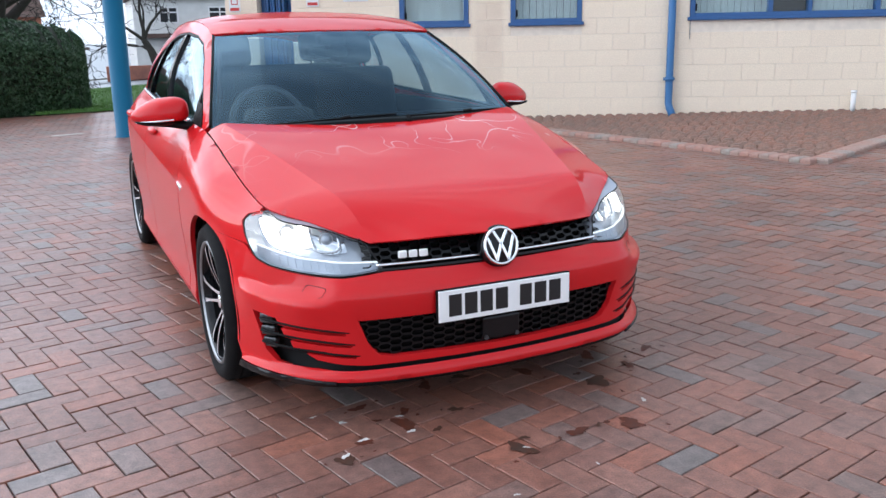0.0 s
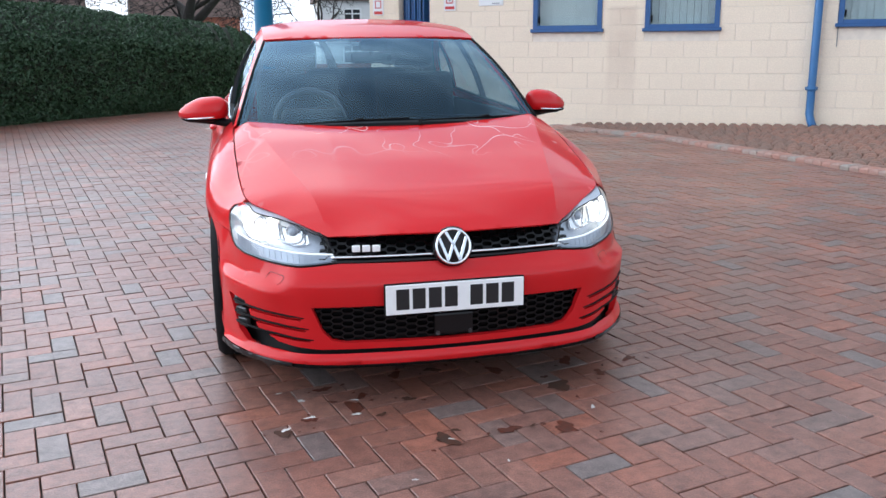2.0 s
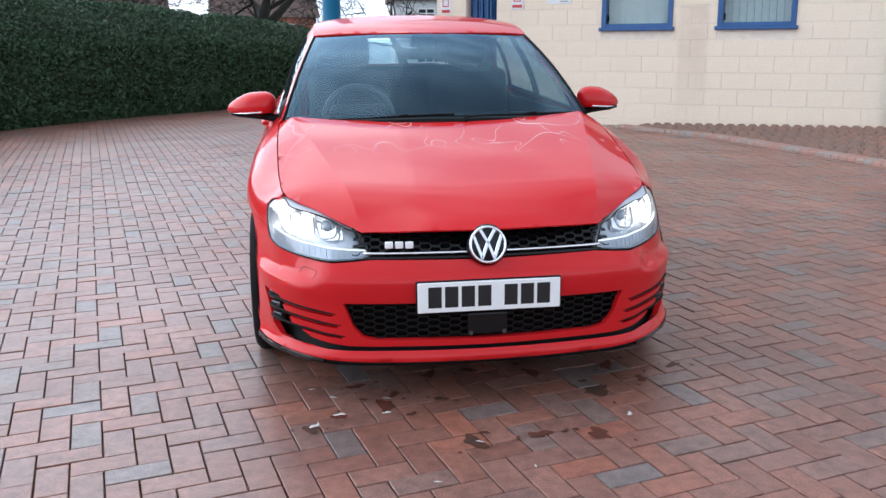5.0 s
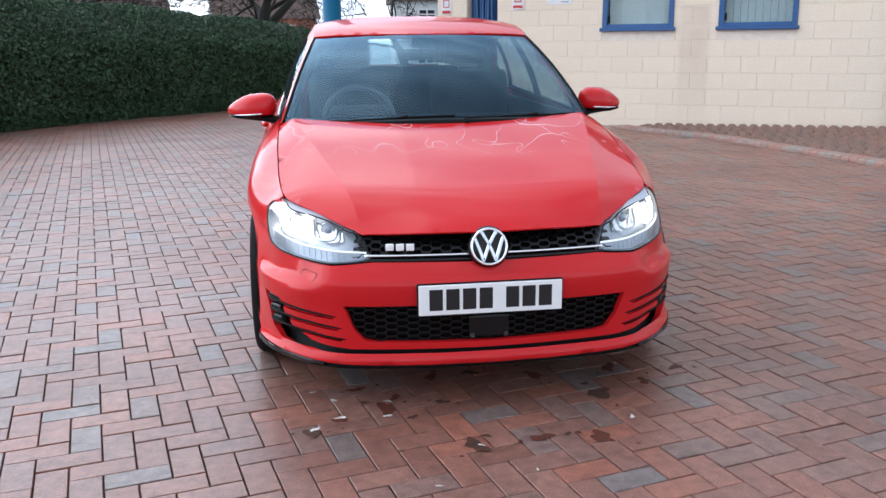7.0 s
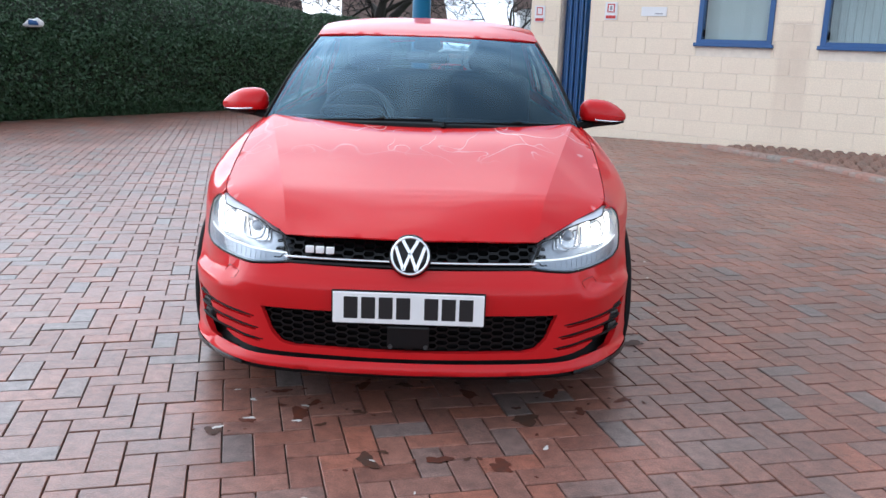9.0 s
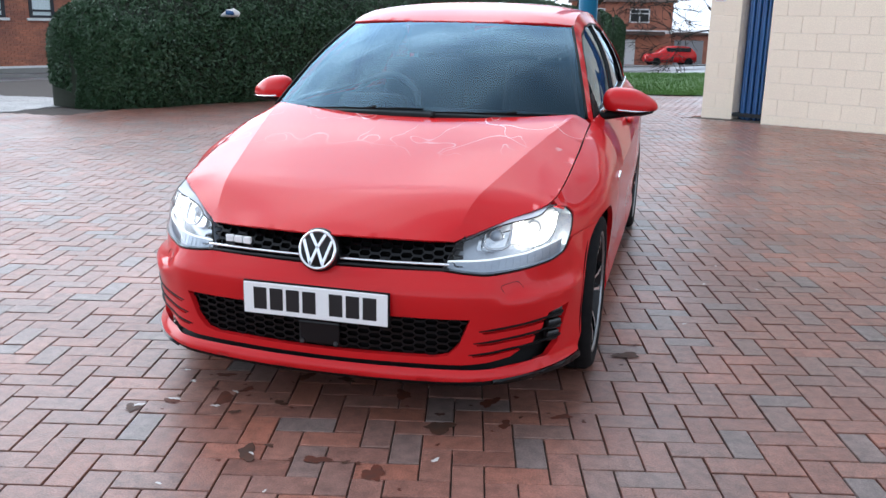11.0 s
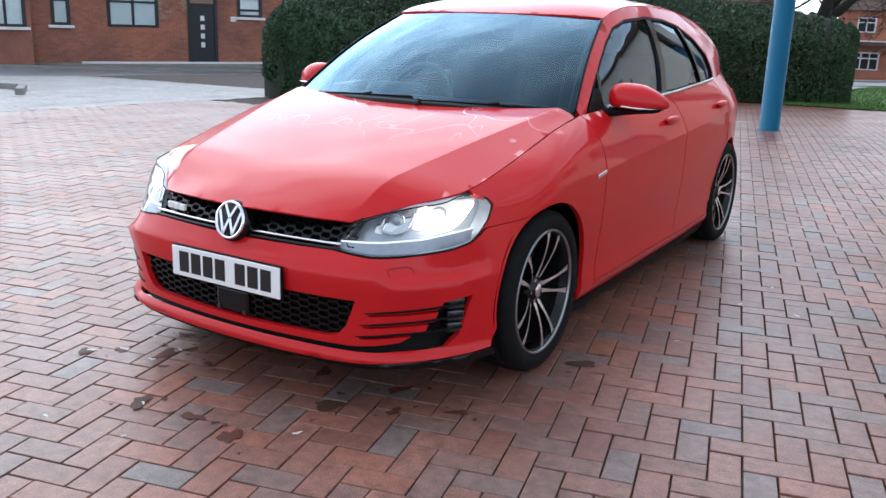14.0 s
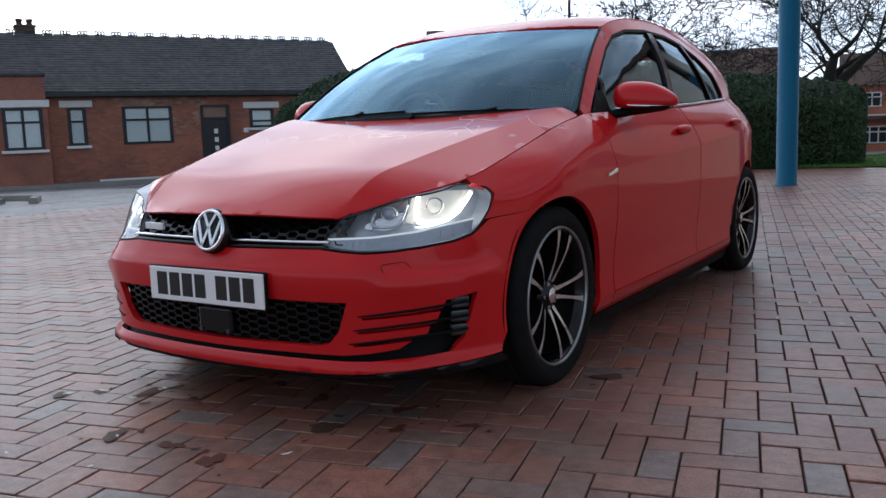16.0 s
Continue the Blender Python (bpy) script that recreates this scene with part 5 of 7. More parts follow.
# ---- wheels: five pairs of thin spokes ----
def wheel(yc, sx):
    w = new("wheel")
    w.parent = car
    w.matrix_basis = Matrix.Translation((sx * 0.765, yc, AX_Z)) @ Matrix.Diagonal((sx, 1, 1, 1))
    tagged(w, "black tyre on a five-spoke two-tone alloy wheel")
    R, r = TYRE_R, 0.240
    prof = [(r, -0.10), (r + 0.02, -0.112), (r + 0.05, -0.113), (R - 0.012, -0.104), (R, -0.088)]
    for k in (-0.06, -0.02, 0.02, 0.06):
        prof += [(R + 0.001, k - 0.014), (R - 0.006, k - 0.012), (R - 0.006, k - 0.008), (R + 0.001, k - 0.006)]
    prof += [(R, 0.088), (R - 0.012, 0.104), (r + 0.05, 0.113), (r + 0.02, 0.112), (r, 0.10)]
    part("tyre", lathe(prof, 64), RUBBER, w, "worn black tyre", True)
    rim_ob = part("rim", lathe([(r + 0.004, -0.10), (r - 0.015, -0.09), (0.205, -0.03), (0.208, 0.06), (0.225, 0.088), (r - 0.012, 0.098), (r - 0.010, 0.099)], 64), GLOSSB, w, "gloss black rim", True)
    part("rim_edge", lathe([(r - 0.007, 0.1000), (r - 0.004, 0.107), (r + 0.001, 0.108), (r + 0.004, 0.102)], 64), RIMEDGE, rim_ob, "dark polished rim edge", True)
    part("rim_well", lathe([(0.0, -0.02), (0.12, -0.02), (0.204, -0.028), (0.206, 0.07)], 48), BLACK, w, "black inner rim", True)
    part("brake_disc", lathe([(0.05, 0.0), (0.145, 0.0), (0.145, -0.01)], 40), SATIN, w, "steel brake disc", True)
    for k in range(5):
        for off in (-1, 1):
            b = bmesh.new()
            rows_ = []
            for t in np.linspace(0, 1, 8):
                rad = 0.045 + t * (r - 0.012 - 0.045)
                half = 0.0088 - 0.0035 * math.sin(math.pi * t) + 0.004 * t ** 4
                cx = off * (0.013 + 0.038 * t ** 1.15)
                face_x = 0.062 + 0.036 * math.sin(math.pi * t * 0.55)
                rows_.append([b.verts.new(v) for v in ((face_x - 0.045, cx - half * 1.5, rad), (face_x, cx - half, rad), (face_x, cx + half, rad), (face_x - 0.045, cx + half * 1.5, rad))])
            for q, v in zip(rows_, rows_[1:]):
                for m in range(3):
                    b.faces.new((q[m], q[m + 1], v[m + 1], v[m]))
            b.transform(Matrix.Rotation(2 * math.pi * k / 5 - 0.314, 4, "X"))
            bmesh.ops.recalc_face_normals(b, faces=b.faces)
            me_part = part("spoke", b, ALLOY, w, "silver-faced spoke with dark flanks")
            me_part.data.materials.append(GLOSSB)
            for p in me_part.data.polygons:
                if p.index % 3 != 1:
                    p.material_index = 1
    part("hub", lathe([(0.0, 0.078), (0.026, 0.078), (0.030, 0.072), (0.052, 0.066), (0.058, 0.03)], 32), GLOSSB, w, "black hub", True)
    part("hub_cap", lathe([(0.0, 0.083), (0.022, 0.082), (0.027, 0.078)], 24), CHROME, w, "small round hub cap", True)
    for k in range(5):
        a = 2 * math.pi * (k + 0.5) / 5 - 0.314
        part("wheel_bolt", lathe([(0, 0.070), (0.008, 0.070), (0.008, 0.05)], 10, "x", Matrix.Translation((0, 0.042 * math.sin(-a), 0.042 * math.cos(a)))), SATIN, w)
    return w


for yc in (AX_F, AX_R):
    for sx in (1, -1):
        wheel(yc, sx)

# ---- cabin interior ----
b = box_bm((-0.68, 1.22, 0.60), (0.68, 1.62, 0.93), 0.05, 3)
part("dashboard", b, INNER, car, "dark dashboard", True)
part("binnacle", box_bm((-0.52, 1.50, 0.88), (-0.20, 1.66, 0.99), 0.04, 3), INNER, car, "instrument hood", True)
part("headlining", box_bm((-0.52, 1.98, 1.330), (0.52, 3.80, 1.342), 0.005, 1), HEADLIN, car, "grey headlining")
part("cabin_floor", box_bm((-0.66, 1.2, 0.26), (0.66, 3.9, 0.30), 0.01, 1), INNER, car)
sw_m = Matrix.Translation((-0.36, 1.78, 0.90)) @ Matrix.Rotation(radians(-22), 4, "X")
ring = [tuple(sw_m @ Vector((0.182 * math.cos(a), 0, 0.182 * math.sin(a)))) for a in np.linspace(0, 2 * math.pi, 40, endpoint=False)]
wheel_s = part("steering_wheel", tube(ring, 0.016, 8, closed=True), GRIP, car, "dark grey steering wheel", True)
part("steering_boss", lathe([(0, -0.03), (0.06, -0.025), (0.075, 0.01)], 20, "y", sw_m), INNER, wheel_s, "", True)
for a in (0, 180, 270):
    e = (0.18 * math.cos(radians(a)), 0, 0.18 * math.sin(radians(a)))
    part("wheel_spoke", tube([tuple(sw_m @ Vector((0, 0, 0))), tuple(sw_m @ Vector(e))], 0.018, 6), SATIN if a == 270 else INNER, wheel_s)


def car_seat(x, y, width):
    seat = new("car_seat")
    seat.parent = car
    tagged(seat, "dark cloth car seat with headrest")
    rake = Matrix.Translation((x, y, 0.62)) @ Matrix.Rotation(radians(-18), 4, "X")
    part("seat_cushion", box_bm((x - width / 2, y - 0.50, 0.42), (x + width / 2, y + 0.02, 0.58), 0.06, 3), CLOTH, seat, "", True)
    part("seat_back", box_bm((-width / 2, -0.06, -0.08), (width / 2, 0.07, 0.54), 0.06, 3, rake), CLOTH, seat, "", True)
    heads = (0,) if width < 0.7 else (-0.42, 0.42)
    for hx_ in heads:
        part("headrest", box_bm((hx_ - 0.13, -0.05, 0.56), (hx_ + 0.13, 0.05, 0.75), 0.045, 3, rake), CLOTH, seat, "", True)
        for px in (-0.06, 0.06):
            part("headrest_post", tube([tuple(rake @ Vector((hx_ + px, 0, 0.52))), tuple(rake @ Vector((hx_ + px, 0, 0.60)))], 0.006, 8), CHROME, seat)


for x in (-0.37, 0.37):
    car_seat(x, 2.42, 0.50)
car_seat(0, 3.25, 1.20)
mir = part("rear_view_mirror", box_bm((-0.115, 1.90, 1.205), (0.115, 1.925, 1.265), 0.02, 3), BLACK, car, "black interior mirror", True)
part("mirror_stem", tube([(0, 1.91, 1.25), (0, 1.86, 1.325)], 0.014, 8), BLACK, mir)
part("sensor_housing", box_bm((-0.07, 1.80, 1.27), (0.07, 1.90, 1.325), 0.015, 2), BLACK, car, "", True)


# ---- the office ----
def wall_box(a0, a1, o0, o1, z0, z1, bevel=0.0, seg=1):
    """A box by the office wall: along, outwards and up."""
    m = Matrix.Translation((W0[0], W0[1], 0)) @ Matrix.Rotation(math.atan2(WD[1], WD[0]), 4, "Z")
    return box_bm((a0, -o1, z0), (a1, -o0, z1), bevel, seg, m)


WALL_H = 4.2
OPEN = [(-1.02, 0.0, 1.43, 2.75), (0.61, 1.625, 1.43, 2.75), (3.12, 6.4, 1.46, 2.75)]       # window openings
office = tagged(new("office_building"), "pale buff block office with blue window frames", "building")


def core(name, a0, a1, o0, o1, z0, z1):
    return part(name, wall_box(a0, a1, o0, o1, z0, z1), MORTAR, office)


DOOR_A = -2.66
core("wall", DOOR_A, 12, -0.30, -0.006, -0.3, 1.43)
core("wall", DOOR_A, 12, -0.30, -0.006, 2.75, WALL_H)
edges_a = [DOOR_A, -1.02, 0.0, 0.61, 1.625, 3.12, 6.4, 12]
for a0, a1 in zip(edges_a[::2], edges_a[1::2]):
    core("wall", a0, a1, -0.30, -0.006, 1.43, 2.75)
core("pier", -3.81, -3.30, -0.80, -0.306, -0.3, WALL_H)
core("return_wall", DOOR_A, DOOR_A + 0.15, -0.80, -0.30, -0.3, WALL_H)
core("back_wall", -3.84, 12, -6.0, -5.7, -0.3, WALL_H)
core("end_wall", -3.81, -3.55, -5.7, -0.80, -0.3, WALL_H)
part("office_roof", wall_box(-4.1, 12.3, -6.2, 0.25, WALL_H, WALL_H + 0.3, 0.02), TILEB, office, "brown flat roof edge")
# near-black floor and added partition: unlit depth behind the windows put into colour
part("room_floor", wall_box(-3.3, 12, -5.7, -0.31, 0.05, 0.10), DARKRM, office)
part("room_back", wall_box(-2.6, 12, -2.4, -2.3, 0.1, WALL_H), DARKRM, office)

# windows: frame, panes, blinds
for k, (a0, a1, z0, z1) in enumerate(OPEN):
    win = part("window", join_bm(wall_box(a0, a0 + 0.07, -0.12, 0.02, z0, z1, 0.006), wall_box(a1 - 0.07, a1, -0.12, 0.02, z0, z1, 0.006), wall_box(a0 + 0.07, a1 - 0.07, -0.12, 0.02, z1 - 0.07, z1, 0.006), wall_box(a0 + 0.07, a1 - 0.07, -0.12, 0.02, z0, z0 + 0.07, 0.006)), BLUE, office, "blue framed window with pale vertical blinds")
    part("sill", wall_box(a0 - 0.03, a1 + 0.03, -0.02, 0.055, z0 - 0.03, z0 + 0.02, 0.008), BLUE, win, "blue sill")
    bars_a = [a0 + 0.07, a1 - 0.07] if k < 2 else [a0 + 0.07, 4.20, 4.72, 5.6, a1 - 0.07]
    for p0, p1 in zip(bars_a, bars_a[1:]):
        if k == 2 and p0 > a0 + 0.08:
            part("mullion", wall_box(p0 - 0.03, p0 + 0.03, -0.11, 0.015, z0 + 0.07, z1 - 0.07, 0.005), BLUE, win)
        g = part("pane", wall_box(p0, p1, -0.07, -0.064, z0 + 0.07, z1 - 0.07), PANE, win)
        g.visible_shadow = False
        if k == 2 and abs(p0 - 4.20) < 0.01:
            continue
        n_b = max(3, int((p1 - p0) / 0.088))
        for i in range(n_b):
            c = p0 + (i + 0.5) * (p1 - p0) / n_b
            m = Matrix.Translation(wall_at(c, -0.16, 0)) @ Matrix.Rotation(math.atan2(WD[1], WD[0]) + radians(14 + 5 * math.sin(i * 2.3)), 4, "Z")
            part("blind_slat", box_bm((-0.047, -0.001, z0 + 0.03), (0.047, 0.001, z1), 0, 1, m), BLIND, win)
    part("catch", wall_box(a0 + 0.075, a0 + 0.10, -0.05, -0.02, z0 + 0.10, z0 + 0.20, 0.006), BLACK, win)

# doorway: blue folded shutter, post, glazed door
part("shutter_post", wall_box(-3.30, -3.22, -0.75, -0.50, -0.1, 3.2, 0.01), BLUE, office, "blue door post")
for i in range(7):
    part("shutter_fold", wall_box(-3.22 + i * 0.047, -3.185 + i * 0.047, -0.66 + 0.03 * (i % 2), -0.40 + 0.03 * (i % 2), 0.0, 3.0, 0.008), BLUE, office, "folded blue shutter leaf")
part("door_frame", join_bm(wall_box(-2.90, -2.84, -0.66, -0.58, 0.0, 2.3, 0.006), wall_box(-2.72, -2.665, -0.66, -0.58, 0.0, 2.3, 0.006), wall_box(-2.90, -2.665, -0.66, -0.58, 2.24, 2.3, 0.006), wall_box(-2.84, -2.72, -0.66, -0.58, 0.0, 0.10, 0.006)), BLUE, office, "blue glazed door frame")
g = part("door_glass", wall_box(-2.84, -2.72, -0.63, -0.624, 0.1, 2.24), PANE, office)
g.visible_shadow = False
part("door_notice", wall_box(-2.82, -2.74, -0.621, -0.619, 1.25, 1.55), SIGNW, office, "white notice on the glass")
# added near-black backing, its colour standing in for an unlit lobby
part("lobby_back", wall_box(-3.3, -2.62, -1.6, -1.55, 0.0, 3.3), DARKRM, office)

# signs
def sign(a0, a1, z0, z1, label, marks, o=0.0):
    s = part("wall_sign", wall_box(a0, a1, o + 0.001, o + 0.012, z0, z1, 0.003), SIGNW)
    tagged(s, label, "sign", "signs on the office wall")
    for b0, b1, y0, y1, mat in marks:
        part("sign_mark", wall_box(a0 + (a1 - a0) * b0, a0 + (a1 - a0) * b1, o + 0.0125, o + 0.0145, z0 + (z1 - z0) * y0, z0 + (z1 - z0) * y1), mat, s)
    return s


sign(-2.42, -2.23, 1.74, 1.99, "white wall notice with red print", [(0.1, 0.9, 0.08, 0.25, SIGNR), (0.25, 0.75, 0.42, 0.48, SIGNR), (0.25, 0.75, 0.85, 0.91, SIGNR), (0.2, 0.28, 0.42, 0.91, SIGNR), (0.72, 0.8, 0.42, 0.91, SIGNR), (0.42, 0.58, 0.55, 0.78, SIGNG)])
sign(-3.74, -3.56, 1.70, 1.95, "white wall notice with red print on the pier", [(0.1, 0.9, 0.06, 0.24, SIGNR), (0.25, 0.75, 0.42, 0.48, SIGNR), (0.25, 0.75, 0.85, 0.91, SIGNR), (0.2, 0.28, 0.42, 0.91, SIGNR), (0.72, 0.8, 0.42, 0.91, SIGNR)], -0.30)
sign(-1.86, -1.48, 1.80, 1.93, "white wall plate with a grey mark", [(0.55, 0.85, 0.2, 0.32, SIGNG)])

# drainpipe with shoe and brackets
pipe = part("drainpipe", tube([wall_at(2.87, 0.07, 4.1), wall_at(2.87, 0.07, 0.55), wall_at(2.87, 0.07, 0.30), wall_at(2.885, 0.09, 0.22), wall_at(2.92, 0.18, 0.13)], 0.052, 14), PIPEB, None, "", True)
tagged(pipe, "blue plastic drainpipe down the office wall", "drainpipe")
for z in (0.6, 1.9, 3.2):
    part("pipe_collar", tube([wall_at(2.87, 0.07, z), wall_at(2.87, 0.07, z + 0.06)], 0.062, 14), PIPEB, pipe, "", True)
    part("pipe_bracket", wall_box(2.79, 2.95, 0.0, 0.03, z + 0.01, z + 0.05, 0.004), PIPEB, pipe)
rod = part("wall_rod", tube([wall_at(3.13, 0.012, 1.46), wall_at(3.13, 0.012, 1.18)], 0.006, 6), KERB, office)
stub = part("vent_stub", tube([wall_at(5.36, 0.12, 0.12), wall_at(5.36, 0.12, 0.43)], 0.035, 12), WHITE, None, "", True)
tagged(stub, "short white plastic vent pipe in the sett bed", "pipe")
part("stub_cap", tube([wall_at(5.36, 0.12, 0.42), wall_at(5.36, 0.12, 0.45)], 0.042, 12), WHITE, stub, "", True)

# ---- blue post ----
pole = part("blue_post", lathe([(0.0, -0.03), (0.16, -0.03), (0.16, 0.0), (0.152, 0.012), (0.135, 0.014), (0.135, 4.6), (0.0, 4.6)], 32, "z", Matrix.Translation((-0.28, 10.5, float(land(-0.28, 10.5))))), POLEB, None, "", True)
tagged(pole, "tall round blue steel post on the paving", "post")

# ---- hedge: near-black hull, inner shade put into its colour, under a coat of small leaves ----
def hedge_frame(line, step):
    p = curve_pts(line, 8)
    s = np.concatenate(([0], np.cumsum(np.hypot(*np.diff(p, axis=0).T))))
    q = np.arange(0, s[-1], step)
    c = np.stack((np.interp(q, s, p[:, 0]), np.interp(q, s, p[:, 1])), 1)
    t = np.gradient(c, axis=0)
    t /= np.hypot(*t.T)[:, None]
    return c, np.stack((-t[:, 1], t[:, 0]), 1), t


HP, HN, HT = hedge_frame(HEDGE_FRONT, 0.25)
# section of the hedge: (back from the face, height)
SECT = curve_pts([(0.12, 0.0), (0.0, 0.35), (-0.02, 0.9), (0.04, 1.32), (0.25, 1.55), (0.8, 1.88), (1.4, 2.05), (2.0, 1.95), (2.35, 1.5), (2.4, 0.7), (2.35, 0.0)], 5)


def hedge_place(i, j, shrink_by=0.0):
    """i along, j round the section, as fractions."""
    u = np.clip(i, 0, 1) * (len(HP) - 1)
    k = min(int(u), len(HP) - 2)
    c, n, t = HP[k] + (HP[k + 1] - HP[k]) * (u - k), HN[k], HT[k]
    v = j * (len(SECT) - 1)
    m = min(int(v), len(SECT) - 2)
    o, z = SECT[m] + (SECT[m + 1] - SECT[m]) * (v - m)
    L = len(HP) * 0.25
    e = min(i, 1 - i) * L                               # the ends round off
    cap = math.sqrt(max(0.0, 1 - max(0, 1 - e / 1.0) ** 2))
    cap2 = math.sqrt(max(0.0, 1 - max(0, 1 - e / (3.4 if i < 0.5 else 2.2)) ** 2))
    o = 1.2 + (o - 1.2) * (0.04 + 0.96 * cap)
    z = z + max(0.0, z - 1.45) * 1.0 * (1 - i) * min(1.0, i / 0.3)            # the crown swells towards the near end
    z = z * ((0.46 + 0.54 * cap2) if i < 0.5 else (0.72 + 0.28 * cap2)) * (1.03 - 0.08 * i)
    w = 0.10 * noise.noise((c[0] * 0.8, c[1] * 0.8, z)) + 0.05 * noise.noise((c[0] * 2.5, c[1] * 2.5, z * 2.5))
    o2 = 1.2 + (o - 1.2) * (1 - shrink_by) - w
    x, y = c + n * o2
    return np.array((x, y, z * (1 - 0.4 * shrink_by) + float(land(x, y)) + (w if z > 1 else 0)))


hedge = tagged(new("hedge"), "clipped dark green evergreen hedge with a rounded top", "hedge")
NI, NJ = 90, 24
# closed hull whose near-black colour stands in for shade between the leaves
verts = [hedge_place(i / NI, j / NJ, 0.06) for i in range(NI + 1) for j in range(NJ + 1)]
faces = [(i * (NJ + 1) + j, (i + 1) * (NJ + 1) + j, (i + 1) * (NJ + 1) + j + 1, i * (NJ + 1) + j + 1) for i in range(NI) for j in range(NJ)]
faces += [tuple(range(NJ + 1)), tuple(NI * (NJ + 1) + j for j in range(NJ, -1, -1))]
link_mesh("hedge_heart", verts, faces, HEDGE_DARK, hedge, smooth=True)
rng = random.Random(5)
lv, lf = [], []
for _ in range(76000):
    i = rng.random()
    if rng.random() < 0.16:                             # the rounded ends have more to cover
        i = 0.06 * i * i if rng.random() < 0.65 else 1 - 0.04 * i * i
    j = rng.random() ** 1.25 * 0.92
    c = hedge_place(i, j, rng.uniform(-0.012, 0.07))
    a = Vector((rng.gauss(0, 1), rng.gauss(0, 1), rng.gauss(0, 0.8) + 0.5)).normalized()
    b_ = a.orthogonal().normalized()
    b_ = Matrix.Rotation(rng.uniform(0, 6.28), 3, a) @ b_
    d_ = a.cross(b_)
    L, Wd = rng.uniform(0.028, 0.055), rng.uniform(0.012, 0.022)
    k = len(lv)
    c = Vector(c)
    lv += [c - b_ * L, c + d_ * Wd + a * 0.006, c + b_ * L, c - d_ * Wd + a * 0.006]
    lf += [(k, k + 1, k + 2), (k, k + 2, k + 3)]
leaves = link_mesh("hedge_leaves", lv, lf, LEAF, hedge)
tagged(leaves, "small dark green leaves", kind="stuff")
bag = part("carrier_bag", box_bm((-0.16, -0.10, -0.05), (0.16, 0.10, 0.05), 0.04, 2), WHITE, None, "", True)
for v in bag.data.vertices:
    v.co += Vector((noise.noise(v.co * 9), noise.noise(v.co * 9 + Vector((3, 1, 2))), noise.noise(v.co * 9 + Vector((7, 5, 1))))) * 0.05
bag.location = hedge_place(0.20, 0.37, -0.06)
tagged(bag, "crumpled white and blue plastic bag lying on the hedge", "bag")
pb = part("bag_print", box_bm((-0.05, -0.105, -0.03), (0.12, 0.03, 0.052), 0.02, 2), BLUE, bag, "blue printed patch", True)

# ---- grass beyond the hedge ----
def on_grass(x, y):
    return 16.6 < y < 34 and -1.5 < x < 14 and not (-0.6 * x + 0.8 * y < 12.0)


lawn = land_sheet("lawn", np.arange(-4, 14.5, 0.5), np.arange(16.6, 34.5, 0.5), TURF, 0.02, on_grass)
tagged(lawn, "short green lawn beyond the paving", "lawn", kind="structure")
gv, gf = [], []
for _ in range(26000):
    x, y = rng.uniform(-1.4, 8), 16.62 + 17 * rng.random() ** 1.7
    if not on_grass(x, y):
        continue
    z = float(land(x, y)) + 0.02
    a = rng.uniform(0, 6.28)
    w, h = rng.uniform(0.006, 0.012), rng.uniform(0.03, 0.07)
    k = len(gv)
    gv += [(x - w * math.cos(a), y - w * math.sin(a), z), (x + w * math.cos(a), y + w * math.sin(a), z), (x + rng.gauss(0, 0.02), y + rng.gauss(0, 0.02), z + h)]
    gf.append((k, k + 1, k + 2))
tagged(link_mesh("grass_blades", gv, gf, GRASS, lawn), "short grass blades", kind="stuff")

# ---- road and far pavement ----
HO, HD = np.array((-24.25, 14.32)), np.array((0.44, 0.898))          # the old house's front: a corner and its direction
HN2 = np.array((0.898, -0.44))                                      # towards the road
road_line = [tuple(HO + HN2 * 5.9 + HD * k) for k in (-60, -20, 0, 20, 60)]
road = strip("road", road_line, -2.9, 3.2, ASPHALT, -0.02, None, 0, 2.0)
tagged(road, "worn grey asphalt side road", "road", kind="structure")
far_path = strip("pavement_far", [tuple(HO + HN2 * 1.3 + HD * k) for k in (-60, 0, 60)], -1.25, 1.4, ASPHALT, 0.06, None, 0.2, 2.0)
tagged(far_path, "narrow asphalt pavement before the old house", "pavement", kind="structure")
far_kerb = strip("kerb_far", [tuple(HO + HN2 * 2.62 + HD * k) for k in (-60, 0, 60)], -0.14, 0.0, KERB, 0.075, None, 0.2, 1.0)
tagged(far_kerb, "pale concrete kerb", "kerb", kind="structure")
near_kerb = strip("kerb_near", [(-11.2, 6.4), (-12.3, 7.2), (-13.6, 6.6), (-16, 2.0), (-24, -14)], -0.13, 0.0, KERB, 0.10, None, 0.2, 0.4)
tagged(near_kerb, "curved concrete kerb at the crossover", "kerb", kind="structure")
near_path = strip("pavement_near", [(-10.9, 5.6), (-12.2, 6.6), (-13.0, 6.0), (-15.4, 1.4), (-23, -14)], -0.02, 1.9, ASPHALT, 0.085, None, 0.15, 0.5)
tagged(near_path, "asphalt footway beside the crossover", "pavement", kind="structure")
line_a = strip("road_marking", [tuple(HO + HN2 * 4.4 + HD * k) for k in (-8, -5)], 0, 0.1, WHITE, -0.012)
tagged(line_a, "worn white road marking", "road marking", kind="structure")
for k in (-1, 3, 7):
    tagged(strip("road_marking", [tuple(HO + HN2 * 4.4 + HD * j) for j in (k, k + 2)], 0, 0.1, WHITE, -0.012), "worn white road marking", "road marking", kind="structure")


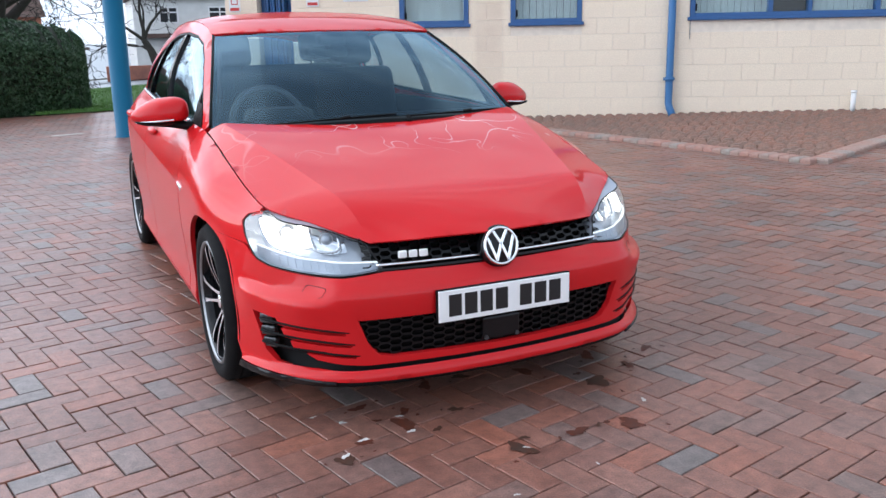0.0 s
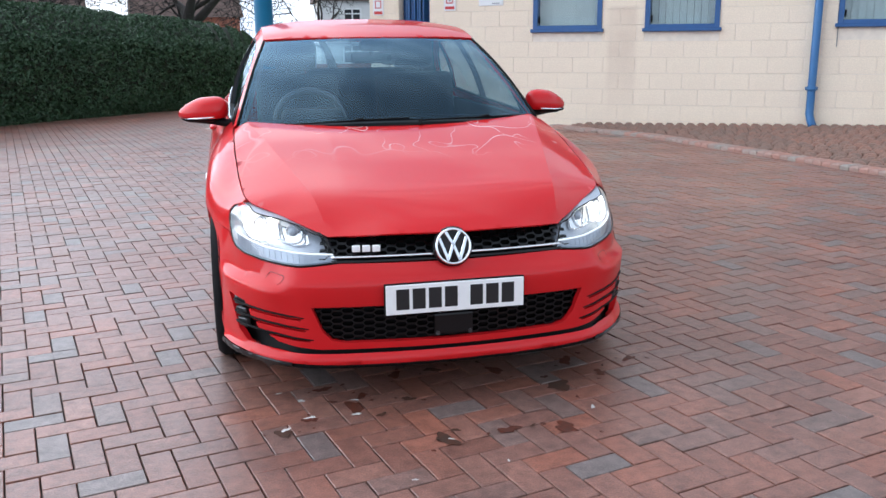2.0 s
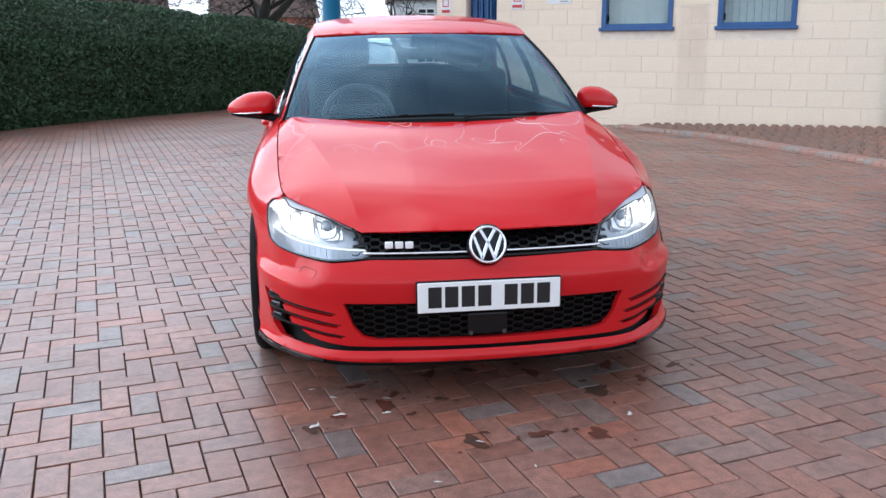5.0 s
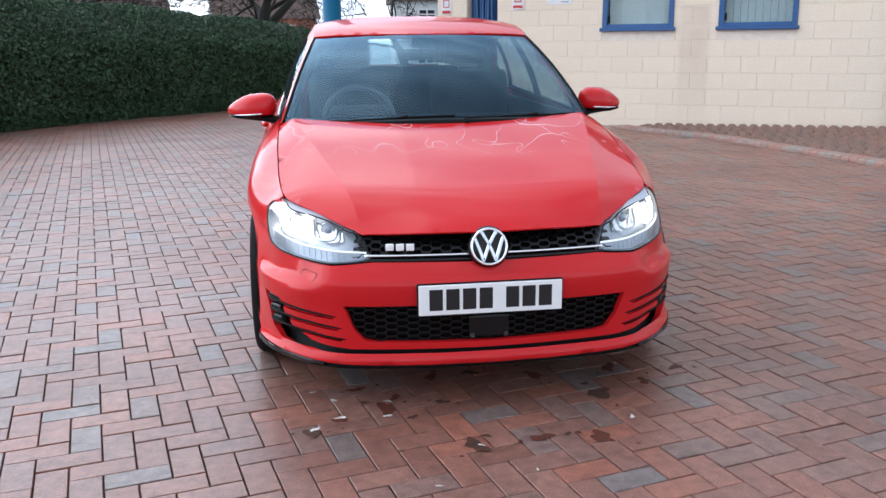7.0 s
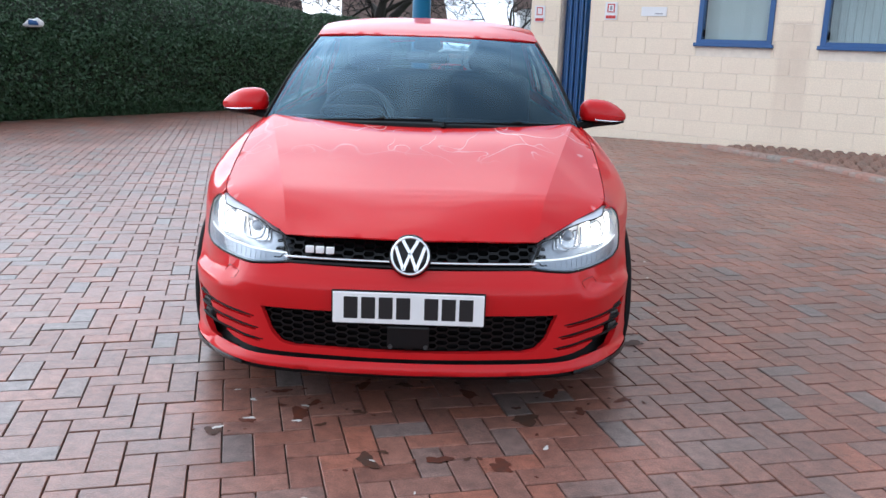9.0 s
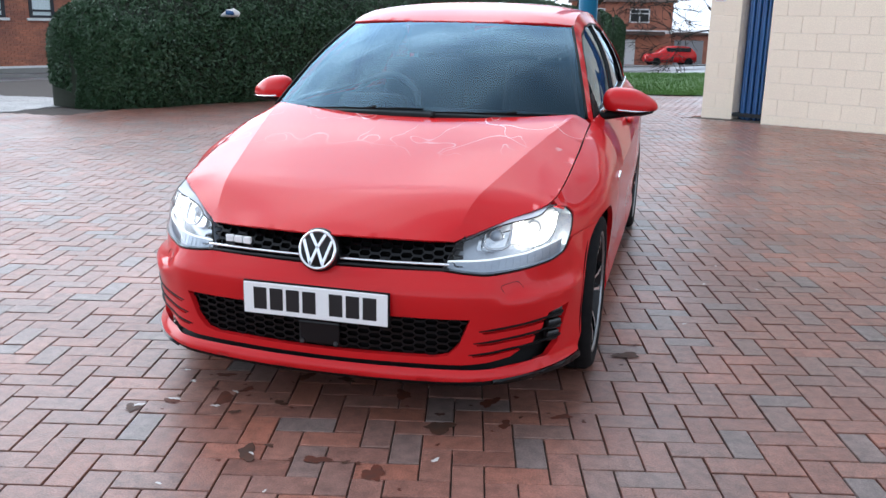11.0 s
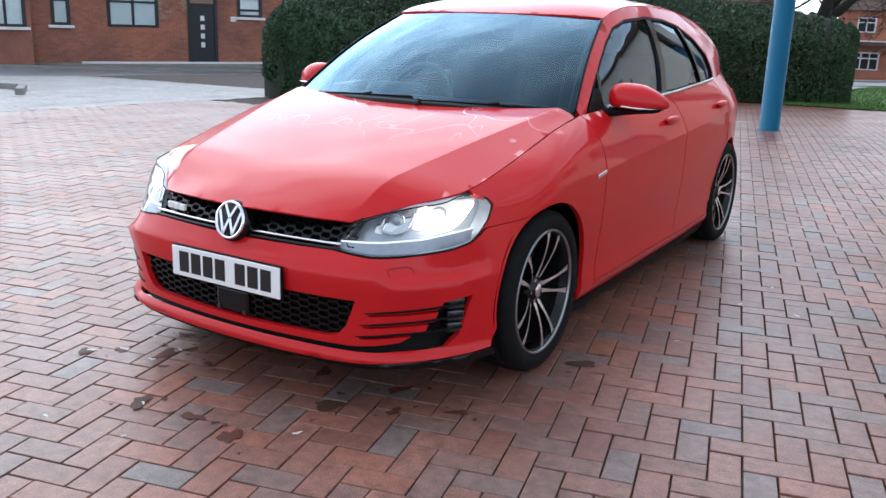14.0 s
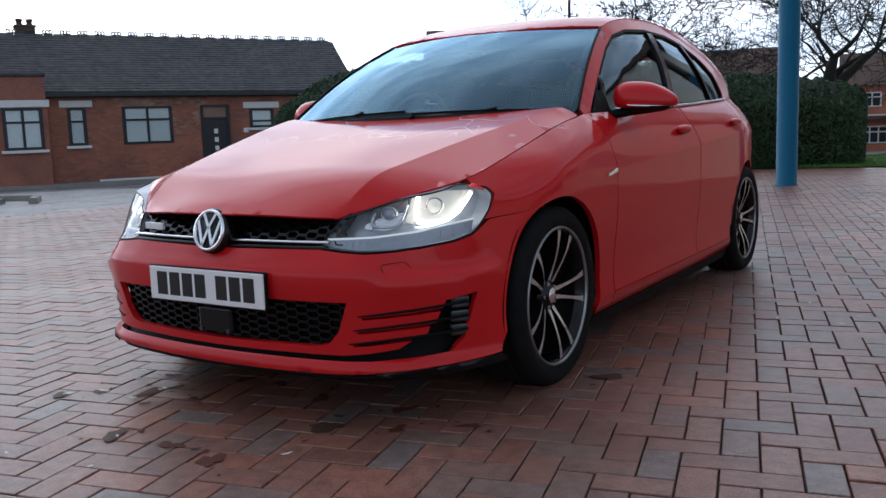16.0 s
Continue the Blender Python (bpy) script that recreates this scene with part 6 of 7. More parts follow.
# ---- the old brick house over the road ----
def house_box(a0, a1, o0, o1, z0, z1, bevel=0.0, extra=None):
    m = Matrix.Translation((HO[0], HO[1], 0)) @ Matrix.Rotation(math.atan2(HD[1], HD[0]), 4, "Z")
    return box_bm((a0, -o1, z0), (a1, -o0, z1), bevel, 1, m if extra is None else m @ extra)


house = tagged(new("brick_house"), "low old red brick house with a dark tiled roof", "house")
EAVE = 2.55
part("wall", house_box(0.9, 12.2, -7, -0.02, -1.2, EAVE), HMORT, house, "red brick walls")
part("wing_wall", house_box(-9, 0.9, -7, 0.55, -1.2, 3.05), HBRICK, house, "projecting red brick wing")
part("wing_coping", house_box(-9.05, 0.95, 0.35, 0.62, 3.0, 3.12, 0.02), SLATE, house)
m_h = Matrix.Translation((HO[0], HO[1], 0)) @ Matrix.Rotation(math.atan2(HD[1], HD[0]), 4, "Z")
b = bmesh.new()
for a in (-9, 12.02):
    for o, z in ((-0.28, EAVE - 0.05), (2.0, 4.56), (7.2, EAVE - 0.05), (7.2, EAVE - 0.12), (2.0, 4.41), (-0.28, EAVE - 0.15)):
        b.verts.new((a, o, z))
b.verts.ensure_lookup_table()
for k in range(6):
    b.faces.new((b.verts[k], b.verts[(k + 1) % 6], b.verts[6 + (k + 1) % 6], b.verts[6 + k]))
b.faces.new([b.verts[k] for k in (5, 4, 3, 2, 1, 0)])
b.faces.new([b.verts[k] for k in (6, 7, 8, 9, 10, 11)])
b.transform(m_h)
roof_ob = part("roof", b, SLATE, house, "dark tiled roof")
tv, tf = [], []
slope = math.hypot(3.78, 2.3)
for r_ in range(24):
    for c_ in range(70):
        a = -9 + c_ * 0.30 + (0.15 if r_ % 2 else 0)
        if a + 0.29 > 12.03:
            continue
        t0 = r_ / 24
        lift = 0.03 + 0.012 * rng.random()
        o0, z0 = -0.30 + 2.3 * t0, EAVE - 0.03 + 2.06 * t0
        o1, z1 = o0 + 2.3 / 24 * 1.25, z0 + 2.06 / 24 * 1.25
        k = len(tv)
        for (aa, oo, zz) in ((a, o0, z0 + lift), (a + 0.29, o0, z0 + lift), (a + 0.29, o1, z1 + 0.006), (a, o1, z1 + 0.006), (a, o0, z0), (a + 0.29, o0, z0)):
            tv.append(tuple(m_h @ Vector((aa, oo, zz))))
        tf += [(k, k + 1, k + 2, k + 3), (k + 4, k + 5, k + 1, k)]
tagged(link_mesh("roof_tiles", tv, tf, SLATE, roof_ob), "overlapping dark roof tiles", kind="stuff")
part("gutter", house_box(0.85, 12.1, 0.20, 0.32, EAVE - 0.19, EAVE - 0.07, 0.02), GREYF, house, "black gutter")
part("fascia", house_box(0.85, 12.3, 0.0, 0.20, EAVE - 0.20, EAVE - 0.06), GREYF, house)
for k in range(37):
    a = -8.6 + k * 0.56
    crest = part("ridge_crest", join_bm(*[tube([tuple(m_h @ Vector((a + dx + 0.05 * math.cos(t), 2.0, 4.66 + 0.060 * math.sin(t)))) for t in np.linspace(0, 2 * math.pi, 10, endpoint=False)], 0.021, 5, closed=True) for dx in (-0.105, 0, 0.105)]), SLATE, roof_ob)
chim = part("chimney", house_box(0.52, 1.12, -2.6, -2.1, 3.9, 4.83, 0.02), SOOTB, house, "brick chimney with two pots")
part("chimney_cap", house_box(0.48, 1.16, -2.64, -2.06, 4.81, 4.90, 0.02), SOOTB, chim)
for a in (0.66, 0.98):
    part("chimney_pot", lathe([(0.10, 4.88), (0.09, 5.03), (0.115, 5.05), (0.11, 5.11)], 14, "z", m_h @ Matrix.Translation((a, 2.35, 0))), TILEB, chim, "", True)


def house_window(a0, a1, z0, z1, o, split, lintel=True, sill=True):
    w = part("window", join_bm(house_box(a0, a0 + 0.11, o - 0.06, o + 0.03, z0, z1), house_box(a1 - 0.11, a1, o - 0.06, o + 0.03, z0, z1), house_box(a0, a1, o - 0.06, o + 0.028, z1 - 0.08, z1), house_box(a0, a1, o - 0.06, o + 0.028, z0, z0 + 0.08)), GREYF, house, "dark grey framed window")
    part("room", house_box(a0 + 0.02, a1 - 0.02, o - 0.019, o - 0.015, z0 + 0.02, z1 - 0.02), BLIND, w, "pale blind")
    part("pane", house_box(a0 + 0.05, a1 - 0.05, o - 0.012, o - 0.008, z0 + 0.05, z1 - 0.05), LENS, w).visible_shadow = False
    part("transom", house_box(a0 + 0.08, a1 - 0.08, o - 0.03, o + 0.026, z1 - 0.48, z1 - 0.41), GREYF, w)
    if split:
        part("mullion", house_box((a0 + a1) / 2 - 0.04, (a0 + a1) / 2 + 0.04, o - 0.03, o + 0.027, z0 + 0.08, z1 - 0.08), GREYF, w)
    if lintel:
        part("lintel", house_box(a0 - 0.22, a1 + 0.22, o, o + 0.04, z1 + 0.02, z1 + 0.24, 0.01), WHITE, w, "white lintel")
    if sill:
        part("sill", house_box(a0 - 0.1, a1 + 0.1, o, o + 0.09, z0 - 0.10, z0 - 0.01, 0.01), WHITE, w, "white sill")


house_window(1.56, 2.14, 0.80, 2.02, 0.0, False)
house_window(3.28, 4.94, 0.78, 2.04, 0.0, True, False, False)
house_window(7.70, 8.62, 1.22, 1.90, 0.0, False)
house_window(9.40, 10.25, 1.22, 1.90, 0.0, False)
house_window(-0.40, 0.76, 0.72, 2.02, 0.585, True)
dr = part("door", house_box(6.02, 6.86, -0.06, 0.015, -0.5, 1.55, 0.01), GREYF, house, "dark door with small panes")
part("door_frame", join_bm(house_box(5.92, 6.02, -0.05, 0.04, -0.5, 2.06), house_box(6.86, 6.96, -0.05, 0.04, -0.5, 2.06), house_box(6.02, 6.86, -0.05, 0.04, 1.98, 2.06), house_box(6.02, 6.86, -0.05, 0.04, 1.56, 1.63)), GREYF, dr)
for z in (1.05, 0.75, 0.45, 0.15):
    part("door_pane", house_box(6.37, 6.51, 0.016, 0.026, z, z + 0.17), SIGNW, dr)
part("number_plaque", house_box(7.45, 7.65, -0.01, 0.02, 1.05, 1.22), SIGNW, house, "small white plaque")
part("plinth", house_box(0.9, 12.25, 0.0, 0.05, -1.2, -0.42), KERB, house, "grey rendered plinth")
part("plinth_line", house_box(2.4, 12.2, 0.0, 0.06, -0.42, -0.35), WHITE, house, "white painted plinth edge")
# bricks of the front, in courses
OPENH = [(1.56, 2.14, 0.80, 2.02), (3.28, 4.94, 0.78, 2.04), (7.70, 8.62, 1.22, 1.90), (9.40, 10.25, 1.22, 1.90), (5.92, 6.96, -0.6, 2.06)]
courses = {"old": ([], []), "pale": ([], [])}
for r_ in range(39):
    z0 = -0.36 + r_ * 0.075
    for c_ in range(51):
        a0 = 0.92 + c_ * 0.225 + (0.112 if r_ % 2 else 0)
        if a0 + 0.2 > 12.2:
            continue
        pieces = [(a0, a0 + 0.215, z0, z0 + 0.065)]
        for p, q, u, v in OPENH:                    # bricks are cut at the openings
            cut = []
            for (b0, b1, y0, y1) in pieces:
                if b1 <= p or b0 >= q or y1 <= u or y0 >= v:
                    cut.append((b0, b1, y0, y1))
                    continue
                cut += [x for x in ((b0, min(b1, p), y0, y1), (max(b0, q), b1, y0, y1), (max(b0, p), min(b1, q), y0, u), (max(b0, p), min(b1, q), v, y1)) if x[1] - x[0] > 0.02 and x[3] - x[2] > 0.008]
            pieces = cut
        patch = 2.75 < a0 < 6.0 and z0 > 1.05 and noise.noise((a0 * 0.9, z0 * 1.1, 4.0)) + 0.55 * (z0 - 1.9) > -0.12 + 0.5 * abs(rng.random() - 0.5)
        bv, bf = courses["pale" if patch else "old"]
        for (b0, b1, y0, y1) in pieces:
            d_ = 0.004 + 0.006 * rng.random()
            k = len(bv)
            for (aa, oo, zz) in ((b0, 0.03, y0), (b1, 0.03, y0), (b1, 0.03, y1), (b0, 0.03, y1), (b0, -d_, y0), (b1, -d_, y0), (b1, -d_, y1), (b0, -d_, y1)):
                bv.append(tuple(m_h @ Vector((aa, oo, zz))))
            bf += [(k + 4, k + 5, k + 6, k + 7), (k, k + 1, k + 5, k + 4), (k + 2, k + 3, k + 7, k + 6), (k + 1, k + 2, k + 6, k + 5), (k + 3, k, k + 4, k + 7)]
tagged(link_mesh("facing_bricks", *courses["old"], HBRICK, house), "old red facing bricks", kind="stuff")
tagged(link_mesh("repaired_bricks", *courses["pale"], HPALE, house), "paler repaired bricks", kind="stuff")


# ---- houses beyond the lawn ----
def far_house(x, y, turn, wall_mat, roof_mat, w, d, h, rows_w, label, garage=False):
    hs = tagged(new("house"), label, "house", "houses beyond the lawn")
    hs.matrix_basis = Matrix.Translation((x, y, float(land(x, y)))) @ Matrix.Rotation(radians(turn), 4, "Z")
    part("wall", box_bm((-w / 2, 0, -0.6), (w / 2, d, h)), wall_mat, hs)
    if wall_mat is not RENDER:
        part("upper_band", box_bm((-w / 2 - 0.02, -0.04, h * 0.5), (w / 2 + 0.02, 0.0, h * 0.55)), WHITE, hs)
    b = bmesh.new()
    for px in (-w / 2 - 0.3, w / 2 + 0.3):
        for py, pz in ((-0.4, h - 0.1), (d / 2, h + d * 0.36), (d + 0.4, h - 0.1)):
            b.verts.new((px, py, pz))
    b.verts.ensure_lookup_table()
    v = b.verts
    for f in ((0, 1, 4, 3), (1, 2, 5, 4), (0, 3, 5, 2), (0, 2, 1), (3, 4, 5)):
        b.faces.new([v[i] for i in f])
    part("roof", b, roof_mat, hs, "brown tiled roof")
    for (wx, wz, ww, wh) in rows_w:
        win = part("window", box_bm((wx - ww / 2, -0.08, wz), (wx + ww / 2, 0.02, wz + wh), 0.02, 1), WHITE, hs, "white framed window")
        n = max(2, int(ww / 0.55))
        for i in range(n):
            x0 = wx - ww / 2 + 0.07 + i * (ww - 0.14) / n
            # opaque near-black panes, the unlit rooms behind put into their colour
            part("pane", box_bm((x0 + 0.05, -0.092, wz + 0.10), (x0 + (ww - 0.14) / n - 0.05, -0.082, wz + wh * 0.62)), DARKRM, win)
            part("pane", box_bm((x0 + 0.05, -0.092, wz + wh * 0.70), (x0 + (ww - 0.14) / n - 0.05, -0.082, wz + wh - 0.10)), DARKRM, win)
    part("porch_roof", box_bm((-w / 2 + 0.4, -1.0, h * 0.47), (w / 2 - 0.6, 0.0, h * 0.53), 0.03, 1), roof_mat, hs)
    part("door", box_bm((0.3, -0.06, 0.0), (1.2, 0.02, 2.0), 0.02, 1), WHITE, hs, "white front door")
    if garage:
        part("garage", box_bm((w / 2, 0.6, -0.5), (w / 2 + 3.0, d - 1, 2.4)), wall_mat, hs)
        part("garage_door", box_bm((w / 2 + 0.35, 0.54, 0.0), (w / 2 + 2.65, 0.6, 2.0), 0.02, 1), SIGNG, hs, "grey garage door")
        part("garage_roof", box_bm((w / 2, 0.3, 2.4), (w / 2 + 3.3, d - 0.7, 2.6), 0.03, 1), roof_mat, hs)
    return hs


ROWS_B = [(-2.0, 3.3, 1.3, 1.1), (1.4, 3.3, 1.6, 1.1), (-1.8, 0.6, 1.9, 1.3)]
far_house(-4.1, 71, 8, HBRICK, TILEB, 8.0, 7, 5.0, ROWS_B, "red brick semi-detached house with white windows", True)
far_house(9.5, 60, -2, RENDER, TILEB, 8.5, 7, 5.0, ROWS_B, "white rendered house with a brown roof", True)
far_house(-14, 58, 14, HBRICK, TILEB, 8.0, 7, 4.9, ROWS_B, "red brick house behind the hedge")
far_house(-24, 52, 20, RENDER, TILEB, 8.0, 7, 4.8, ROWS_B, "white rendered house behind the trees")
far_house(22, 60, -12, HBRICK, TILEB, 8.0, 7, 5.0, ROWS_B, "red brick house at the end of the lawn")
# low house whose gable shows over the hedge
far_house(-16.9, 34.6, 40, HBRICK, TILEB, 7.0, 6, 4.5, [(-1.5, 1.0, 1.4, 1.2), (1.5, 1.0, 1.4, 1.2)], "brick house with a brown roof behind the hedge")

# small red car far off by the houses
def small_car(x, y, turn, paint, label):
    c = tagged(new("parked_car"), label, "car")
    c.matrix_basis = Matrix.Translation((x, y, float(land(x, y)) + 0.0)) @ Matrix.Rotation(radians(turn), 4, "Z")
    b = bmesh.new()
    prof = [(-1.85, 0.25), (-1.88, 0.55), (-1.75, 0.78), (-0.95, 0.92), (-0.35, 1.36), (0.4, 1.43), (1.3, 1.36), (1.72, 0.95), (1.82, 0.6), (1.78, 0.25)]
    L_, R_ = [b.verts.new((p, -0.82 + (0.12 if q > 1 else 0), q)) for p, q in prof], [b.verts.new((p, 0.82 - (0.12 if q > 1 else 0), q)) for p, q in prof]
    b.faces.new(L_)
    b.faces.new(R_[::-1])
    for i in range(len(prof)):
        j = (i + 1) % len(prof)
        b.faces.new((L_[i], R_[i], R_[j], L_[j]))
    bmesh.ops.recalc_face_normals(b, faces=b.faces)
    bmesh.ops.bevel(b, geom=list(b.edges), offset=0.06, segments=2, affect="EDGES")
    part("body", b, paint, c, "", True)
    part("glass", box_bm((-0.50, -0.80, 0.97), (1.35, 0.80, 1.30), 0.06, 2), GLOSSB, c, "dark windows")
    for px in (-1.2, 1.2):
        for py in (-0.78, 0.78):
            w = part("wheel", lathe([(0.0, -0.09), (0.2, -0.09), (0.30, -0.08), (0.30, 0.08), (0.2, 0.09), (0.0, 0.09)], 20, "y", Matrix.Translation((px, py, 0.30))), RUBBER, c, "", True)
    return c


small_car(-0.05, 65.0, 20, PAINT, "small red hatchback parked by the brick house")
strip_drive = strip("drive", [(-12, 52), (14, 52)], -1.0, 6.0, ASPHALT, 0.0, None, 0, 2.0)
tagged(strip_drive, "grey asphalt drive before the houses", "road", kind="structure")
gw = part("garden_wall", box_bm((2.6, 51.5, -1.6), (8.5, 51.75, -0.15), 0.02, 1), HBRICK)
tagged(gw, "low red brick garden wall", "wall")


# ---- bare trees ----
def bare_tree(x, y, height, seed, label, lean=(0.0, 0.0), levels=5, spread=0.55, girth=0.03):
    tr = tagged(new("bare_tree"), label, "tree", "bare trees behind the hedge")
    rg = random.Random(seed)
    z0 = float(land(x, y)) - 0.1
    vs, fs_ = [], []

    def limb(p, d, length, r, lev):
        n = 4 if lev < 3 else 3
        sides = 7 if lev < 2 else (5 if lev < 4 else 3)
        rings, cur, dd = [], Vector(p), Vector(d)
        tips = []
        for k in range(n + 1):
            rr = r * (1 - 0.5 * k / n) if lev < levels else r * (1 - 0.85 * k / n)
            a = dd.orthogonal().normalized()
            c = dd.cross(a)
            rings.append(len(vs))
            vs.extend(cur + rr * (math.cos(t) * a + math.sin(t) * c) for t in (2 * math.pi * j / sides for j in range(sides)))
            if k > 0:
                tips.append((cur.copy(), dd.copy(), rr))
            dd = (dd + Vector((rg.gauss(0, 0.16), rg.gauss(0, 0.16), rg.gauss(0.02, 0.12)))).normalized()
            cur = cur + dd * (length / n)
        for q, w in zip(rings, rings[1:]):
            for j in range(sides):
                fs_.append((q + j, q + (j + 1) % sides, w + (j + 1) % sides, w + j))
        if lev < levels:
            kids = (4 if lev == 0 else 2) + (rg.random() < 0.5)
            for q in range(kids + (1 if lev in (2, 3, 4) else 0)):
                pt, pd, pr = tips[-1] if q < 2 else rg.choice(tips[1:] or tips)
                off = Vector((rg.gauss(0, 1), rg.gauss(0, 1), rg.gauss(0, 0.7)))
                nd = (pd + off.normalized() * rg.uniform(spread * 0.7, spread * 1.5)).normalized()
                limb(pt, nd, length * rg.uniform(0.62, 0.9), max(0.012, pr * rg.uniform(0.52, 0.80)), lev + 1)
    limb((x, y, z0), Vector((lean[0], lean[1], 1)).normalized(), height * 0.24, height * girth, 0)
    link_mesh("crown", vs, fs_, BARK, tr, smooth=True)
    return tr


bare_tree(-2.3, 25.0, 9.0, 3, "leafless tree with dense spreading branches behind the hedge", (-0.15, 0.0), 7, 0.90, 0.056)
bare_tree(-9.0, 25.0, 8.5, 8, "leafless tree with fine twigs over the hedge", (0.15, 0.0), 7, 0.90, 0.046)
bare_tree(3.2, 33, 8.0, 12, "leafless tree on the lawn's far side", (0.1, 0.0), 6, 0.7, 0.03)
bare_tree(-14, 27, 8.0, 21, "leafless tree behind the hedge", (-0.1, 0.1), 6, 0.8, 0.03)
lp_ = part("street_lamp", tube([(-10.6, 26.5, -0.5), (-10.6, 26.5, 7.5)], [0.07, 0.045], 8), GREYF)
tagged(lp_, "thin grey lamp column behind the car park", "street lamp")


# ---- pieces of the pavement and wall ----
def slab_mesh(name, w, h, d, c):
    """A paving piece centred on nought, its upper edges chamfered."""
    vs = []
    for z, k in ((-d, 0), (-c, 0), (0, c)):
        vs += [(-w / 2 + k, -h / 2 + k, z), (w / 2 - k, -h / 2 + k, z), (w / 2 - k, h / 2 - k, z), (-w / 2 + k, h / 2 - k, z)]
    fs = [(8, 9, 10, 11)]
    for q in (0, 4):
        fs += [(q + i, q + (i + 1) % 4, q + 4 + (i + 1) % 4, q + 4 + i) for i in range(4)]
    return np.array(vs), fs


def lay(name, places, size, mat, parent, label, near=None, limit=300):
    """Lays pieces: (x, y, turn) in plan. Those that near() picks are objects of their own on one mesh, the rest one part."""
    vs0, fs0 = slab_mesh(name, *size)
    me = bpy.data.meshes.new(name)
    me.from_pydata([tuple(v) for v in vs0], [], fs0)
    me.materials.append(mat)
    bv_, bf_ = [], []
    count = 0
    rg = random.Random(11)
    F = np.array(fs0)
    for x, y, a in places:
        z = float(land(x, y)) + rg.uniform(-0.0018, 0.0018)
        tx_, ty_ = rg.gauss(0, 0.004), rg.gauss(0, 0.004)
        if near and near(x, y) and count < limit:
            ob = new(name, me)
            ob.parent = parent
            ob.matrix_basis = Matrix.Translation((x, y, z)) @ Matrix.Rotation(a, 4, "Z") @ Matrix.Rotation(tx_, 4, "X") @ Matrix.Rotation(ty_, 4, "Y")
            count += 1
            continue
        ca, sa = math.cos(a), math.sin(a)
        q = vs0.copy()
        q[:, 2] += q[:, 0] * ty_ + q[:, 1] * tx_ + z
        q[:, :2] = np.stack((vs0[:, 0] * ca - vs0[:, 1] * sa + x, vs0[:, 0] * sa + vs0[:, 1] * ca + y), 1)
        bf_.append(F + len(bv_) * len(vs0) if False else (F, len(bv_)))
        bv_.append(q)
    if bv_:
        V = np.vstack(bv_)
        nq = len(vs0)
        faces_ = np.vstack([f + k * nq for f, k in bf_])
        ob = link_mesh(name + "s", V.tolist(), faces_.tolist(), mat, parent)
        tagged(ob, label, kind="stuff")


U = 0.1006
PHI = radians(13.4)
PO = np.array((-0.271, -0.273))
ex, ey = np.array((math.cos(PHI), math.sin(PHI))), np.array((-math.sin(PHI), math.cos(PHI)))
places = []
for k in range(-190, 190):
    for m in range(-75, 75):
        bx, by = k + 2 * m, -k + 2 * m
        for (cx, cy, turn) in ((bx + 1.0, by - 0.5, 0.0), (bx + 0.5, by - 2.0, math.pi / 2)):
            p = PO + U * (cx * ex + cy * ey)
            if -9 < p[0] < 12 and -9 < p[1] < 17 and in_paving(p[0], p[1]):
                places.append((p[0], p[1], PHI + turn))
paving = tagged(new("pavement"), "herringbone forecourt of worn red and grey block pavers", "pavement", kind="structure")
lay("paver", places, (2 * U - 0.005, U - 0.005, 0.03, 0.0022), BRICKP, paving, "red and grey herringbone block pavers", lambda x, y: -1.35 < x < 1.55 and -1.30 < y < 0.75)

# crossover in another lay, out to the road
cross = tagged(new("crossover"), "paler block-paved crossover to the road", "pavement", kind="structure")
cp = []
d1 = math.atan2(HD[1], HD[0])
e1, e2 = np.array((math.cos(d1), math.sin(d1))), np.array((-math.sin(d1), math.cos(d1)))
for i in range(-30, 70):
    for j in range(-10, 115):
        p = np.array((-11.0, 6.0)) + e1 * (i * 0.205 + (0.1 if j % 2 else 0)) + e2 * (j - 50) * 0.105
        o = (p - HO) @ HN2
        if 9.2 < o < 20 and not in_paving(p[0], p[1]) and not (p[1] > 8 and p[0] > -8.6) and p[1] < 11.2 and p[0] < -5:
            cp.append((p[0], p[1], d1))
lay("crossover_paver", cp, (0.2, 0.1, 0.03, 0.004), CROSSP, cross, "worn block pavers of the crossover")

# sett bed and its brick edging
bed = tagged(new("sett_bed"), "bed of rough brown setts along the office wall", "pavement", kind="structure")
sp = []
for i in range(-8, 58):
    for j in range(0, 42):
        p = W0 + WD * (-1.0 + i * 0.145 + (0.03 * math.sin(j * 1.7))) + WN * (0.08 + j * 0.145)
        if in_bed(p[0] - 0.12, p[1]) and in_bed(p[0], p[1] - 0.12):
            sp.append((p[0], p[1], math.atan2(WD[1], WD[0]) + 0.05 * math.sin(i * j)))
lay("sett", sp, (0.128, 0.118, 0.07, 0.034), SETT, bed, "rough brown setts", lambda x, y: x < 5.6, 280)
bed.location.z = 0.05
edge = tagged(new("bed_edging"), "weathered brick edging round the sett bed", "kerb", kind="structure")
for ctrl in (BED, BED2):
    p = curve_pts(ctrl, 10)
    s = np.concatenate(([0], np.cumsum(np.hypot(*np.diff(p, axis=0).T))))
    q = np.arange(0.06, s[-1], 0.114)
    pts = [(np.interp(t, s, p[:, 0]), np.interp(t, s, p[:, 1])) for t in q]
    pl = []
    for k, (x, y) in enumerate(pts):
        x2, y2 = pts[min(k + 1, len(pts) - 1)]
        x1, y1 = pts[max(k - 1, 0)]
        pl.append((x, y, math.atan2(y2 - y1, x2 - x1)))
    lay("edging_brick", pl, (0.106, 0.20, 0.09, 0.014), EDGING, edge, "", lambda x, y: True)
edge.location.z = 0.045

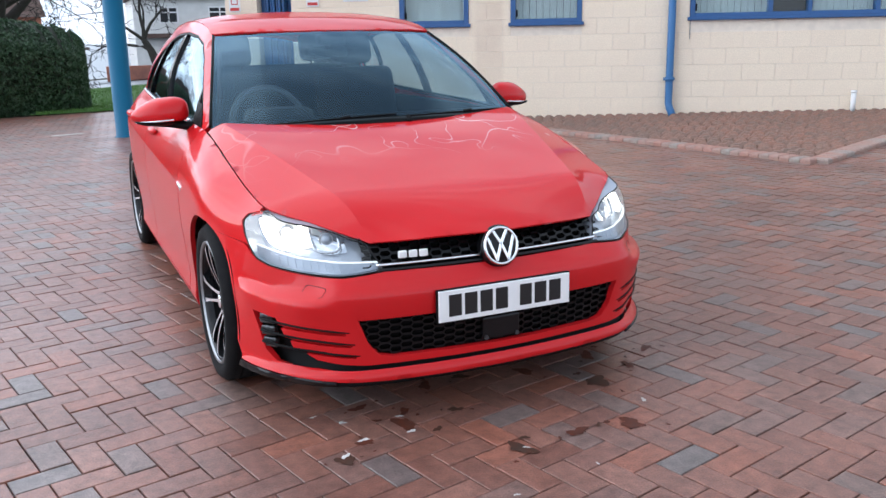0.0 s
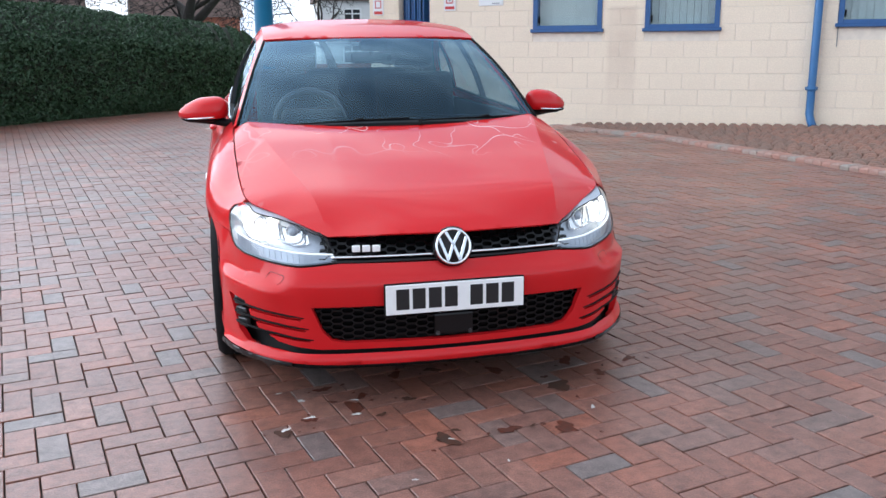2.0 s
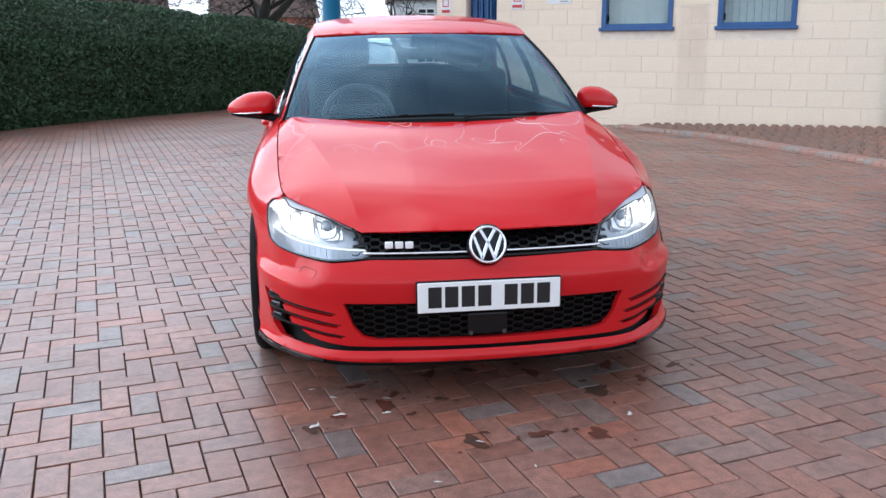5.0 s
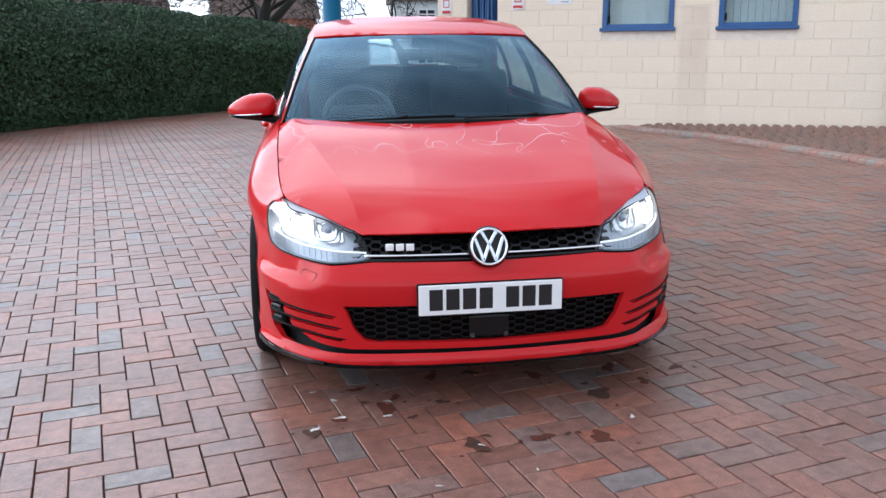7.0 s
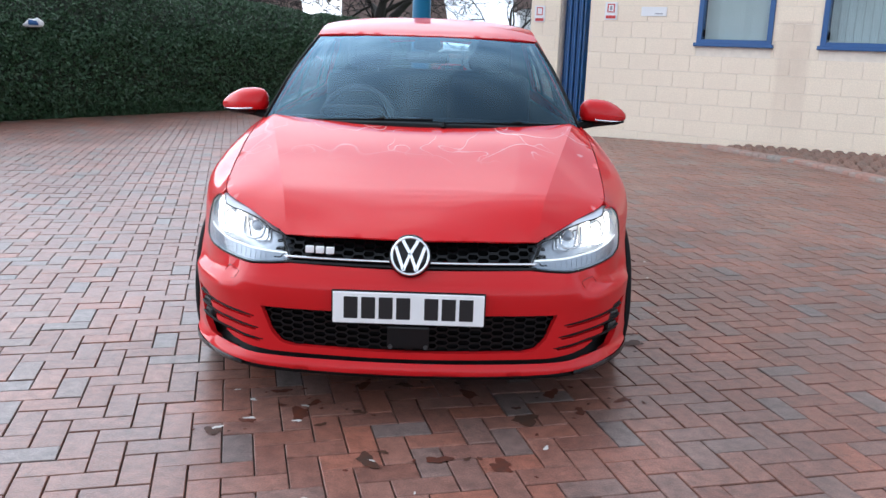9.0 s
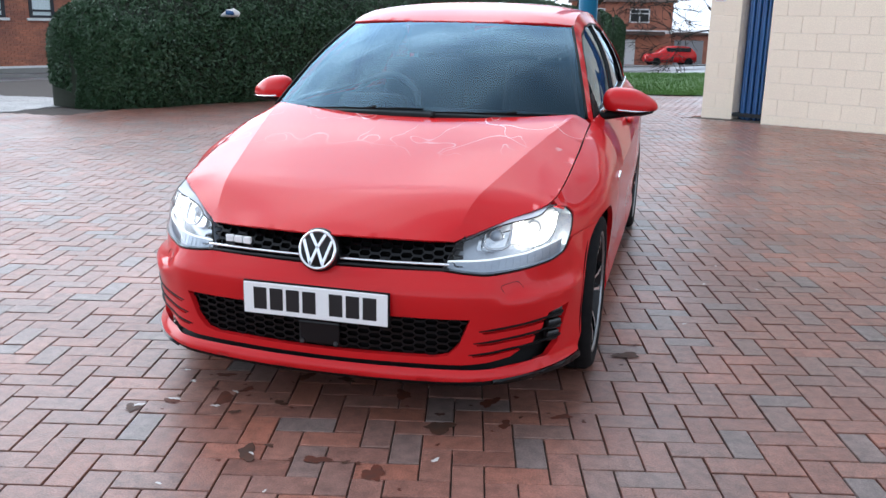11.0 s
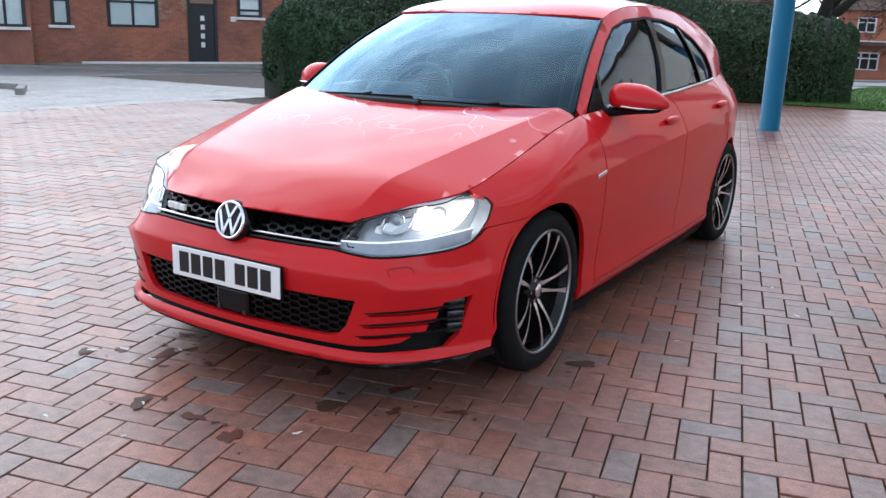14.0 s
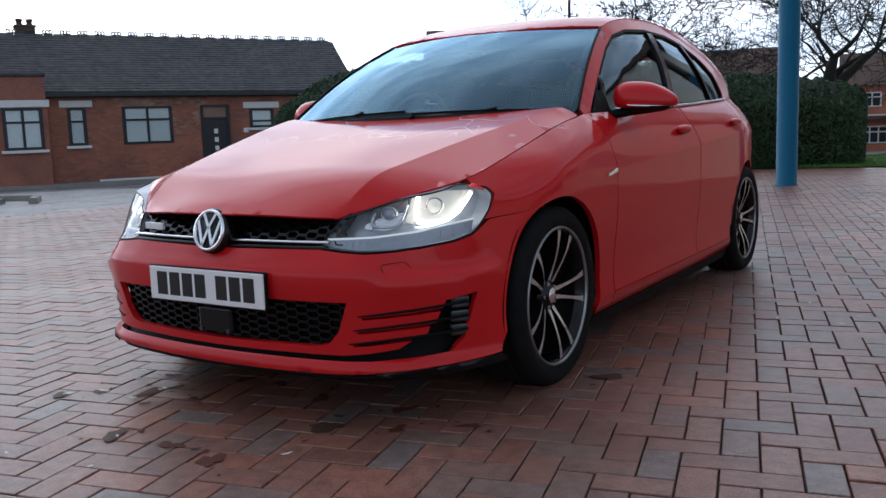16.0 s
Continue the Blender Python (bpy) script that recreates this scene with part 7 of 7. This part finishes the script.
# blocks of the office wall
BW, BH = 0.45, 0.225
course = 0
block_cache = {}


def block_obj(a0, a1, o, z0, z1):
    """One buff block, 10 mm proud, on a shared mesh for its size."""
    key = (round(a1 - a0, 3), round(z1 - z0, 3))
    if key not in block_cache:
        w, h = a1 - a0 - 0.006, z1 - z0 - 0.006
        me = bpy.data.meshes.new("block")
        c = 0.003
        vs = [(x, y, z) for y, k in ((0.0, 0), (-0.012 + c, 0), (-0.012, c)) for x, z in ((-w / 2 + k, -h / 2 + k), (w / 2 - k, -h / 2 + k), (w / 2 - k, h / 2 - k), (-w / 2 + k, h / 2 - k))]
        fs = [(8, 9, 10, 11)]
        for q in (0, 4):
            fs += [(q + i, q + (i + 1) % 4, q + 4 + (i + 1) % 4, q + 4 + i) for i in range(4)]
        me.from_pydata(vs, [], fs)
        me.materials.append(STONE)
        block_cache[key] = me
    ob = new("block", block_cache[key])
    ob.parent = office
    ob.matrix_basis = Matrix.Translation(wall_at((a0 + a1) / 2, o - 0.012, (z0 + z1) / 2)) @ Matrix.Rotation(math.atan2(WD[1], WD[0]), 4, "Z")


def lay_blocks(a_lo, a_hi, rows_, o=0.0):
    for r_ in rows_:
        z0 = -0.08 + r_ * BH
        z1 = z0 + BH
        a = a_lo - (BW / 2 if r_ % 2 else 0)
        while a < a_hi - 0.02:
            p, q = max(a, a_lo), min(a + BW, a_hi)
            a += BW
            spans = [(p, q)]
            for w0, w1, y0, y1 in OPEN:
                if z1 > y0 + 0.03 and z0 < y1 - 0.03:
                    nxt = []
                    for u, v in spans:
                        if v <= w0 or u >= w1:
                            nxt.append((u, v))
                        else:
                            if u < w0:
                                nxt.append((u, w0))
                            if v > w1:
                                nxt.append((w1, v))
                    spans = nxt
            for u, v in spans:
                if v - u > 0.03:
                    block_obj(u, v, o, z0, z1)


lay_blocks(DOOR_A, 8.0, range(0, 11))
lay_blocks(-3.81, -3.30, range(0, 11), -0.30)


# ---- stains and flecks on the paving ----
def blot(name, x, y, r, mat, seed, label, category, squash=0.7):
    """A thin irregular patch lying on the pavers."""
    rg = random.Random(seed)
    ph = [rg.uniform(0, 6.28) for _ in range(4)]
    z = float(land(x, y)) + 0.0032
    vs, n = [(x, y, z + 0.0006)], 22
    turn = rg.uniform(0, 3.14)
    for i in range(n):
        a = 2 * math.pi * i / n
        k = r * (1 + 0.28 * math.sin(2 * a + ph[0]) + 0.18 * math.sin(3 * a + ph[1]) + 0.16 * math.sin(5 * a + ph[2]) + 0.05 * math.sin(9 * a + ph[3]))
        u, v = k * math.cos(a), squash * k * math.sin(a)
        vs.append((x + u * math.cos(turn) - v * math.sin(turn), y + u * math.sin(turn) + v * math.cos(turn), z))
    fs = [(0, 1 + i, 1 + (i + 1) % n) for i in range(n)]
    return tagged(link_mesh(name, vs, fs, mat), label, category, category + "s on the paving")


STAINS = [(-0.65, -0.12, 0.034), (-0.38, 0.04, 0.05), (-0.55, -0.03, 0.028), (-0.11, -0.30, 0.045), (0.12, -0.28, 0.036), (0.32, -0.31, 0.046), (0.43, 0.05, 0.055), (0.64, 0.14, 0.03), (-0.48, 0.24, 0.03),
          (-0.17, 0.07, 0.025), (0.23, 0.27, 0.04), (-0.18, 0.32, 0.035), (-0.02, 0.34, 0.03), (0.82, 0.26, 0.03), (-0.34, 0.14, 0.026), (1.0, 0.93, 0.05), (0.55, 0.30, 0.04)]
for k, (x, y, r) in enumerate(STAINS):
    blot("oil_stain", x, y, r, STAIN if k % 3 else STAIN2, k, "dark rusty drip stain on the pavers", "stain")
for k, (x, y, r) in enumerate(STAINS * 2):               # splashes round them
    a, d = k * 2.4, r * (1.6 + 1.3 * ((k * 0.37) % 1))
    blot("drip_spot", x + d * math.cos(a), y + d * math.sin(a), r * (0.16 + 0.2 * ((k * 0.61) % 1)), STAIN if k % 3 else STAIN2, 200 + k, "small dark rusty drip on the pavers", "stain", 0.8)
FLECKS = [(0.479, -0.172, 0.016), (-0.645, -0.097, 0.022), (-0.548, -0.011, 0.02), (-0.57, 0.15, 0.016), (-0.38, -0.02, 0.018), (-0.37, 0.11, 0.014), (-0.10, -0.30, 0.016), (-0.65, 0.24, 0.012),
          (0.80, 1.46, 0.011), (1.60, 2.07, 0.014), (1.33, 2.10, 0.014), (1.23, 1.41, 0.011), (1.40, 2.49, 0.014), (1.14, 2.65, 0.014), (-0.27, -0.55, 0.010), (0.05, -0.50, 0.008)]
for k, (x, y, r) in enumerate(FLECKS):
    blot("pale_fleck", x, y, r, PALEST, 50 + k, "pale dropping or gum fleck on the pavers", "fleck", 0.5)
ticket = part("paper_scrap", box_bm((-0.24, -0.045, 0.0), (0.24, 0.045, 0.004), 0.001, 1, Matrix.Translation((-1.02, 11.5, float(land(-1.02, 11.5)) + 0.002)) @ Matrix.Rotation(radians(20), 4, "Z")), PALEST)
tagged(ticket, "pale flat strip lying on the paving", "litter")
